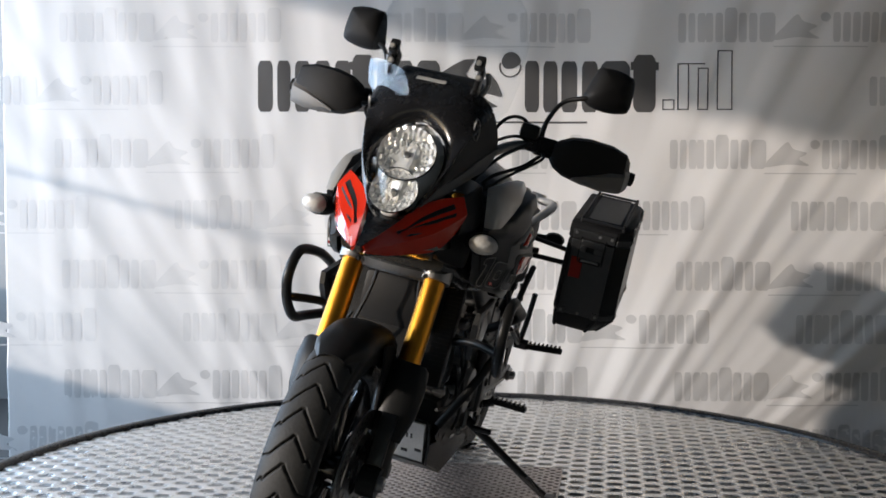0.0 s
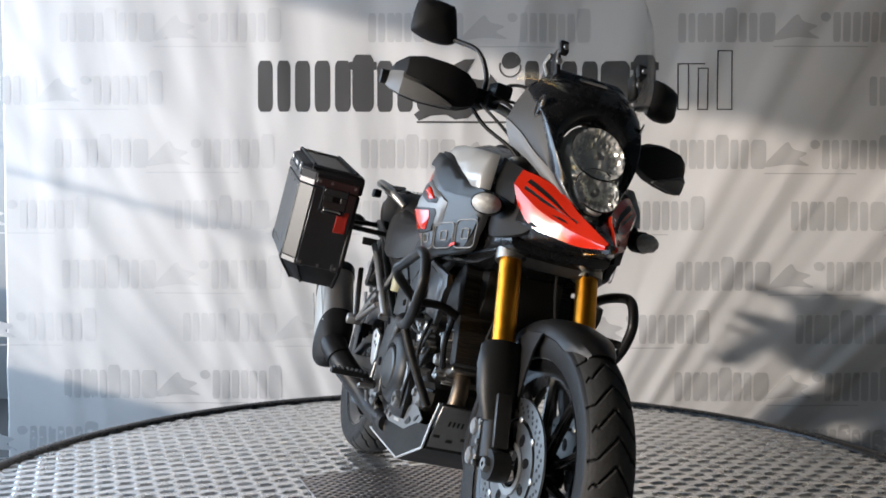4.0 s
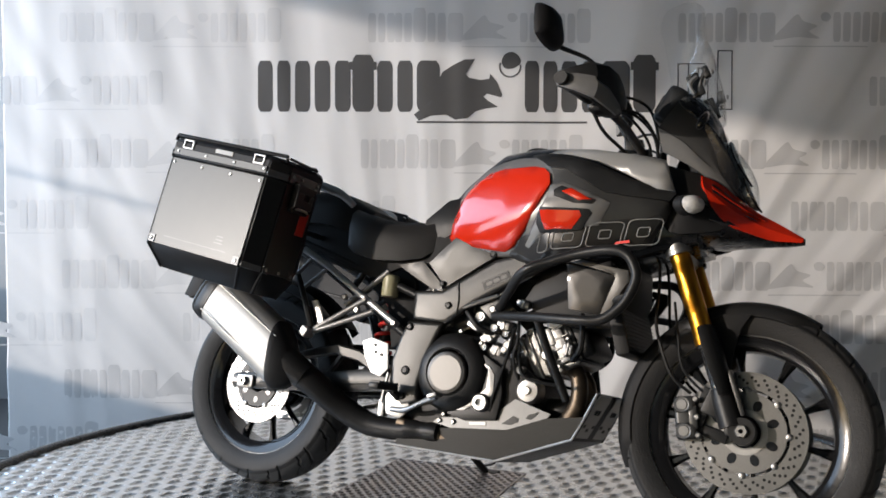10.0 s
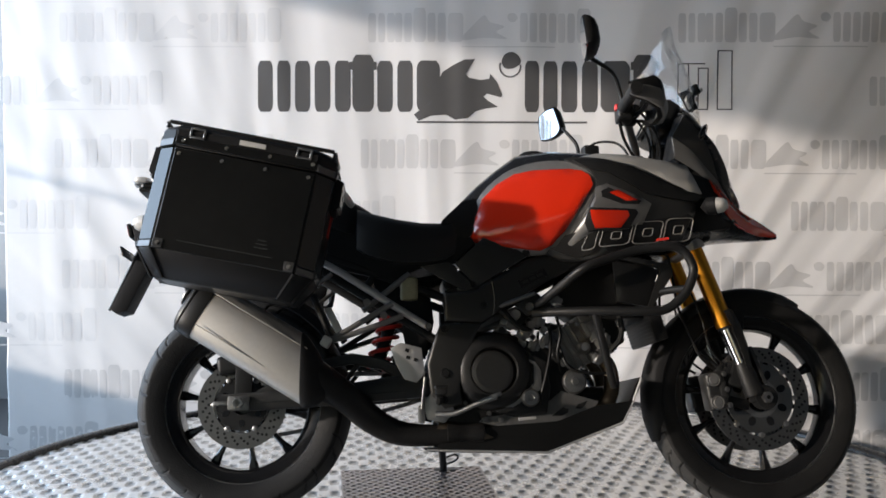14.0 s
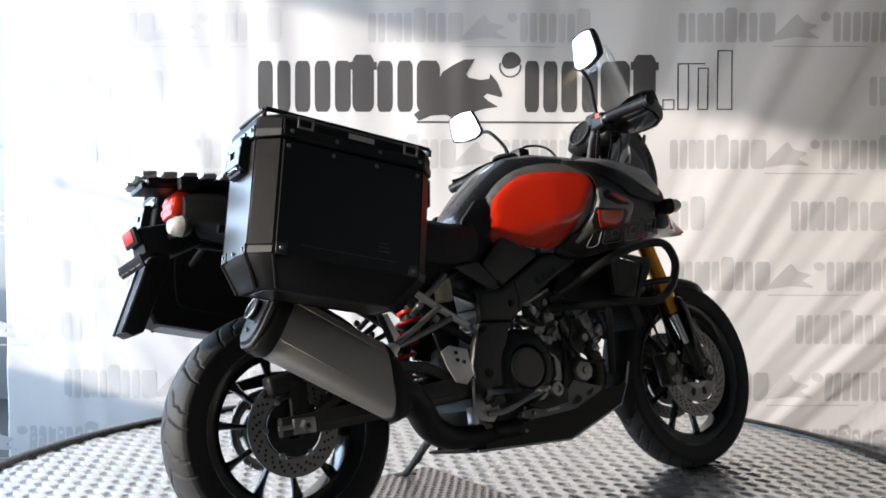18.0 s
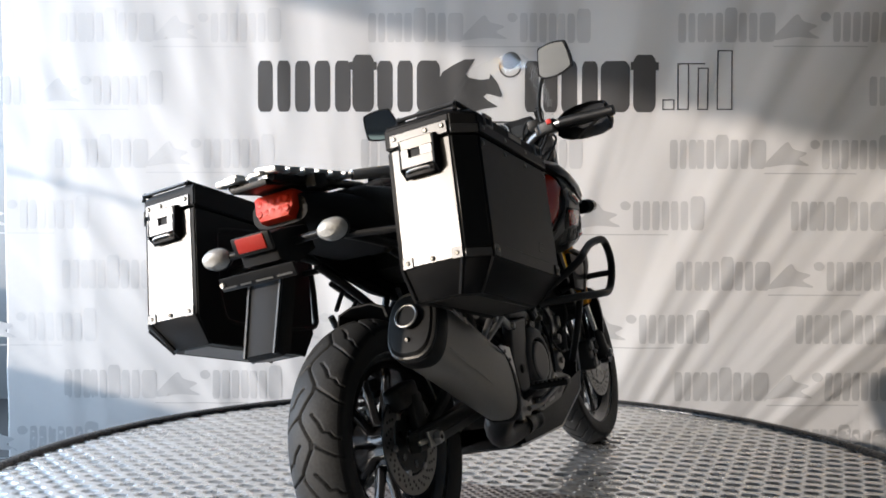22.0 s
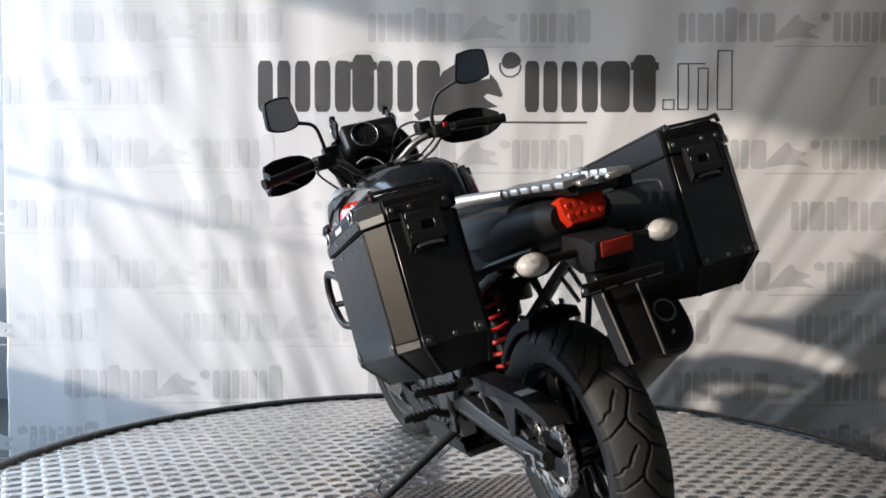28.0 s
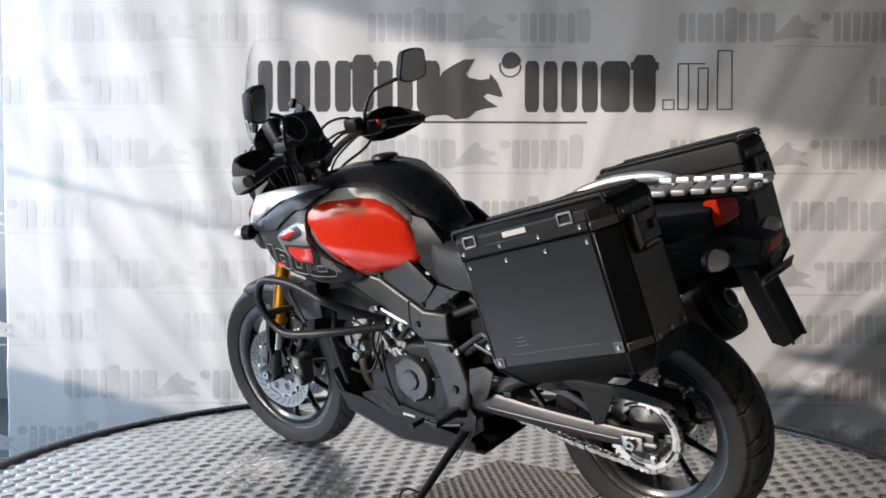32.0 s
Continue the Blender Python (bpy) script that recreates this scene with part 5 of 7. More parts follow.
part("air_box", prism(bmesh.new(), [(0.93, 0.63), (0.99, 0.735), (1.12, 0.755), (1.25, 0.745), (1.255, 0.66), (1.21, 0.565), (1.10, 0.560), (1.0, 0.575)], -0.105, 0.105, 0.015), WIRE, BIKE, "black plastic air box under the tank")


def shroud(s):
    face = lambda x, z: 0.205 + 0.10 * (z - 0.6)
    b = shell(bmesh.new(), [(1.096, 0.724), (1.231, 0.697), (1.197, 0.590), (1.106, 0.604)], face, 0.02, 0.03, 1, s)
    rs = part("radiator_shroud", b, DARKGREY, BIKE, "plain grey radiator shroud panel")
    b = shell(bmesh.new(), [(1.100, 0.732), (1.126, 0.738), (1.268, 0.711), (1.271, 0.681), (1.205, 0.580), (1.193, 0.583), (1.234, 0.690), (1.228, 0.700)], lambda x, z: face(x, z) + 0.003, 0.016, 0.02, 1, s, 0.003)
    part("shroud_edge", b, FRAME, rs, "grey shroud edge")
    y = s * 0.275
    pts = [(0.88, s * 0.150, 0.600), (0.935, s * 0.215, 0.643), (0.997, y, 0.690), (1.07, y, 0.718), (1.152, y, 0.742), (1.238, s * 0.285, 0.752), (1.285, s * 0.285, 0.738), (1.310, s * 0.285, 0.692), (1.302, s * 0.285, 0.650), (1.275, s * 0.283, 0.606), (1.224, s * 0.280, 0.570), (1.15, y, 0.566), (1.02, s * 0.235, 0.572), (0.866, s * 0.150, 0.577)]
    cb = part("crash_bar", tube(bmesh.new(), pts, 0.0135, 12, 6), BLACKM, BIKE, "black tubular crash bar")
    b = tube(bmesh.new(), [(1.292, s * 0.283, 0.63), (1.235, s * 0.20, 0.63), (1.19, s * 0.12, 0.60)], 0.011, 10)
    tube(b, [(1.03, s * 0.24, 0.575), (1.06, s * 0.20, 0.48), (1.10, s * 0.14, 0.36)], 0.012, 10)
    part("crash_bar_brace", b, BLACKM, cb)


both(shroud)

# -- tank and bodywork --
def tank():
    b = bmesh.new()
    rings = []
    for x, zt, zb in ((0.62, 0.885, 0.76), (0.66, 0.935, 0.745), (0.71, 0.985, 0.74), (0.77, 1.035, 0.735), (0.83, 1.080, 0.735), (0.93, 1.092, 0.735), (1.05, 1.084, 0.735), (1.16, 1.048, 0.735), (1.26, 1.010, 0.745), (1.36, 0.955, 0.78), (1.42, 0.90, 0.80)):
        ring = []
        for k in range(20):
            a = 2 * math.pi * k / 20
            c, s = math.cos(a), math.sin(a)
            z = (zt + zb) / 2 + (zt - zb) / 2 * math.copysign(abs(s) ** 0.6, s)
            w = body_y(x, 0.88) - 0.012
            y = w * math.copysign(abs(c) ** 0.42, c) * (1 - 0.26 * max(0, (z - 0.95) / 0.15))
            y = math.copysign(min(abs(y), max(0.02, body_y(x, z) - 0.024)), y)
            ring.append((x, y, z))
        rings.append(ring)
    ring_skin(b, rings)
    for s in (-1, 1):
        kb = shell(bmesh.new(), [(0.715, 0.935), (0.665, 0.925), (0.60, 0.862), (0.585, 0.815), (0.66, 0.800), (0.70, 0.820)], lambda x, z: wave((0.56, 0.62, 0.70), (0.140, 0.134, 0.142), x) - 0.25 * max(0, z - 0.86), 0.02, 0.025, 1, s, 0.004)
        part("knee_cover", kb, ENGINE, BIKE, "dark grey knee cover behind the tank")
    tk = part("fuel_tank", b, GLOSS, BIKE, "gloss black upper fuel tank", sharp=60)
    b = lathe(bmesh.new(), [(0.0001, 0.012), (0.034, 0.012), (0.042, 0.008), (0.045, 0)], T3(0.90, 0, 1.098) @ R3(90), 30)
    part("filler_cap", b, BLACKM, tk)

    def side(s):
        b = shell(bmesh.new(), [(0.684, 0.807), (0.700, 0.868), (0.721, 0.925), (0.765, 0.968), (0.816, 0.996), (0.870, 1.004), (0.974, 1.000), (1.012, 0.990), (1.032, 0.972), (1.038, 0.943), (1.002, 0.880), (0.959, 0.813), (0.920, 0.773), (0.888, 0.760), (0.790, 0.774), (0.699, 0.792)], lambda x, z: body_y(x, z) + 0.013, 0.024, 0.025, 1, s, 0.005)
        edge = [(0.658, 0.820), (0.694, 0.902), (0.738, 0.966), (0.818, 1.020), (0.922, 1.035), (1.003, 1.016), (1.053, 0.973), (1.046, 0.92), (1.012, 0.845), (0.963, 0.770), (0.90, 0.750), (0.775, 0.763)]
        rim = shell(bmesh.new(), edge, lambda x, z: body_y(x, z) + 0.001, 0.02, 0.025, 3, s, 0.004)
        rp = part("red_tank_panel", b, RED, BIKE, "glossy red tank side panel", sharp=60)
        part("panel_trim", rim, LIGHTGREY, rp, "mid grey trim edge", sharp=60)
        b = shell(bmesh.new(), [(0.965, 1.035), (1.06, 1.03), (1.16, 1.00), (1.26, 0.955), (1.352, 0.905), (1.356, 0.868), (1.325, 0.818), (1.290, 0.776), (1.12, 0.748), (0.99, 0.725), (0.905, 0.752), (0.965, 0.79), (1.012, 0.86), (1.046, 0.93), (1.042, 0.975), (1.0, 1.012)], lambda x, z: body_y(x, z) + 0.016, 0.02, 0.03, 3, s, 0.006)
        gp = part("side_fairing", b, GREY, BIKE, "dark grey side fairing", sharp=60)
        on = lambda d: (lambda x, z: body_y(x, z) + d)
        b = shell(bmesh.new(), [(1.044, 0.934), (1.077, 0.945), (1.166, 0.912), (1.212, 0.888), (1.183, 0.826), (1.090, 0.806), (1.022, 0.798), (0.975, 0.765), (0.960, 0.770), (1.012, 0.848), (1.040, 0.905)], on(0.021), 0.012, 0.02, 1, s, 0.004)
        vf = part("vent_frame", b, LIGHTGREY, gp, "mid grey vent frame")
        b = shell(bmesh.new(), [(1.058, 0.920), (1.080, 0.932), (1.178, 0.893), (1.168, 0.882), (1.118, 0.882), (1.060, 0.902)], on(0.0245), 0.008, 0.015, 1, s, 0.002)
        part("vent_opening", b, BLACKM, vf)
        b = shell(bmesh.new(), [(1.022, 0.872), (1.160, 0.868), (1.168, 0.858), (1.140, 0.812), (1.080, 0.804), (1.020, 0.803), (1.008, 0.830)], on(0.0245), 0.008, 0.015, 1, s, 0.002)
        part("vent_opening", b, BLACKM, vf)
        for out in ([(1.082, 0.915), (1.108, 0.924), (1.166, 0.893), (1.131, 0.890)], [(1.023, 0.862), (1.135, 0.862), (1.140, 0.848), (1.114, 0.813), (1.038, 0.811), (1.028, 0.836)]):
            b = shell(bmesh.new(), out, on(0.028), 0.008, 0.015, 1, s, 0.002)
            part("red_vent_insert", b, RED, vf, "red vent insert")
        b = shell(bmesh.new(), [(0.985, 1.024), (1.06, 1.024), (1.16, 0.998), (1.26, 0.956), (1.378, 0.922), (1.362, 0.902), (1.26, 0.908), (1.195, 0.916), (1.082, 0.981), (1.035, 0.988)], lambda x, z: body_y(x, z) + 0.0255, 0.016, 0.03, 1, s, 0.001)
        part("upper_fairing", b, BLACKM, gp, "satin black upper fairing strip", sharp=60)
        b = shell(bmesh.new(), [(1.01, 1.040), (1.06, 1.050), (1.15, 1.046), (1.27, 1.030), (1.338, 1.018), (1.374, 0.927), (1.329, 0.931), (1.25, 0.970), (1.165, 1.008), (1.08, 1.030)], lambda x, z: body_y(x, z) + 0.031 - 0.02 * max(0, (z - 1.0) / 0.06) - 0.016 * max(0, min(1, (z - 0.95) / 0.05)), 0.022, 0.03, 1, s, 0.003)
        part("upper_cowl", b, WHITE, BIKE, "pearl white tank cover", sharp=70)
        # emblem as a plain bar shape
        b = shell(bmesh.new(), [(1.115, 0.985), (1.14, 0.992), (1.165, 0.978), (1.15, 0.962), (1.125, 0.965)], lambda x, z: body_y(x, z) + 0.0185, 0.003, 0.02, 2, s, 0)
        part("emblem", b, LIGHTGREY, gp, "small grey emblem shape")
        b = shell(bmesh.new(), [(0.925, 0.758), (0.955, 0.798), (1.02, 0.812), (1.15, 0.832), (1.26, 0.850), (1.335, 0.866), (1.346, 0.858), (1.318, 0.816), (1.286, 0.780), (1.12, 0.754), (0.99, 0.732)], on(0.0172), 0.006, 0.03, 1, s, 0.001)
        part("figure_band", b, DARKGREY, gp, "darker grey lower band", sharp=60)
        # displacement figure 1000 in double outline
        def lay(p):
            x, z = p
            return (x, s * (body_y(x, z) + 0.0184), z)

        def loop_line(bm, pts):
            tube(bm, [lay(p) for p in smooth_line([(a, d, 0) for a, d in pts], 3, True) for p in [p.to_2d()]], 0.0015, 5, 1, True)
        b = bmesh.new()
        x0 = 0.985
        glyphs = ((1, 0.060), (0, 0.098), (0, 0.098), (0, 0.098))
        if s > 0:
            glyphs = tuple(reversed(glyphs))
        for g, w in glyphs:
            h = 0.055 + 0.05 * (x0 - 0.98)
            zb = 0.752 + 0.10 * (x0 - 0.98)
            at = lambda u, v: (x0 + w * u + (0.016 if s < 0 else -0.016) * v, zb + h * v + 0.10 * w * u)
            if g:
                q = (lambda u: u) if s < 0 else (lambda u: 1 - u)
                loop_line(b, [at(q(u), v) for u, v in ((0.35, 0.0), (0.85, 0.0), (0.85, 0.5), (0.85, 1.0), (0.5, 1.0), (0.1, 0.92), (0.1, 0.72), (0.36, 0.70), (0.35, 0.4))])
            else:
                loop_line(b, [at(u, v) for u, v in ((0.06, 0.12), (0.2, 0.0), (0.5, 0.0), (0.80, 0.0), (0.94, 0.12), (0.94, 0.5), (0.94, 0.88), (0.80, 1.0), (0.5, 1.0), (0.2, 1.0), (0.06, 0.88), (0.06, 0.5))])
                loop_line(b, [at(u, v) for u, v in ((0.36, 0.34), (0.50, 0.32), (0.64, 0.34), (0.65, 0.5), (0.64, 0.66), (0.50, 0.68), (0.36, 0.66), (0.35, 0.5))])
            x0 += w
        part("figure", b, PRINT, gp, "outlined figure 1000")
        b = box(bmesh.new(), (0.050, 0.002, 0.007), T3(1.24, s * (body_y(1.24, 0.79) + 0.0185), 0.786) @ R3(0, -8, 0), 0)
        part("red_bar", b, REDBIT, gp)
    both(side)
    # seat
    b = bmesh.new()
    rings = []
    for x, z, w, hgt in ((0.725, 0.950, 0.085, 0.09), (0.695, 0.930, 0.105, 0.11), (0.655, 0.886, 0.128, 0.11), (0.607, 0.858, 0.152, 0.12), (0.54, 0.856, 0.172, 0.13), (0.46, 0.866, 0.182, 0.14), (0.38, 0.886, 0.178, 0.14), (0.345, 0.900, 0.16, 0.13)):
        rings.append([(x, w * u, z + hgt * v) for u, v in ((-1, -1.0), (-1.02, -0.55), (-0.97, -0.2), (-0.8, -0.04), (-0.4, 0.0), (0, 0.005), (0.4, 0.0), (0.8, -0.04), (0.97, -0.2), (1.02, -0.55), (1, -1.0))])
    ring_skin(b, rings)
    st = part("rider_seat", b, SEAT, BIKE, "black grained rider seat", sharp=50)
    b = bmesh.new()
    rings = []
    for x, z, w, hgt in ((0.385, 0.900, 0.10, 0.09), (0.335, 0.925, 0.135, 0.11), (0.30, 0.946, 0.142, 0.12), (0.25, 0.962, 0.145, 0.12), (0.10, 0.965, 0.140, 0.11), (0.0, 0.968, 0.125, 0.09), (-0.04, 0.96, 0.10, 0.06)):
        rings.append([(x, w * u, z + hgt * v) for u, v in ((-1, -1.0), (-1.02, -0.5), (-0.95, -0.16), (-0.75, -0.03), (-0.35, 0.0), (0, 0.004), (0.35, 0.0), (0.75, -0.03), (0.95, -0.16), (1.02, -0.5), (1, -1.0))])
    ring_skin(b, rings)
    part("pillion_seat", b, SEAT, BIKE, "black grained pillion seat", sharp=50)


tank()

# -- nose: beak, cowl, headlight, screen --
def evenly(pts, n, closed=False):
    """n + 1 points at even steps along a smooth line (n points where it is closed)."""
    line = smooth_line(pts, 8, closed)
    if closed:
        line.append(line[0].copy())
    run = np.concatenate([[0.0], np.cumsum([(b - a).length for a, b in zip(line, line[1:])])])
    out = []
    for d in np.linspace(0, run[-1], n + 1)[: n if closed else n + 1]:
        i = min(int(np.searchsorted(run, d, "right")) - 1, len(line) - 2)
        out.append(line[i].lerp(line[i + 1], (d - run[i]) / max(1e-9, run[i + 1] - run[i])))
    return out


def lofted(b, lines, s=1, n=16, m=4, bulge=0.0, thick=0.004, span=(0, 1), height=(0, 1), lift=0.0):
    """A sheet between two or more edge lines given for the left side, arched outwards, with thickness; span and height pick a piece of it."""
    rails = [evenly(line, 40) for line in lines]
    vs = []
    for j in range(m + 1):
        v = height[0] + (height[1] - height[0]) * j / m
        k = v * (len(rails) - 1)
        i0 = min(int(k), len(rails) - 2)
        row = []
        for i in range(n + 1):
            u = (span[0] + (span[1] - span[0]) * i / n) * 40
            a = min(int(u), 39)
            p = rails[i0][a].lerp(rails[i0][a + 1], u - a).lerp(rails[i0 + 1][a].lerp(rails[i0 + 1][a + 1], u - a), k - i0)
            row.append(b.verts.new((p.x + 0.4 * lift, s * (p.y + bulge * math.sin(math.pi * v) + lift), p.z + 0.3 * lift)))
        vs.append(row)
    made = [b.faces.new((vs[j][i], vs[j][i + 1], vs[j + 1][i + 1], vs[j + 1][i])) for j in range(m) for i in range(n)]
    bmesh.ops.recalc_face_normals(b, faces=made)
    out = sum((f.normal.y * s for f in made)) > 0
    if not out:
        bmesh.ops.reverse_faces(b, faces=made)
    bmesh.ops.solidify(b, geom=made, thickness=thick)
    bmesh.ops.recalc_face_normals(b, faces=b.faces)
    return b


RED_LOW = [(1.456, 0.148, 0.902), (1.497, 0.122, 0.858), (1.550, 0.080, 0.842), (1.600, 0.042, 0.832), (1.672, 0.014, 0.834)]
RED_RIDGE = [(1.438, 0.157, 0.950), (1.500, 0.116, 0.902), (1.555, 0.074, 0.874), (1.608, 0.044, 0.856), (1.673, 0.012, 0.841)]
RED_TOP = [(1.424, 0.141, 0.988), (1.470, 0.100, 0.972), (1.508, 0.062, 0.946), (1.560, 0.042, 0.908), (1.618, 0.026, 0.878), (1.673, 0.008, 0.848)]


def nose():
    b = bmesh.new()
    rings = []
    for x, zb, zt, w in ((1.36, 0.822, 0.975, 0.135), (1.41, 0.820, 0.972, 0.142), (1.455, 0.818, 0.958, 0.144), (1.497, 0.822, 0.930, 0.124), (1.55, 0.824, 0.905, 0.080), (1.60, 0.824, 0.878, 0.042), (1.65, 0.826, 0.858, 0.018), (1.677, 0.830, 0.846, 0.007)):
        up = [(0.30, zb), (0.80, zb + 0.012), (1.0, zb + 0.35 * (zt - zb)), (0.94, zb + 0.75 * (zt - zb)), (0.55, zt)]
        right = [(x, -w * k, z) for k, z in up]
        rings.append(right + [(x, -p[1], p[2]) for p in reversed(right)])
    ring_skin(b, rings)
    bmesh.ops.recalc_face_normals(b, faces=b.faces)
    bk = part("beak", b, GLOSS, BIKE, "black plastic nose beak")

    def wing(s):
        w = part("red_beak_panel", lofted(bmesh.new(), [RED_LOW, RED_RIDGE, RED_TOP], s, 22, 8, 0.004, 0.010), RED, bk, "glossy red beak panel", sharp=28)
        ridge, top = evenly(RED_RIDGE, 40), evenly(RED_TOP, 40)
        at = lambda u, v: ridge[int(40 * u)].lerp(top[int(40 * u)], v)
        wedge = lambda half, u0, u1: [[at(u0 + (u1 - u0) * k / 6, 0.42 + 0.10 * k / 6 + e * half * (1 - k / 6) - 0.001 * (1 - e)) for k in range(7)] for e in (-1, 1)]
        sl = part("slit", lofted(bmesh.new(), wedge(0.30, 0.10, 0.66), s, 12, 2, 0.004, 0.004, lift=0.0018), BLACKM, w, "dark tapering slit in the red panel")
        part("slit_fin", lofted(bmesh.new(), wedge(0.075, 0.12, 0.66), s, 12, 1, 0.004, 0.004, lift=0.006), RED, sl, "thin red fin in the slit")
        cw = part("cowl_panel", lofted(bmesh.new(), [[(1.307, 0.168, 1.117), (1.37, 0.146, 1.081), (1.42, 0.119, 1.036), (1.4685, 0.0885, 0.9945)], [(1.353, 0.150, 1.193), (1.411, 0.130, 1.135), (1.446, 0.112, 1.07), (1.470, 0.0905, 0.997)]], s, 14, 4, 0.004, 0.006), COWL, BIKE, "matt dark grey cowl panel", sharp=60)
        part("cowl_wing", lofted(bmesh.new(), [[(1.318, 0.150, 1.053), (1.40, 0.122, 1.012), (1.46, 0.093, 0.968), (1.506, 0.062, 0.944)], [(1.306, 0.171, 1.116), (1.37, 0.149, 1.080), (1.42, 0.122, 1.035), (1.472, 0.089, 0.993), (1.507, 0.063, 0.946)]], s, 16, 4, 0.004, 0.008), TRIMGREY, cw, "light grey cowl wing", sharp=60)
        part("cowl_back", lofted(bmesh.new(), [[(1.300, 0.060, 1.05), (1.302, 0.115, 1.05), (1.317, 0.148, 1.053)], [(1.315, 0.075, 1.12), (1.304, 0.130, 1.12), (1.306, 0.166, 1.116)], [(1.330, 0.075, 1.19), (1.338, 0.115, 1.195), (1.351, 0.147, 1.191)]], s, 6, 6, 0.0, 0.004), PLASTIC, cw, "black inner side of the cowl")
        # bright-edged hole in the panel's front edge
        m = T3(1.416, s * 0.1315, 1.143) @ R3(0, 28, 0) @ R3(0, 0, -24 * s)
        part("cowl_hole", lathe(bmesh.new(), [(0.0001, 0.004 * s), (0.009, 0.003 * s), (0.012, 0.0)], m @ Matrix.Diagonal((0.8, 1, 2.0, 1)), 20), GLOSS, cw, "dark oval hole")
        part("hole_edge", lathe(bmesh.new(), [(0.012, 0.001 * s), (0.0135, 0.004 * s), (0.0150, 0.0)], m @ Matrix.Diagonal((0.8, 1, 2.0, 1)), 20), ALU, cw, "bright hole edge")
        part("cowl_joint", lofted(bmesh.new(), [[(1.376, 0.180, 0.925), (1.415, 0.172, 0.914), (1.455, 0.156, 0.902)], [(1.313, 0.154, 1.021), (1.37, 0.150, 1.004), (1.424, 0.139, 0.989)]], s, 6, 6, 0.005, 0.010), ENGINE, BIKE, "satin black joint panel", sharp=60)
        # front indicator in the fairing side
        b = bmesh.new()
        lathe(b, [(0.0001, 0.026), (0.014, 0.023), (0.023, 0.012), (0.026, -0.006)], T3(1.424, s * 0.212, 0.891) @ R3(0, 0, -62 * s) @ Matrix.Diagonal((1.35, s, 0.92, 1)), 24)
        ind = part("front_indicator", b, LENS, BIKE, "clear ribbed front indicator lens")
        b = lathe(bmesh.new(), [(0.029, -0.004), (0.034, -0.002), (0.033, -0.028), (0.0001, -0.05)], T3(1.418, s * 0.209, 0.891) @ R3(0, 0, -62 * s) @ Matrix.Diagonal((1.12, s, 0.78, 1)), 24)
        part("lamp_housing", b, PLASTIC, ind)
        b = shell(bmesh.new(), [(1.33, 0.925), (1.40, 0.918), (1.455, 0.895), (1.49, 0.850), (1.43, 0.828), (1.36, 0.825), (1.33, 0.87)], lambda x, z: 0.170 - 0.5 * max(0, x - 1.40), 0.02, 0.025, 3, s)
        part("inner_fairing", b, PLASTIC, BIKE, "black inner fairing panel")
    both(wing)


nose()


def grid_sheet(b, fn, nu, nv, thick):
    """A curved sheet from a function of u and v, given thickness."""
    vs = [[b.verts.new(fn(-1 + 2 * i / nu, j / nv)) for i in range(nu + 1)] for j in range(nv + 1)]
    for j in range(nv):
        for i in range(nu):
            b.faces.new((vs[j][i], vs[j][i + 1], vs[j + 1][i + 1], vs[j + 1][i]))
    bmesh.ops.recalc_face_normals(b, faces=b.faces)
    bmesh.ops.solidify(b, geom=b.faces[:], thickness=thick)
    return b


LAMP_Y = 0.005


def lamp_half(v):
    """Half width of the headlight's egg-shaped outline."""
    return wave((0, 0.06, 0.15, 0.28, 0.42, 0.60, 0.76, 0.88, 0.95, 1.0), (0.012, 0.032, 0.045, 0.057, 0.074, 0.081, 0.074, 0.056, 0.036, 0.010), v)


def lamp_edge(z):
    return wave((0.90, 1.018, 1.135), (1.529, 1.482, 1.430), z)


def lamp_front(z):
    v = min(1.0, max(0.0, (z - 0.905) / 0.225))
    return lamp_edge(z) + 0.058 * math.sqrt(max(0.0, math.sin(math.pi * v)))


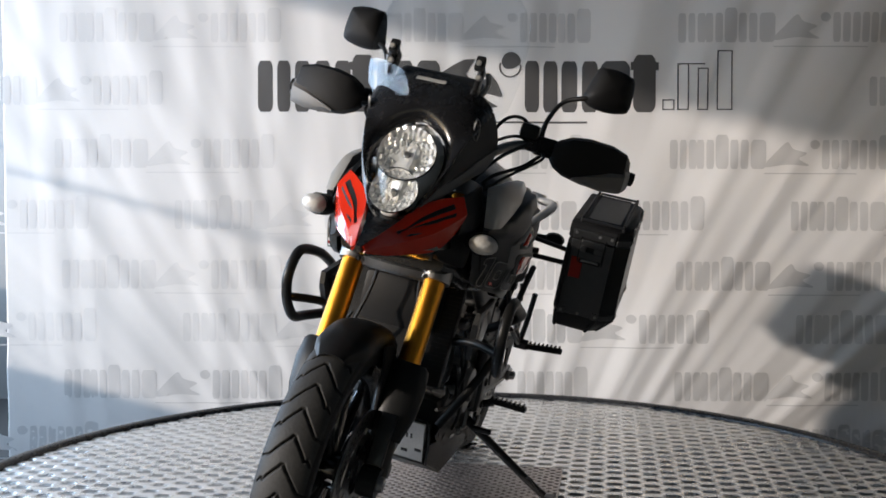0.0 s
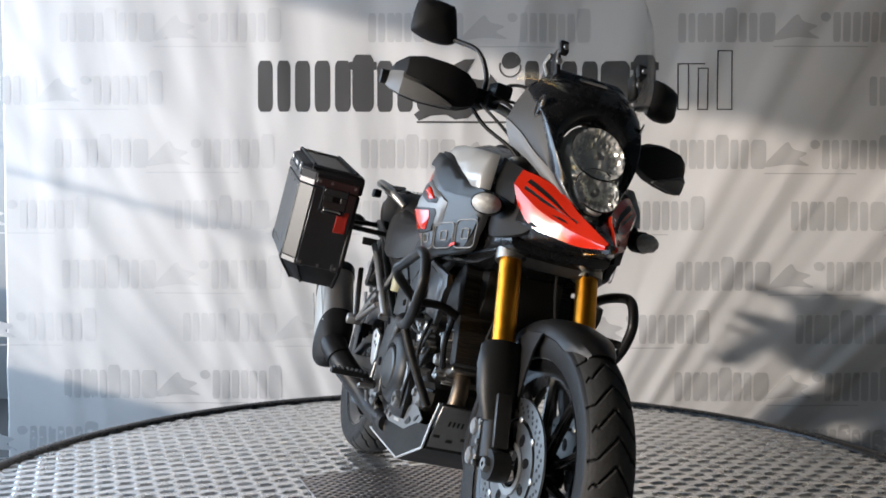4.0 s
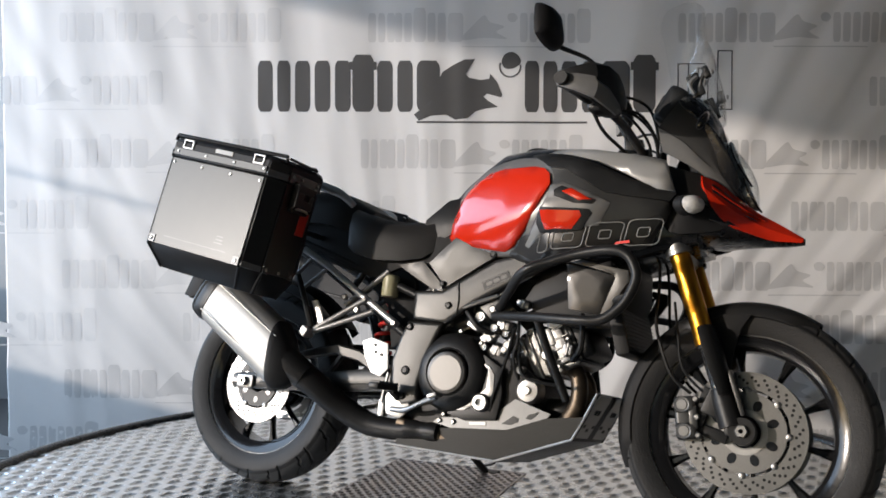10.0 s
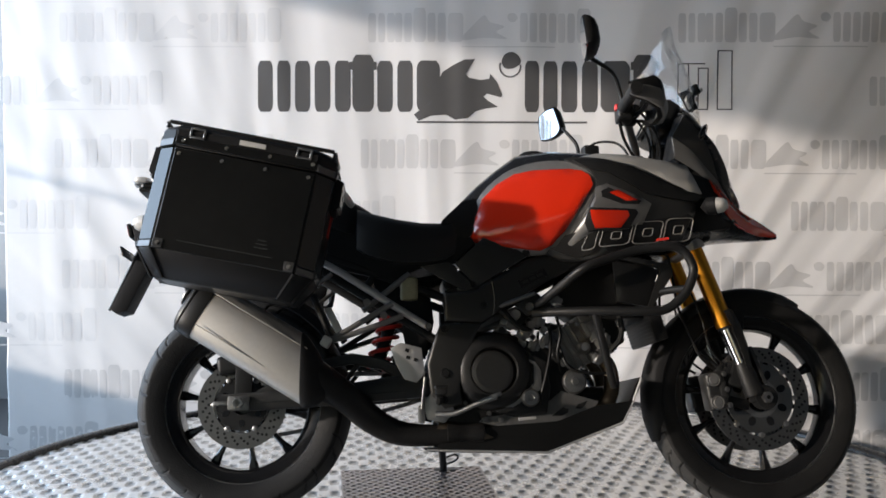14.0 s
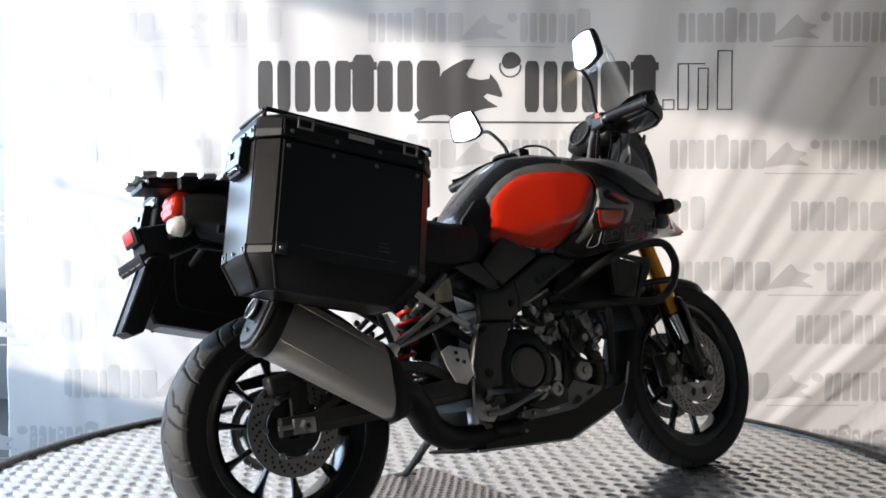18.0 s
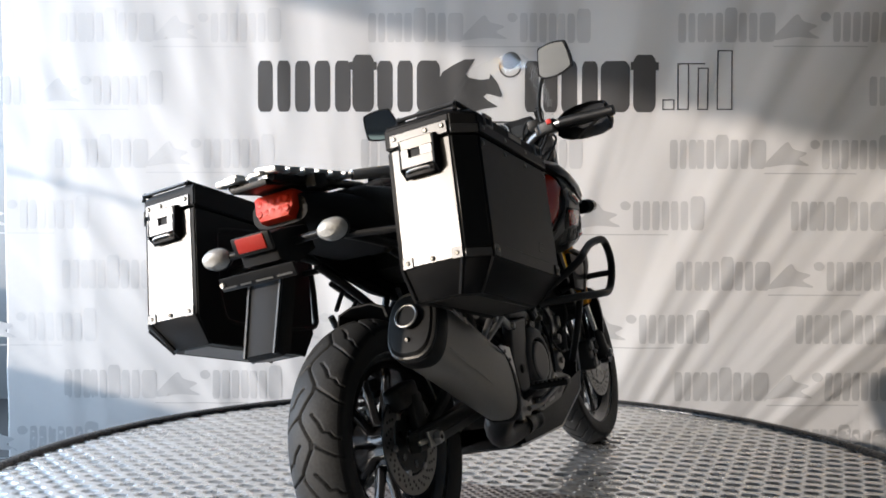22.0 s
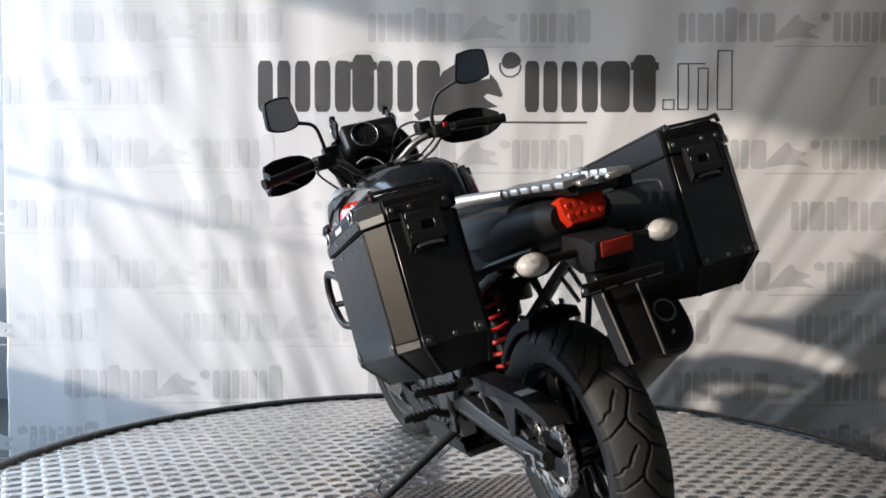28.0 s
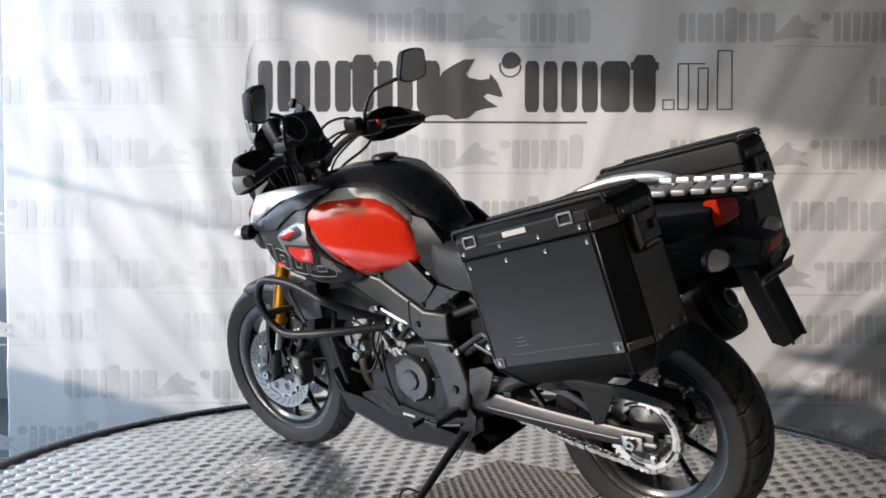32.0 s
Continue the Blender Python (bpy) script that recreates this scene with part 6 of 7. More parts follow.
def headlight():
    def cover(u, v):
        z = 0.905 + 0.225 * v
        e = lamp_edge(z)
        return (e + (lamp_front(z) - e) * (1 - u * u), LAMP_Y + lamp_half(v) * u, z)
    hl = part("headlight", lathe(bmesh.new(), [(0.0001, -0.07), (0.075, -0.055), (0.082, -0.01), (0.078, 0.0)], T3(1.440, LAMP_Y, 1.020) @ R3(0, -24, 0) @ R3(0, 0, -90) @ Matrix.Diagonal((1, 1, 1.35, 1)), 36), BLACKM, BIKE, "twin-reflector headlight under one clear cover")
    g = part("lens_cover", grid_sheet(bmesh.new(), cover, 14, 16, 0.003), GLASS, hl, "clear headlight cover")
    g.visible_shadow = False

    def back(u, v):
        p = Vector(cover(u * 0.97, v))
        k = int((u + 1) * 9) + int(v * 22)
        return p + Vector((-0.024 + 0.005 * math.sin(7 * u) - 0.014 * (1 - u * u) + 0.005 * (k % 2), 0, 0))
    part("reflector_bowl", grid_sheet(bmesh.new(), back, 18, 22, 0.002), REFL, hl, "silver inner bowl", sharp=3)
    for z, r in ((1.058, 0.068), (0.972, 0.055)):
        m = T3(lamp_front(z) - 0.016, LAMP_Y, z) @ R3(0, -26, 0) @ R3(0, 0, -90)
        b = bmesh.new()
        n, k2 = 56, 10
        vs = []
        for j in range(n):
            a = 2 * math.pi * j / n
            row = []
            for i in range(k2 + 1):
                rr = 0.012 + (r - 0.012) * i / k2
                u, w = rr * math.cos(a), rr * math.sin(a)
                flute = 0.0032 * (1 if math.sin(2 * math.pi * u / 0.0125 + 2.4 * (w > 0.012)) > 0 else -1) + 0.0026 * (1 if math.sin(2 * math.pi * w / 0.026) > 0 else -1)
                deep = -0.030 * (1 - (rr / r) ** 2)
                row.append(b.verts.new(m @ Vector((u, deep - 0.10 * u * u / r + (flute if i < k2 else 0), w))))
            vs.append(row)
        for j in range(n):
            for i in range(k2):
                b.faces.new((vs[j][i], vs[(j + 1) % n][i], vs[(j + 1) % n][i + 1], vs[j][i + 1]))
        part("reflector", b, REFL, hl, "faceted silver reflector", sharp=3)
        part("bulb_cap", lathe(bmesh.new(), [(0.0001, -0.004), (0.006, -0.005), (0.008, -0.012), (0.008, -0.034)], m, 20), ALU, hl)
        b = lathe(bmesh.new(), [(r - 0.001, -0.002), (r + 0.0005, 0.001), (r + 0.002, -0.004)], None, 40)
        for vert in b.verts:
            vert.co.y -= 0.10 * vert.co.x ** 2 / r
        part("bezel", b, ENGINE, hl, m=m)
    m = T3(lamp_front(0.925) - 0.014, LAMP_Y, 0.925) @ R3(0, -30, 0) @ R3(0, 0, -90)
    part("position_lamp", lathe(bmesh.new(), [(0.0001, 0.006), (0.010, 0.005), (0.016, 0.0), (0.016, -0.02)], m @ Matrix.Diagonal((1.3, 1, 0.8, 1)), 20), REFL, hl)


headlight()


def shield():
    """The nose mask: a ring of sheet between the headlight's outline and the cowl panels, arched over the top."""
    n, k = 64, 9
    side = [(1.371, 0.047, 1.249), (1.368, 0.090, 1.238), (1.361, 0.128, 1.216), (1.354, 0.150, 1.192), (1.386, 0.140, 1.160), (1.412, 0.1295, 1.134), (1.446, 0.112, 1.07), (1.471, 0.090, 0.995), (1.505, 0.063, 0.945), (1.535, 0.036, 0.911)]
    outer = evenly([(1.372, 0, 1.252)] + side + [(1.548, 0, 0.897)] + [(x, -y, z) for x, y, z in reversed(side)], n, True)
    vs = (0.05, 0.14, 0.27, 0.42, 0.60, 0.76, 0.88, 0.96)
    egg = [(lamp_edge(0.905 + 0.225 * v) + 0.014, lamp_half(v) + 0.004, 0.905 + 0.225 * v) for v in reversed(vs)]
    inner = evenly([(lamp_edge(1.134) + 0.014, LAMP_Y, 1.134)] + [(x, LAMP_Y + y, z) for x, y, z in egg] + [(lamp_edge(0.9) + 0.012, LAMP_Y, 0.901)] + [(x, LAMP_Y - y, z) for x, y, z in reversed(egg)], n, True)
    b = bmesh.new()
    rings = []
    for j in range(k + 1):
        t = j / k
        ring = []
        for p, q in zip(inner, outer):
            r = p.lerp(q, t)
            arch = 0.016 * math.sin(math.pi * t) * (1 if q.z > 1.0 else 0.4)
            lip = -0.022 * max(0.0, 1 - t * 8)
            ring.append((r.x + arch + lip, r.y * (1 + 0.10 * math.sin(math.pi * t)), r.z + 0.5 * arch))
        rings.append(ring)
    ring_skin(b, rings, True, False)
    bmesh.ops.recalc_face_normals(b, faces=b.faces)
    bmesh.ops.solidify(b, geom=b.faces[:], thickness=0.005)
    return part("nose_mask", b, GLOSS, BIKE, "gloss black mask round the headlight", sharp=50)


tc = shield()
b = box(bmesh.new(), (0.002, 0.072, 0.013), T3(1.3985, -0.004, 1.2345) @ R3(0, -58, 0), 0)
part("badge_bar", b, STICKER, tc, "pale badge bar", sharp=80)


def screen_fn(u, v):
    z0 = 1.185 + 0.342 * v
    w = wave((0, 0.12, 0.35, 0.7, 0.9, 1.0), (0.150, 0.178, 0.190, 0.186, 0.172, 0.145), v)
    x = wave((1.185, 1.20, 1.269, 1.335, 1.393, 1.45, 1.53), (1.452, 1.450, 1.440, 1.420, 1.400, 1.375, 1.369), z0)
    return (x - (0.115 - 0.045 * v) * u * u, w * u, z0 - 0.045 * (abs(u) ** 3) * (0.4 + v))


ws = part("windscreen", grid_sheet(bmesh.new(), screen_fn, 18, 16, 0.003), SCREEN, BIKE, "clear curved touring windscreen")
ws.visible_shadow = False
for s in (-1, 1):
    b = tube(bmesh.new(), [(1.395, s * 0.098, 1.22), (1.398, s * 0.108, 1.26), (1.410, s * 0.112, 1.298)], 0.006, 8)
    box(b, (0.018, 0.022, 0.034), T3(1.411, s * 0.105, 1.292) @ R3(0, -24, 0), 0.005)
    box(b, (0.035, 0.012, 0.07), T3(1.385, s * 0.105, 1.255) @ R3(0, -24, 0), 0.005)
    wb = part("screen_bracket", b, BLACKM, BIKE, "black screen bracket")
    part("bracket_screw", bolt(bmesh.new(), (1.427, s * 0.105, 1.292), 0.007, 0.005, 1, "x"), ALU, wb)
    part("bracket_screw", bolt(bmesh.new(), (1.410, s * 0.108, 1.260), 0.008, 0.006, 1, "x"), ALU, wb)
    part("bracket_arm", tube(bmesh.new(), [(1.385, s * 0.118, 1.225), (1.372, s * 0.126, 1.252), (1.390, s * 0.122, 1.274)], 0.006, 8), CAST, wb)

# -- cockpit --
def cockpit():
    b = box(bmesh.new(), (0.06, 0.215, 0.115), T3(1.315, 0, 1.205) @ R3(0, 28, 0), 0.022, 3)
    da = part("instrument_panel", b, BLACKM, BIKE, "black instrument panel")
    m = T3(1.283, 0.030, 1.212) @ R3(0, 28, 0) @ R3(0, 0, 90)
    part("rev_counter", lathe(bmesh.new(), [(0.0001, 0.006), (0.044, 0.006), (0.045, 0.011), (0.051, 0.011), (0.052, 0.0)], m, 40), BLACKM, da, "round rev counter")
    b = lathe(bmesh.new(), [(0.046, 0.0115), (0.0475, 0.013), (0.0505, 0.013), (0.0515, 0.0105)], m, 40)
    for k in range(11):
        a = radians(-40 + 26 * k)
        box(b, (0.010, 0.001, 0.002), m @ Matrix.Rotation(-a, 4, "Y") @ T3(-0.037, 0.0068, 0), 0)
    box(b, (0.034, 0.001, 0.0022), m @ Matrix.Rotation(radians(80), 4, "Y") @ T3(0.014, 0.0075, 0), 0)
    part("dial_ring", b, ALU, da, "bright dial ring and ticks")
    b = box(bmesh.new(), (0.006, 0.07, 0.055), T3(1.283, -0.058, 1.212) @ R3(0, 28, 0), 0.004)
    part("display", b, SMOKE, da, "smoky grey display, switched off")
    # handlebar with risers
    pts = [(1.075, -0.40, 1.150), (1.105, -0.26, 1.165), (1.165, -0.155, 1.145), (1.215, -0.075, 1.090), (1.225, 0, 1.085), (1.215, 0.075, 1.090), (1.165, 0.155, 1.145), (1.105, 0.26, 1.165), (1.075, 0.40, 1.150)]
    hb = part("handlebar", tube(bmesh.new(), pts, 0.0125, 12, 6), ALU, BIKE, "tapered metal handlebar", BARS)
    for s in (-1, 1):
        part("riser", box(bmesh.new(), (0.04, 0.035, 0.075), T3(1.225, s * 0.045, 1.060), 0.008), BLACKM, hb, m=BARS)

    def end(s):
        b = tube(bmesh.new(), [(1.098, s * 0.285, 1.163), (1.085, s * 0.345, 1.158), (1.074, s * 0.405, 1.150)], 0.0175, 14, 3)
        gr = part("grip", b, WIRE, hb, "black rubber grip", m=BARS)
        b = tube(bmesh.new(), [(1.073, s * 0.405, 1.150), (1.068, s * 0.44, 1.147), (1.062, s * 0.475, 1.144)], 0.018, 14, 1)
        part("bar_end", b, BLACKM, hb, m=BARS)
        b = box(bmesh.new(), (0.05, 0.065, 0.050), T3(1.118, s * 0.235, 1.163) @ R3(0, 0, 10 * s), 0.012, 3)
        box(b, (0.045, 0.035, 0.035), T3(1.145, s * 0.20, 1.160), 0.008)
        sw = part("switch_block", b, BLACKM, hb, m=BARS)
        if s < 0:
            part("kill_switch", box(bmesh.new(), (0.012, 0.018, 0.018), T3(1.092, s * 0.245, 1.178), 0.003), REDBIT, sw, "red switch", m=BARS)
        b = tube(bmesh.new(), [(1.135, s * 0.225, 1.158), (1.150, s * 0.29, 1.152), (1.135, s * 0.37, 1.145), (1.125, s * 0.41, 1.143)], [0.008, 0.007, 0.006, 0.007], 8)
        part("lever", b, BLACKM, hb, m=BARS)
        b = box(bmesh.new(), (0.055, 0.05, 0.040), T3(1.155, s * 0.185, 1.190), 0.010)
        part("fluid_reservoir", b, BLACKM, hb, m=BARS)
        # guard in front of the grip: a tall shield that folds back to the bar's end, a grey band round its outer half
        def sheet(rows, thick):
            b = bmesh.new()
            rings = []
            for y, x, zb, zt, back in rows:
                front = [(x - back, s * y, zb), (x - 0.004, s * (y + 0.001), zb + 0.006), (x, s * (y + 0.002), zb + 0.3 * (zt - zb)), (x + 0.001, s * (y + 0.002), zb + 0.7 * (zt - zb)), (x - 0.006, s * (y + 0.001), zt - 0.008), (x - back * 1.4, s * y, zt)]
                rings.append(front + [(p[0] - thick, p[1] - s * 0.003, p[2]) for p in reversed(front)])
            ring_skin(b, rings)
            bmesh.ops.recalc_face_normals(b, faces=b.faces)
            return b
        hg = part("handguard", sheet([(0.452, 1.060, 1.128, 1.172, 0.004), (0.455, 1.105, 1.112, 1.184, 0.006), (0.440, 1.150, 1.098, 1.200, 0.012), (0.400, 1.176, 1.092, 1.212, 0.020), (0.340, 1.192, 1.096, 1.214, 0.026), (0.296, 1.197, 1.104, 1.206, 0.026), (0.268, 1.192, 1.118, 1.190, 0.020), (0.254, 1.184, 1.134, 1.174, 0.012)], 0.006), PLASTIC, BIKE, "black plastic handguard", BARS, sharp=30)
        b = sheet([(0.458, 1.058, 1.130, 1.162, 0.002), (0.461, 1.106, 1.114, 1.160, 0.002), (0.446, 1.154, 1.100, 1.158, 0.006), (0.404, 1.181, 1.093, 1.150, 0.010), (0.352, 1.195, 1.096, 1.128, 0.012), (0.320, 1.198, 1.100, 1.110, 0.012)], 0.006)
        part("guard_trim", b, TRIMGREY, hg, "light grey lower band of the guard", m=BARS, sharp=30)
        # mirror
        c = Vector((0.972, s * 0.335, 1.352)) if s < 0 else Vector((1.070, 0.350, 1.350))
        b = tube(bmesh.new(), [(1.125, s * 0.215, 1.175), (1.118, s * 0.218, 1.23), (1.085, s * 0.245, 1.29), (c.x + 0.03, c.y - s * 0.05, c.z - 0.035), (c.x + 0.02, c.y - s * 0.025, c.z - 0.02)], [0.008, 0.0065, 0.006, 0.007, 0.01], 10)
        st = part("mirror_stalk", b, BLACKM, BIKE, "black mirror stalk", m=BARS)
        b = bmesh.new()
        out = [(-0.064, -0.036), (-0.060, -0.012), (-0.042, 0.048), (-0.026, 0.055), (0.010, 0.058), (0.052, 0.050), (0.064, 0.036), (0.066, -0.030), (0.052, -0.048), (0.0, -0.058), (-0.046, -0.052)]
        line = smooth_line([(a, d, 0) for a, d in out], 2, True)
        rings = [[Vector((-dx, s * p.x * k, p.y * k)) for p in line] for dx, k in ((0.004, 0.94), (0.006, 0.985), (0.0, 1.0), (-0.012, 0.96), (-0.028, 0.78), (-0.038, 0.45), (-0.041, 0.12))]
        ring_skin(b, rings)
        bmesh.ops.recalc_face_normals(b, faces=b.faces)
        mm = T3(*c) @ R3(0, -6, 18 if s > 0 else -14)
        hd = part("mirror_head", b, PLASTIC, st, "black mirror housing", m=BARS @ mm)
        b = bmesh.new()
        ring_skin(b, [[Vector((-0.0075, s * p.x * 0.90, p.y * 0.90)) for p in line], [Vector((-0.0045, s * p.x * 0.91, p.y * 0.91)) for p in line]])
        bmesh.ops.recalc_face_normals(b, faces=b.faces)
        part("mirror_glass", b, MIRROR, hd, "mirror glass", m=BARS @ mm)
        b = tube(bmesh.new(), [(1.15, s * 0.20, 1.155), (1.22, s * 0.19, 1.155), (1.265, s * 0.13, 1.10), (1.27, s * 0.08, 1.02), (1.26, s * 0.07, 0.95)], 0.0048, 8)
        tube(b, [(1.12, s * 0.20, 1.165), (1.165, s * 0.165, 1.215), (1.235, s * 0.12, 1.200), (1.265, s * 0.09, 1.12), (1.262, s * 0.075, 1.02)], 0.0045, 8)
        tube(b, [(1.10, s * 0.235, 1.15), (1.13, s * 0.19, 1.10), (1.19, s * 0.125, 1.055), (1.225, s * 0.09, 1.0)], 0.005, 8)
        tube(b, [(1.14, s * 0.22, 1.15), (1.20, s * 0.235, 1.13), (1.255, s * 0.17, 1.07), (1.25, s * 0.10, 1.0)], 0.004, 8)
        tube(b, [(1.13, s * 0.21, 1.15), (1.19, s * 0.16, 1.17), (1.25, s * 0.10, 1.13), (1.27, s * 0.05, 1.05)], 0.004, 8)
        part("control_cable", b, WIRE, BIKE, "black control cables", m=BARS)
    both(end)
    b = lathe(bmesh.new(), [(0.0001, 0.018), (0.012, 0.018), (0.016, 0.010), (0.020, 0.0)], T3(1.245, 0, 1.022) @ R3(90), 24)
    part("stem_nut", b, GOLD, BIKE, "gold stem nut", m=STEER)


cockpit()

# -- tail --
def tail():
    b = bmesh.new()
    rings = []
    for x, zt, zb, w in ((0.12, 0.925, 0.80, 0.140), (0.0, 0.945, 0.82, 0.130), (-0.10, 0.955, 0.845, 0.112), (-0.19, 0.958, 0.868, 0.092), (-0.225, 0.952, 0.885, 0.078)):
        zm, hz = (zt + zb) / 2, (zt - zb) / 2
        rings.append([(x, w * math.copysign(abs(math.cos(a)) ** 0.55, math.cos(a)), zm + hz * math.copysign(abs(math.sin(a)) ** 0.7, math.sin(a))) for a in (2 * math.pi * k / 20 for k in range(20))])
    ring_skin(b, rings)
    tl = part("tail_cowl", b, PLASTIC, BIKE, "black tail cowl")
    out = [(-0.060, 0.030), (-0.050, 0.036), (0.050, 0.036), (0.060, 0.030), (0.056, -0.010), (0.042, -0.032), (-0.042, -0.032), (-0.056, -0.010)]
    b = bmesh.new()
    m = T3(-0.232, 0, 0.928) @ R3(0, 14, 0)
    ring_skin(b, [[m @ Vector((0.02, y, z)) for y, z in out], [m @ Vector((-0.004, y, z)) for y, z in out], [m @ Vector((-0.012, y * 0.92, z * 0.9)) for y, z in out], [m @ Vector((-0.016, y * 0.6, z * 0.6)) for y, z in out]])
    bmesh.ops.recalc_face_normals(b, faces=b.faces)
    lt = part("tail_light", b, REDLENS, BIKE, "red tail light")
    for i in range(5):
        for j in range(2):
            b = lathe(bmesh.new(), [(0.0001, 0.002), (0.007, 0.0012), (0.0095, -0.002)], m @ T3(-0.0155, -0.038 + 0.019 * i, 0.012 - 0.024 * j) @ R3(0, 0, 90) @ Matrix.Diagonal((1, 1, 1, 1)), 12)
            part("lamp_cell", b, REDLENS, lt)
    # plate holder and lamp bracket
    b = bmesh.new()
    prism(b, [(-0.20, 0.88), (-0.30, 0.872), (-0.345, 0.862), (-0.335, 0.83), (-0.33, 0.80), (-0.26, 0.79), (-0.18, 0.82)], -0.052, 0.052, 0.01)
    prism(b, [(-0.26, 0.80), (-0.315, 0.79), (-0.395, 0.605), (-0.375, 0.592), (-0.345, 0.60), (-0.285, 0.73)], -0.046, 0.046, 0.006)
    ph = part("plate_holder", b, PLASTIC, BIKE, "black plate holder and flap")
    for s in (-1, 1):
        part("flap_rib", tube(bmesh.new(), [(-0.318, s * 0.044, 0.785), (-0.398, s * 0.040, 0.602)], 0.0045, 6, 1), FRAME, ph)
    b = box(bmesh.new(), (0.012, 0.105, 0.044), T3(-0.347, 0, 0.846) @ R3(0, -14, 0), 0.004)
    part("reflector_frame", b, BLACKM, ph)
    part("rear_reflector", box(bmesh.new(), (0.008, 0.078, 0.034), T3(-0.353, 0, 0.847) @ R3(0, -14, 0), 0.003), REFLECT, ph, "red rear reflector")
    b = box(bmesh.new(), (0.006, 0.205, 0.032), T3(-0.352, 0, 0.772) @ R3(0, -20, 0), 0.002)
    pb = part("plate_bracket", b, BLACKM, ph, "slotted empty plate bracket")
    for y, w in ((-0.075, 0.04), (-0.02, 0.045), (0.032, 0.03), (0.078, 0.04)):
        for dz in (-0.008, 0.006):
            part("bracket_slot", box(bmesh.new(), (0.002, w, 0.004), T3(-0.3555, y, 0.772 + dz) @ R3(0, -20, 0), 0), LIGHTGREY, pb)
    bolt(b2 := bmesh.new(), (-0.356, 0.096, 0.772), 0.008, 0.004, -1, "x")
    part("bracket_screw", b2, ALU, pb)

    def rear_ind(s):
        b = tube(bmesh.new(), [(-0.26, s * 0.045, 0.84), (-0.268, s * 0.13, 0.842)], 0.010, 10, 1)
        rs = part("indicator_stalk", b, BLACKM, BIKE)
        m = T3(-0.272, s * 0.165, 0.842)
        b = lathe(bmesh.new(), [(0.0001, 0.034), (0.016, 0.028), (0.024, 0.014), (0.026, 0.0)], m @ R3(0, 0, 90) @ Matrix.Diagonal((1.45, 1, 1, 1)), 24)
        part("indicator_lens", b, LENS, rs, "clear ribbed indicator lens")
        b = lathe(bmesh.new(), [(0.026, 0.0), (0.028, -0.004), (0.022, -0.02), (0.0001, -0.03)], m @ R3(0, 0, 90) @ Matrix.Diagonal((1.45, 1, 1, 1)), 24)
        part("indicator_back", b, BLACKM, rs)
        # grab rail
        b = tube(bmesh.new(), [(0.33, s * 0.130, 0.905), (0.29, s * 0.165, 0.940), (0.18, s * 0.180, 0.970), (0.05, s * 0.165, 0.984), (-0.05, s * 0.105, 0.986)], [0.010, 0.014, 0.016, 0.016, 0.013], 12)
        part("grab_rail", b, RACK, BIKE, "bare aluminium grab rail")
    both(rear_ind)
    # rack: a ribbed plate of cast blocks on two rails
    b = bmesh.new()
    for s in (-1, 1):
        tube(b, [(0.06, s * 0.060, 0.972), (-0.12, s * 0.062, 0.978), (-0.31, s * 0.055, 0.986)], 0.011, 10)
    prism(b, [(-0.02, -0.06), (-0.02, 0.06), (-0.325, 0.05), (-0.325, -0.05)], 0.968, 0.984, 0.004, "z")
    rk = part("luggage_rack", b, ENGINE, BIKE, "luggage rack with bright cast blocks")
    for k in range(6):
        x = -0.055 - 0.051 * k
        for s in (-1, 1):
            part("rack_block", box(bmesh.new(), (0.038, 0.062, 0.016), T3(x, s * (0.076 - 0.004 * k), 0.990 + 0.002 * k) @ R3(s * -6, 0, s * 4), 0.006, 2), RACK, rk, "bright cast block")
            part("rack_bar", box(bmesh.new(), (0.016, 0.036, 0.012), T3(x - 0.025, s * (0.050 - 0.003 * k), 0.984 + 0.002 * k), 0.003, 1), RACK, rk)
    b = box(bmesh.new(), (0.05, 0.03, 0.032), T3(-0.225, -0.115, 0.965), 0.006)
    part("lock_block", b, CASEP, rk)


tail()

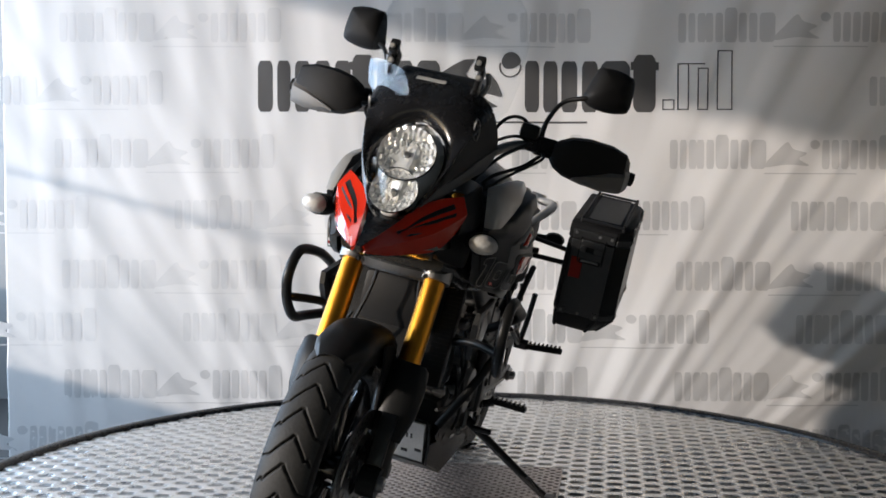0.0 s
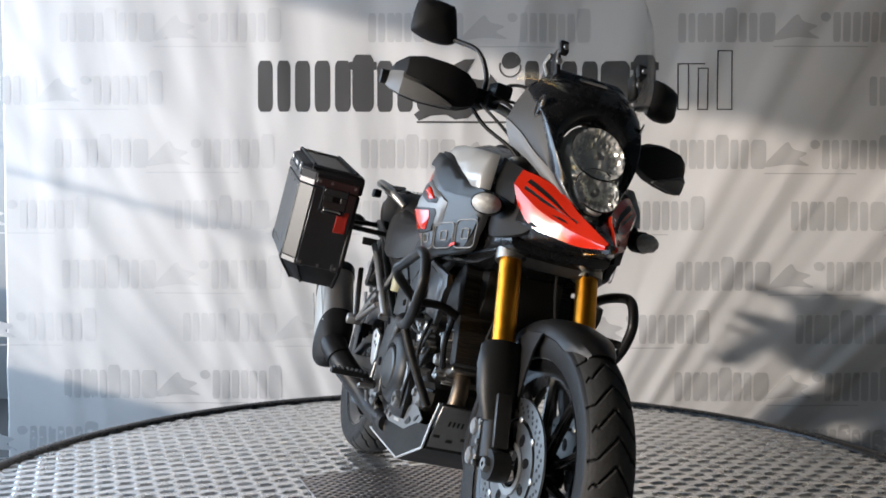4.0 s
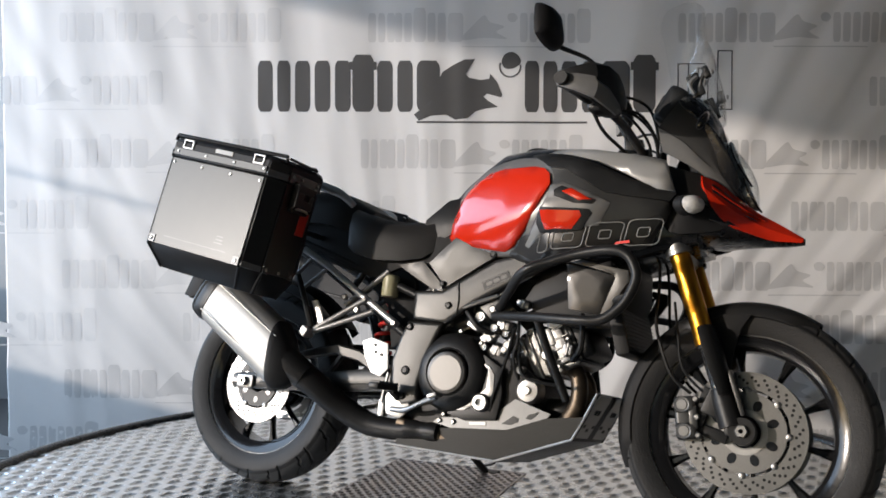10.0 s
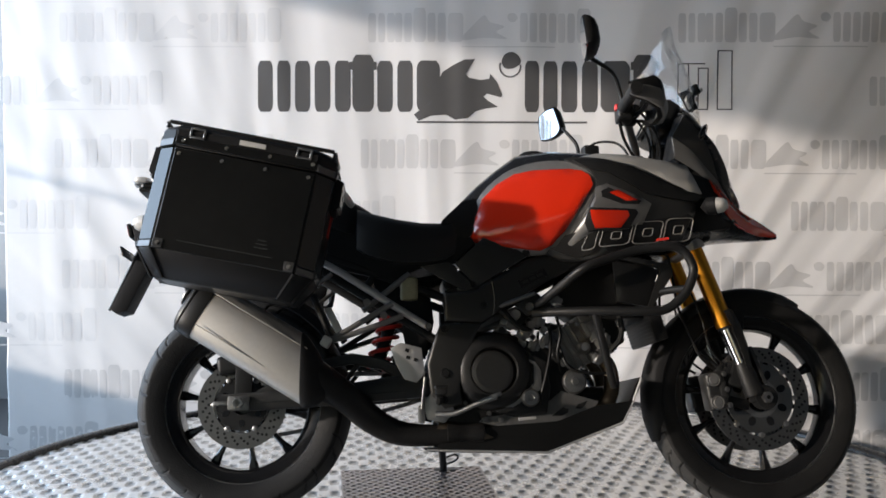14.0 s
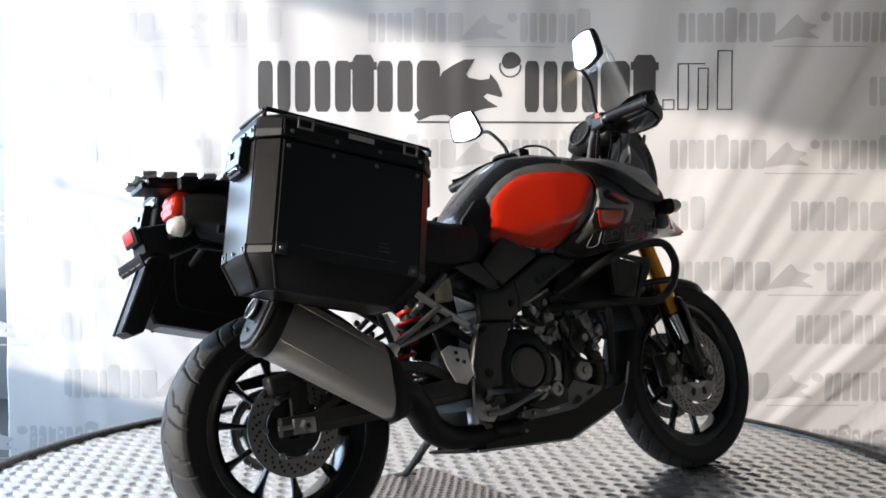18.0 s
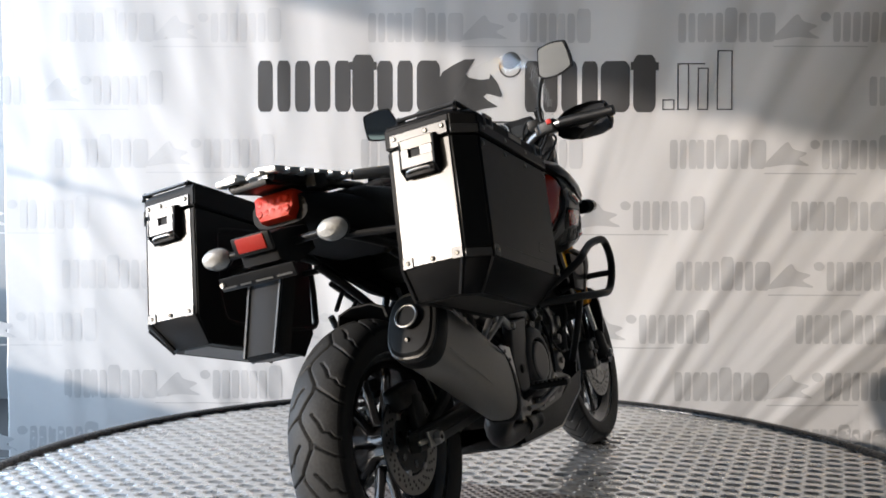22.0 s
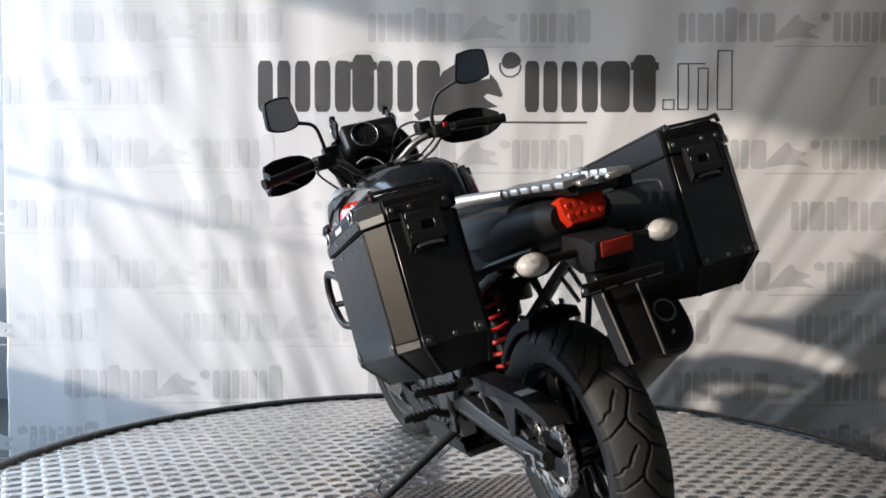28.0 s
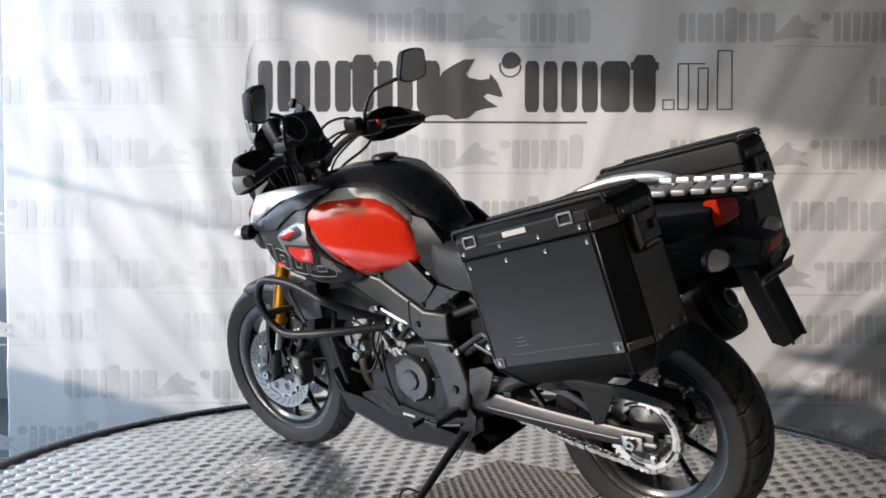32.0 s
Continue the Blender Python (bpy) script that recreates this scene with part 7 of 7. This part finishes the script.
# -- foot controls, stand, racks --
def foot(s):
    y = s * 0.16
    b = prism(bmesh.new(), [(0.575, 0.36), (0.615, 0.345), (0.63, 0.29), (0.60, 0.26), (0.55, 0.27), (0.54, 0.32)], s * 0.150, s * 0.160, 0.003)
    br = part("footrest_bracket", b, ALU if s < 0 else BLACKM, BIKE, "footrest bracket")
    b = box(bmesh.new(), (0.032, 0.120, 0.018), T3(0.585, s * 0.246, 0.345), 0.005)
    tube(b, [(0.585, s * 0.155, 0.320), (0.585, s * 0.20, 0.340)], 0.012, 8, 1)
    for k in range(8):
        part("footrest_rib", box(bmesh.new(), (0.034, 0.006, 0.008), T3(0.585, s * (0.194 + 0.0145 * k), 0.356), 0.001, 1), BLACKM, br)
    part("footrest", b, BLACKM, br, "black ribbed footrest")
    if s < 0:
        b = tube(bmesh.new(), [(0.575, -0.170, 0.285), (0.63, -0.185, 0.287), (0.69, -0.205, 0.312), (0.745, -0.222, 0.332)], [0.009, 0.008, 0.007, 0.009], 10)
        box(b, (0.030, 0.045, 0.012), T3(0.742, -0.226, 0.335) @ R3(0, -20, 0), 0.004)
        part("brake_pedal", b, ALU, BIKE, "bare metal brake pedal")
        b = prism(bmesh.new(), [(0.445, 0.475), (0.475, 0.49), (0.535, 0.475), (0.545, 0.40), (0.52, 0.375), (0.485, 0.385), (0.46, 0.43)], -0.166, -0.158, 0.003)
        hp = part("heel_plate", b, RACK, BIKE, "bright heel guard plate")
        for x, z in ((0.493, 0.468), (0.496, 0.447), (0.518, 0.440)):
            part("plate_slot", box(bmesh.new(), (0.012, 0.002, 0.010), T3(x, -0.1668, z) @ R3(0, 20, 0), 0.0008, 1), BLACKM, hp)
        b = tube(bmesh.new(), [(0.545, -0.160, 0.39), (0.535, -0.165, 0.30)], 0.005, 8, 1)
        box(b, (0.02, 0.03, 0.05), T3(0.535, -0.150, 0.285), 0.004)
        part("brake_rod", b, ALU, BIKE)
    else:
        b = tube(bmesh.new(), [(0.60, 0.165, 0.285), (0.68, 0.175, 0.278), (0.745, 0.180, 0.285)], 0.006, 8)
        tube(b, [(0.745, 0.175, 0.285), (0.745, 0.235, 0.287)], 0.009, 10, 1)
        part("gear_lever", b, BLACKM, BIKE, "black gear lever")
        b = prism(bmesh.new(), [(0.445, 0.475), (0.475, 0.49), (0.535, 0.475), (0.545, 0.40), (0.52, 0.375), (0.485, 0.385), (0.46, 0.43)], 0.158, 0.166, 0.003)
        part("heel_plate", b, FRAME, BIKE, "dark heel guard plate")
    # pillion footrest hanger
    b = tube(bmesh.new(), [(0.560, s * 0.168, 0.532), (0.411, s * 0.170, 0.624), (0.297, s * 0.170, 0.697), (0.190, s * 0.170, 0.754)], 0.0105, 12, 2)
    hang = part("pannier_stay", b, RACK if s < 0 else BLACKM, BIKE, "pannier frame stay")
    for x, z in ((0.555, 0.535), (0.426, 0.567), (0.377, 0.605)):
        part("stay_bolt", bolt(bmesh.new(), (x, s * (0.178 if x > 0.5 else 0.186), z), 0.011, 0.010, s), ALU, hang)
    b = tube(bmesh.new(), [(0.500, s * 0.150, 0.696), (0.417, s * 0.152, 0.627), (0.365, s * 0.160, 0.583)], 0.0085, 10, 2)
    tube(b, [(0.450, s * 0.182, 0.602), (0.304, s * 0.190, 0.514), (0.262, s * 0.190, 0.492)], 0.0085, 10, 2)
    tube(b, [(0.480, s * 0.184, 0.566), (0.406, s * 0.188, 0.538), (0.291, s * 0.190, 0.498), (0.262, s * 0.190, 0.492)], 0.0085, 10, 2)
    for line in ([(0.273, 0.694), (0.193, 0.632)], [(0.211, 0.725), (0.163, 0.677)]):
        tube(b, [(x, s * 0.155, z) for x, z in line], 0.0065, 8, 1)
    pg = part("pillion_hanger", b, LIGHTGREY if s < 0 else FRAME, BIKE, "grey pillion footrest hanger")
    b = box(bmesh.new(), (0.026, 0.050, 0.030), T3(0.262, s * 0.200, 0.490) @ R3(0, 30, 0), 0.005)
    part("pillion_footrest", b, RACK if s < 0 else BLACKM, pg, "pillion footrest joint")
    if s > 0:
        b = box(bmesh.new(), (0.028, 0.130, 0.020), T3(0.262, 0.280, 0.493) @ R3(6, 0, 0), 0.006)
        for k in range(8):
            part("peg_rib", box(bmesh.new(), (0.030, 0.006, 0.006), T3(0.262, 0.232 + 0.0145 * k, 0.502 + 0.0015 * k), 0.001, 1), WIRE, pg)
        part("pillion_peg", b, WIRE, pg, "black ribbed pillion peg, folded out")
    part("hanger_strut", tube(bmesh.new(), [(0.200, s * 0.200, 0.665), (0.239, s * 0.200, 0.586), (0.272, s * 0.196, 0.505)], 0.0095, 8, 2), BLACKM, pg)
    part("hanger_plate", prism(bmesh.new(), [(0.252, 0.588), (0.274, 0.592), (0.306, 0.528), (0.288, 0.516)], s * 0.176, s * 0.184, 0.002), RACK if s < 0 else BLACKM, pg)
    # pannier carrier loop
    y = s * 0.283
    b = tube(bmesh.new(), [(0.25, y, 0.70), (0.26, y, 0.86), (0.20, y, 0.90), (-0.08, y, 0.935), (-0.13, y, 0.90), (-0.15, y, 0.74), (-0.10, y, 0.69), (0.20, y, 0.645)], 0.009, 10, 4, True)
    tube(b, [(-0.10, y, 0.82), (-0.12, s * 0.10, 0.84)], 0.009, 8, 1)
    tube(b, [(0.22, y, 0.80), (0.22, s * 0.12, 0.80)], 0.009, 8, 1)
    part("pannier_carrier", b, BLACKM, BIKE, "black tubular pannier carrier")


both(foot)

b = tube(bmesh.new(), [(0.60, 0.125, 0.270), (0.607, 0.19, 0.235), (0.622, 0.37, 0.137), (0.627, 0.428, 0.1085)], [0.016, 0.014, 0.012, 0.012], 10)
sd = part("side_stand", b, BLACKM, BIKE, "black side stand leg, folded out")
LEAN = 13.2
b = box(bmesh.new(), (0.075, 0.042, 0.007), T3(0.632, 0.441, 0.1065) @ R3(LEAN, 0, 0), 0.003)
part("stand_foot", b, BLACKM, sd)
b = tube(bmesh.new(), [(0.62, 0.36, 0.145), (0.66, 0.375, 0.160), (0.675, 0.395, 0.150), (0.66, 0.41, 0.135), (0.625, 0.405, 0.125)], 0.0035, 6)
part("stand_lug", b, BLACKM, sd)
b = bmesh.new()
pts = []
for i in range(121):
    t = i / 120
    a = 2 * math.pi * 16 * t
    q = Vector((0.585, 0.115, 0.255)).lerp(Vector((0.588, 0.225, 0.200)), t)
    pts.append((q.x + 0.007 * math.cos(a), q.y, q.z + 0.007 * math.sin(a)))
tube(b, pts, 0.0014, 5, 1)
part("stand_spring", b, STEEL, sd)
b = box(bmesh.new(), (0.05, 0.05, 0.075), T3(0.600, 0.11, 0.275), 0.008)
part("stand_bracket", b, CAST, sd)
b = lathe(bmesh.new(), [(0.0001, -0.02), (0.024, -0.02), (0.026, -0.015), (0.026, 0.04), (0.022, 0.045), (0.0001, 0.045)], T3(0.50, -0.13, 0.64) @ R3(90), 20)
part("rear_brake_reservoir", b, AMBER, BIKE, "yellowish brake fluid pot")


# -- panniers --
def pannier(s):
    L, D, H, LID, CUT = 0.468, 0.206, 0.340, 0.066, 0.046
    m = T3(0.030, -0.381, 0.778) @ R3(0, 10.8, 0) if s < 0 else T3(0.004, 0.379, 0.780) @ R3(0, 12.4, 0)
    half = D / 2
    SILL = -H / 2 + 0.066        # where the upright sides end and the tray begins

    def plan(z, end=0.0, out=0.0, cut=CUT, grow=0.0):
        """The case's outline at a height, its two outer upright corners cut off."""
        x, y = L / 2 - end + grow, half - out + grow
        return [(-x, -s * (half + grow), z), (-x, s * (y - cut), z), (-x + cut, s * y, z), (x - cut, s * y, z), (x, s * (y - cut), z), (x, -s * (half + grow), z)]

    def loft(rings, bev=0.003):
        b = bmesh.new()
        ring_skin(b, rings)
        bmesh.ops.recalc_face_normals(b, faces=b.faces)
        bmesh.ops.bevel(b, geom=b.edges[:], offset=bev, segments=2, affect="EDGES", clamp_overlap=True)
        return b
    core = part("pannier", loft([plan(H / 2), plan(SILL), plan(-H / 2, 0.045, 0.052, 0.036)]), CASEP, BIKE, "black aluminium side case with riveted sheet sides", m=m)
    b = prism(bmesh.new(), [(-L / 2 + CUT + 0.003, H / 2 - 0.002), (L / 2 - CUT - 0.003, H / 2 - 0.002), (L / 2 - CUT - 0.003, SILL), (-L / 2 + CUT + 0.003, SILL)], s * (half - 0.004), s * (half + 0.0025), 0.0015, seg=1)
    part("outer_sheet", b, CASE, core, "dark anodised outer sheet", m=m)
    b = prism(bmesh.new(), [(-L / 2 + 0.065, -s * (half - 0.03)), (-L / 2 + 0.065, s * (half - 0.10)), (-L / 2 + 0.092, s * (half - 0.072)), (L / 2 - 0.092, s * (half - 0.072)), (L / 2 - 0.065, s * (half - 0.10)), (L / 2 - 0.065, -s * (half - 0.03))], -H / 2 - 0.0015, -H / 2 + 0.002, 0.001, "z", 1)
    part("bottom_sheet", b, CASEND, core, "grey bottom sheet", m=m)
    y0, y1 = -half + 0.010, half - CUT
    for e in (-1, 1):
        turn = m @ T3(e * (L / 2 - CUT / 2), s * (half - CUT / 2), 0) @ R3(0, 0, -e * s * 45)
        part("corner_sheet", box(bmesh.new(), (CUT * 1.41 - 0.006, 0.005, H - 0.088), turn @ T3(0, 0, 0.043), 0.001, 1), CASE, core, "dark anodised corner sheet")
        part("foot_plate", box(bmesh.new(), (CUT * 1.41 - 0.004, 0.007, 0.018), turn @ T3(0, 0, SILL + 0.010), 0.0015, 1), CASEGREY, core, "grey plate at the foot of the corner")
        b = box(bmesh.new(), (0.006, y1 - y0 - 0.004, H - 0.070), m @ T3(e * (L / 2 - 0.001), s * (y0 + y1) / 2, 0.034), 0.0012, 1)
        part("end_sheet", b, CASEND, core, "grey anodised end sheet")
        # raised plastic ribs along the tray's sloping corners
        for yy in (y0 - 0.002, y1 - 0.004):
            b = tube(bmesh.new(), [m @ Vector((e * (L / 2 + 0.001), s * yy, SILL + 0.004)), m @ Vector((e * (L / 2 - 0.044), s * (yy if yy < 0 else yy - 0.036), -H / 2 + 0.001))], 0.006, 6, 1)
            part("tray_rib", b, CASEP, core)
        part("tray_rib", tube(bmesh.new(), [m @ Vector((e * (L / 2 - CUT), s * half, SILL)), m @ Vector((e * (L / 2 - 0.081), s * (half - 0.052), -H / 2 + 0.001))], 0.005, 6, 1), CASEP, core)
        part("corner_plate", box(bmesh.new(), (0.026, 0.003, 0.026), m @ T3(e * (L / 2 - CUT - 0.016), s * (half + 0.004), SILL + 0.014), 0.001, 1), CASEGREY, core, "grey corner plate")
        for yy in (y0 + 0.014, y1 - 0.014):
            part("corner_plate", box(bmesh.new(), (0.004, 0.026, 0.024), m @ T3(e * (L / 2 + 0.003), s * yy, SILL + 0.012), 0.001, 1), CASEGREY, core, "grey corner plate")

    def rivet(p, r, h, side, axis="y"):
        part("rivet", bolt(bmesh.new(), m @ Vector(p), r, h, side, axis), ALU, core)
    for x in (-0.173, -0.058, 0.058, 0.173):
        rivet((x, s * (half + 0.002), H / 2 - 0.016), 0.0055, 0.0035, s)
        rivet((x + 0.005, s * (half + 0.005), H / 2 + 0.020), 0.0055, 0.0035, s)
    for e in (-1, 1):
        rivet((e * (L / 2 - CUT - 0.016), s * (half + 0.005), SILL + 0.014), 0.006, 0.004, s)
        for yy in (y0 + 0.014, (y0 + y1) / 2, y1 - 0.014):
            rivet((e * (L / 2 + 0.004), s * yy, SILL + 0.012), 0.0055, 0.004, e, "x")
    # embossed line and marks low on the sheet
    b = box(bmesh.new(), (0.25, 0.0012, 0.0016), m @ T3(0.0, s * (half + 0.0028), -0.075), 0)
    for k in range(3):
        box(b, (0.035 - 0.006 * k, 0.0012, 0.0024), m @ T3(0.09, s * (half + 0.0028), -0.055 + 0.010 * k), 0)
    part("embossed_line", b, CASEGREY, core)
    # lid
    lz = H / 2 + LID / 2
    lid = part("lid", loft([plan(H / 2 + 0.004, grow=0.003), plan(H / 2 + LID - 0.014, grow=0.003), plan(H / 2 + LID, 0.010, 0.010)], 0.0035), CASEP, core, "black lid", m=m)
    part("lid_band", box(bmesh.new(), (L - 2 * CUT, 0.006, 0.024), m @ T3(0, s * (half + 0.003), H / 2 + 0.019), 0.002, 1), CASE, lid, "anodised lid band")
    for e in (-1, 1):
        turn = m @ T3(e * (L / 2 - CUT / 2 + 0.003), s * (half - CUT / 2 + 0.003), H / 2) @ R3(0, 0, -e * s * 45)
        part("lid_corner", box(bmesh.new(), (CUT * 1.41, 0.006, 0.020), turn @ T3(0, 0, 0.014), 0.0015, 1), CASEGREY, lid, "grey lid corner cap")
        part("lid_band", box(bmesh.new(), (0.006, y1 - y0 - 0.004, 0.030), m @ T3(e * (L / 2 + 0.004), s * (y0 + y1) / 2, H / 2 + 0.020), 0.0015, 1), CASEND, lid, "bright band on the lid's end")
        for yy in (y0 + 0.014, (y0 + y1) / 2 + 0.02, y1 - 0.014):
            part("lid_rivet", bolt(bmesh.new(), m @ Vector((e * (L / 2 + 0.007), s * yy, H / 2 + 0.024)), 0.0055, 0.004, e, "x"), ALU, lid)
    part("lid_sheet", box(bmesh.new(), (L - 0.10, D - 0.09, 0.006), m @ T3(0, 0, H / 2 + LID - 0.001), 0.002, 1), CASE, lid)
    for e in (-1, 1):
        y = e * (half - 0.030)
        b = tube(bmesh.new(), [m @ Vector((-L / 2 + 0.008, y, H / 2 + LID - 0.010)), m @ Vector((-L / 2 + 0.012, y, H / 2 + LID + 0.008)), m @ Vector((L / 2 - 0.012, y, H / 2 + LID + 0.008)), m @ Vector((L / 2 - 0.008, y, H / 2 + LID - 0.010))], 0.0058, 8, 1)
        part("lid_rail", b, CASEP, lid, "black lid rail")
        x = e * (L / 2 - 0.006)
        b = tube(bmesh.new(), [m @ Vector((x, -half + 0.030, H / 2 + LID + 0.004)), m @ Vector((x, half - 0.030, H / 2 + LID + 0.004))], 0.0045, 8, 1)
        part("end_rail", b, CASEND, lid, "grey rail across the lid's end")
    for x in (-0.135, 0.150):
        b = bmesh.new()
        for dx, dz, sx, sz in ((0, 0.012, 0.042, 0.006), (0, -0.012, 0.042, 0.006), (-0.018, 0, 0.006, 0.03), (0.018, 0, 0.006, 0.03)):
            box(b, (sx, 0.006, sz), m @ T3(x + dx, s * (half + 0.004), lz + 0.012 + dz), 0.0015, 1)
        part("strap_eye", b, ALU, lid, "bright strap eye")
    part("badge_bar", box(bmesh.new(), (0.07, 0.002, 0.013), m @ T3(0.012, s * (half + 0.0045), lz + 0.010), 0.0005, 1), STICKER, lid, "pale badge bar")
    # end latches: a folded metal plate with a window, over a dark box with a bright hook
    for e in (-1, 1):
        at = lambda dx, dy, dz: m @ T3(e * (L / 2 + dx), s * (-0.016 + dy), H / 2 + dz)
        la = part("latch", box(bmesh.new(), (0.020, 0.074, 0.086), at(0.010, 0, -0.034), 0.004), CASEP, core, "dark box of the lid latch")
        b = box(bmesh.new(), (0.006, 0.080, 0.024), at(0.022, 0, -0.003) @ R3(0, e * 8, 0), 0.0015, 1)
        for dy, w in ((-0.030, 0.020), (0.024, 0.032)):
            box(b, (0.006, w, 0.022), at(0.0235, dy, -0.025) @ R3(0, e * 4, 0), 0.0015, 1)
        box(b, (0.006, 0.080, 0.024), at(0.024, 0, -0.046), 0.0015, 1)
        part("latch_lever", b, CASEND, la, "bare metal latch plate with a window")
        for dy in (-0.042, 0.042):
            part("latch_cheek", prism(bmesh.new(), [(e * (L / 2 + 0.001), H / 2 + 0.016), (e * (L / 2 + 0.024), H / 2 + 0.008), (e * (L / 2 + 0.028), H / 2 - 0.060), (e * (L / 2 + 0.004), H / 2 - 0.078)], s * (-0.016 + dy) - 0.002, s * (-0.016 + dy) + 0.002, 0.001), CASEP, la, "black latch cheek", m=m)
        b = tube(bmesh.new(), [m @ Vector((e * (L / 2 + 0.022), s * -0.044, H / 2 - 0.068)), m @ Vector((e * (L / 2 + 0.024), s * -0.038, H / 2 - 0.064)), m @ Vector((e * (L / 2 + 0.024), s * 0.006, H / 2 - 0.064)), m @ Vector((e * (L / 2 + 0.022), s * 0.012, H / 2 - 0.068))], 0.004, 8, 2)
        part("latch_hook", b, ALU, la, "bright latch hook")
    # reflector on the forward end
    b = box(bmesh.new(), (0.004, 0.040, 0.075), m @ T3(L / 2 + 0.003, -s * 0.060, 0.07), 0.002, 1)
    part("end_reflector", b, REFLECT, core, "red strip reflector")


both(pannier)

# ---- the turning: table and motorcycle go round together ----
TURNS = ((0, -99.35), (1, -91.56), (2, -83.88), (3, -76.34), (4, -68.78), (5, -61.20), (6, -53.47), (7, -45.52), (8, -37.81), (9, -30.40), (10, -22.95),
         (11, -15.35), (12, -7.70), (13, 0.0), (14, 7.74), (15, 15.52), (16, 23.32), (17, 30.98), (18, 38.23), (19, 45.42), (20, 52.81), (21, 60.43),
         (22, 68.18), (23, 75.95), (24, 83.76), (25, 91.59), (26, 99.30), (27, 106.91), (28, 114.41), (29, 121.82), (30, 129.35), (31, 136.92), (32, 144.43))
STAND = pose(-0.6675, -0.1256, 0.0, 0, 0, -4.0) @ pose(0, 0, 0, -LEAN, 0, 0)


def motions():
    walk(TABLE, [(t, T3(*TURN) @ pose(0, 0, 0, 0, 0, a)) for t, a in TURNS])
    walk(BIKE, [(t, T3(*TURN) @ pose(0, 0, 0, 0, 0, a) @ STAND) for t, a in TURNS])


motions()
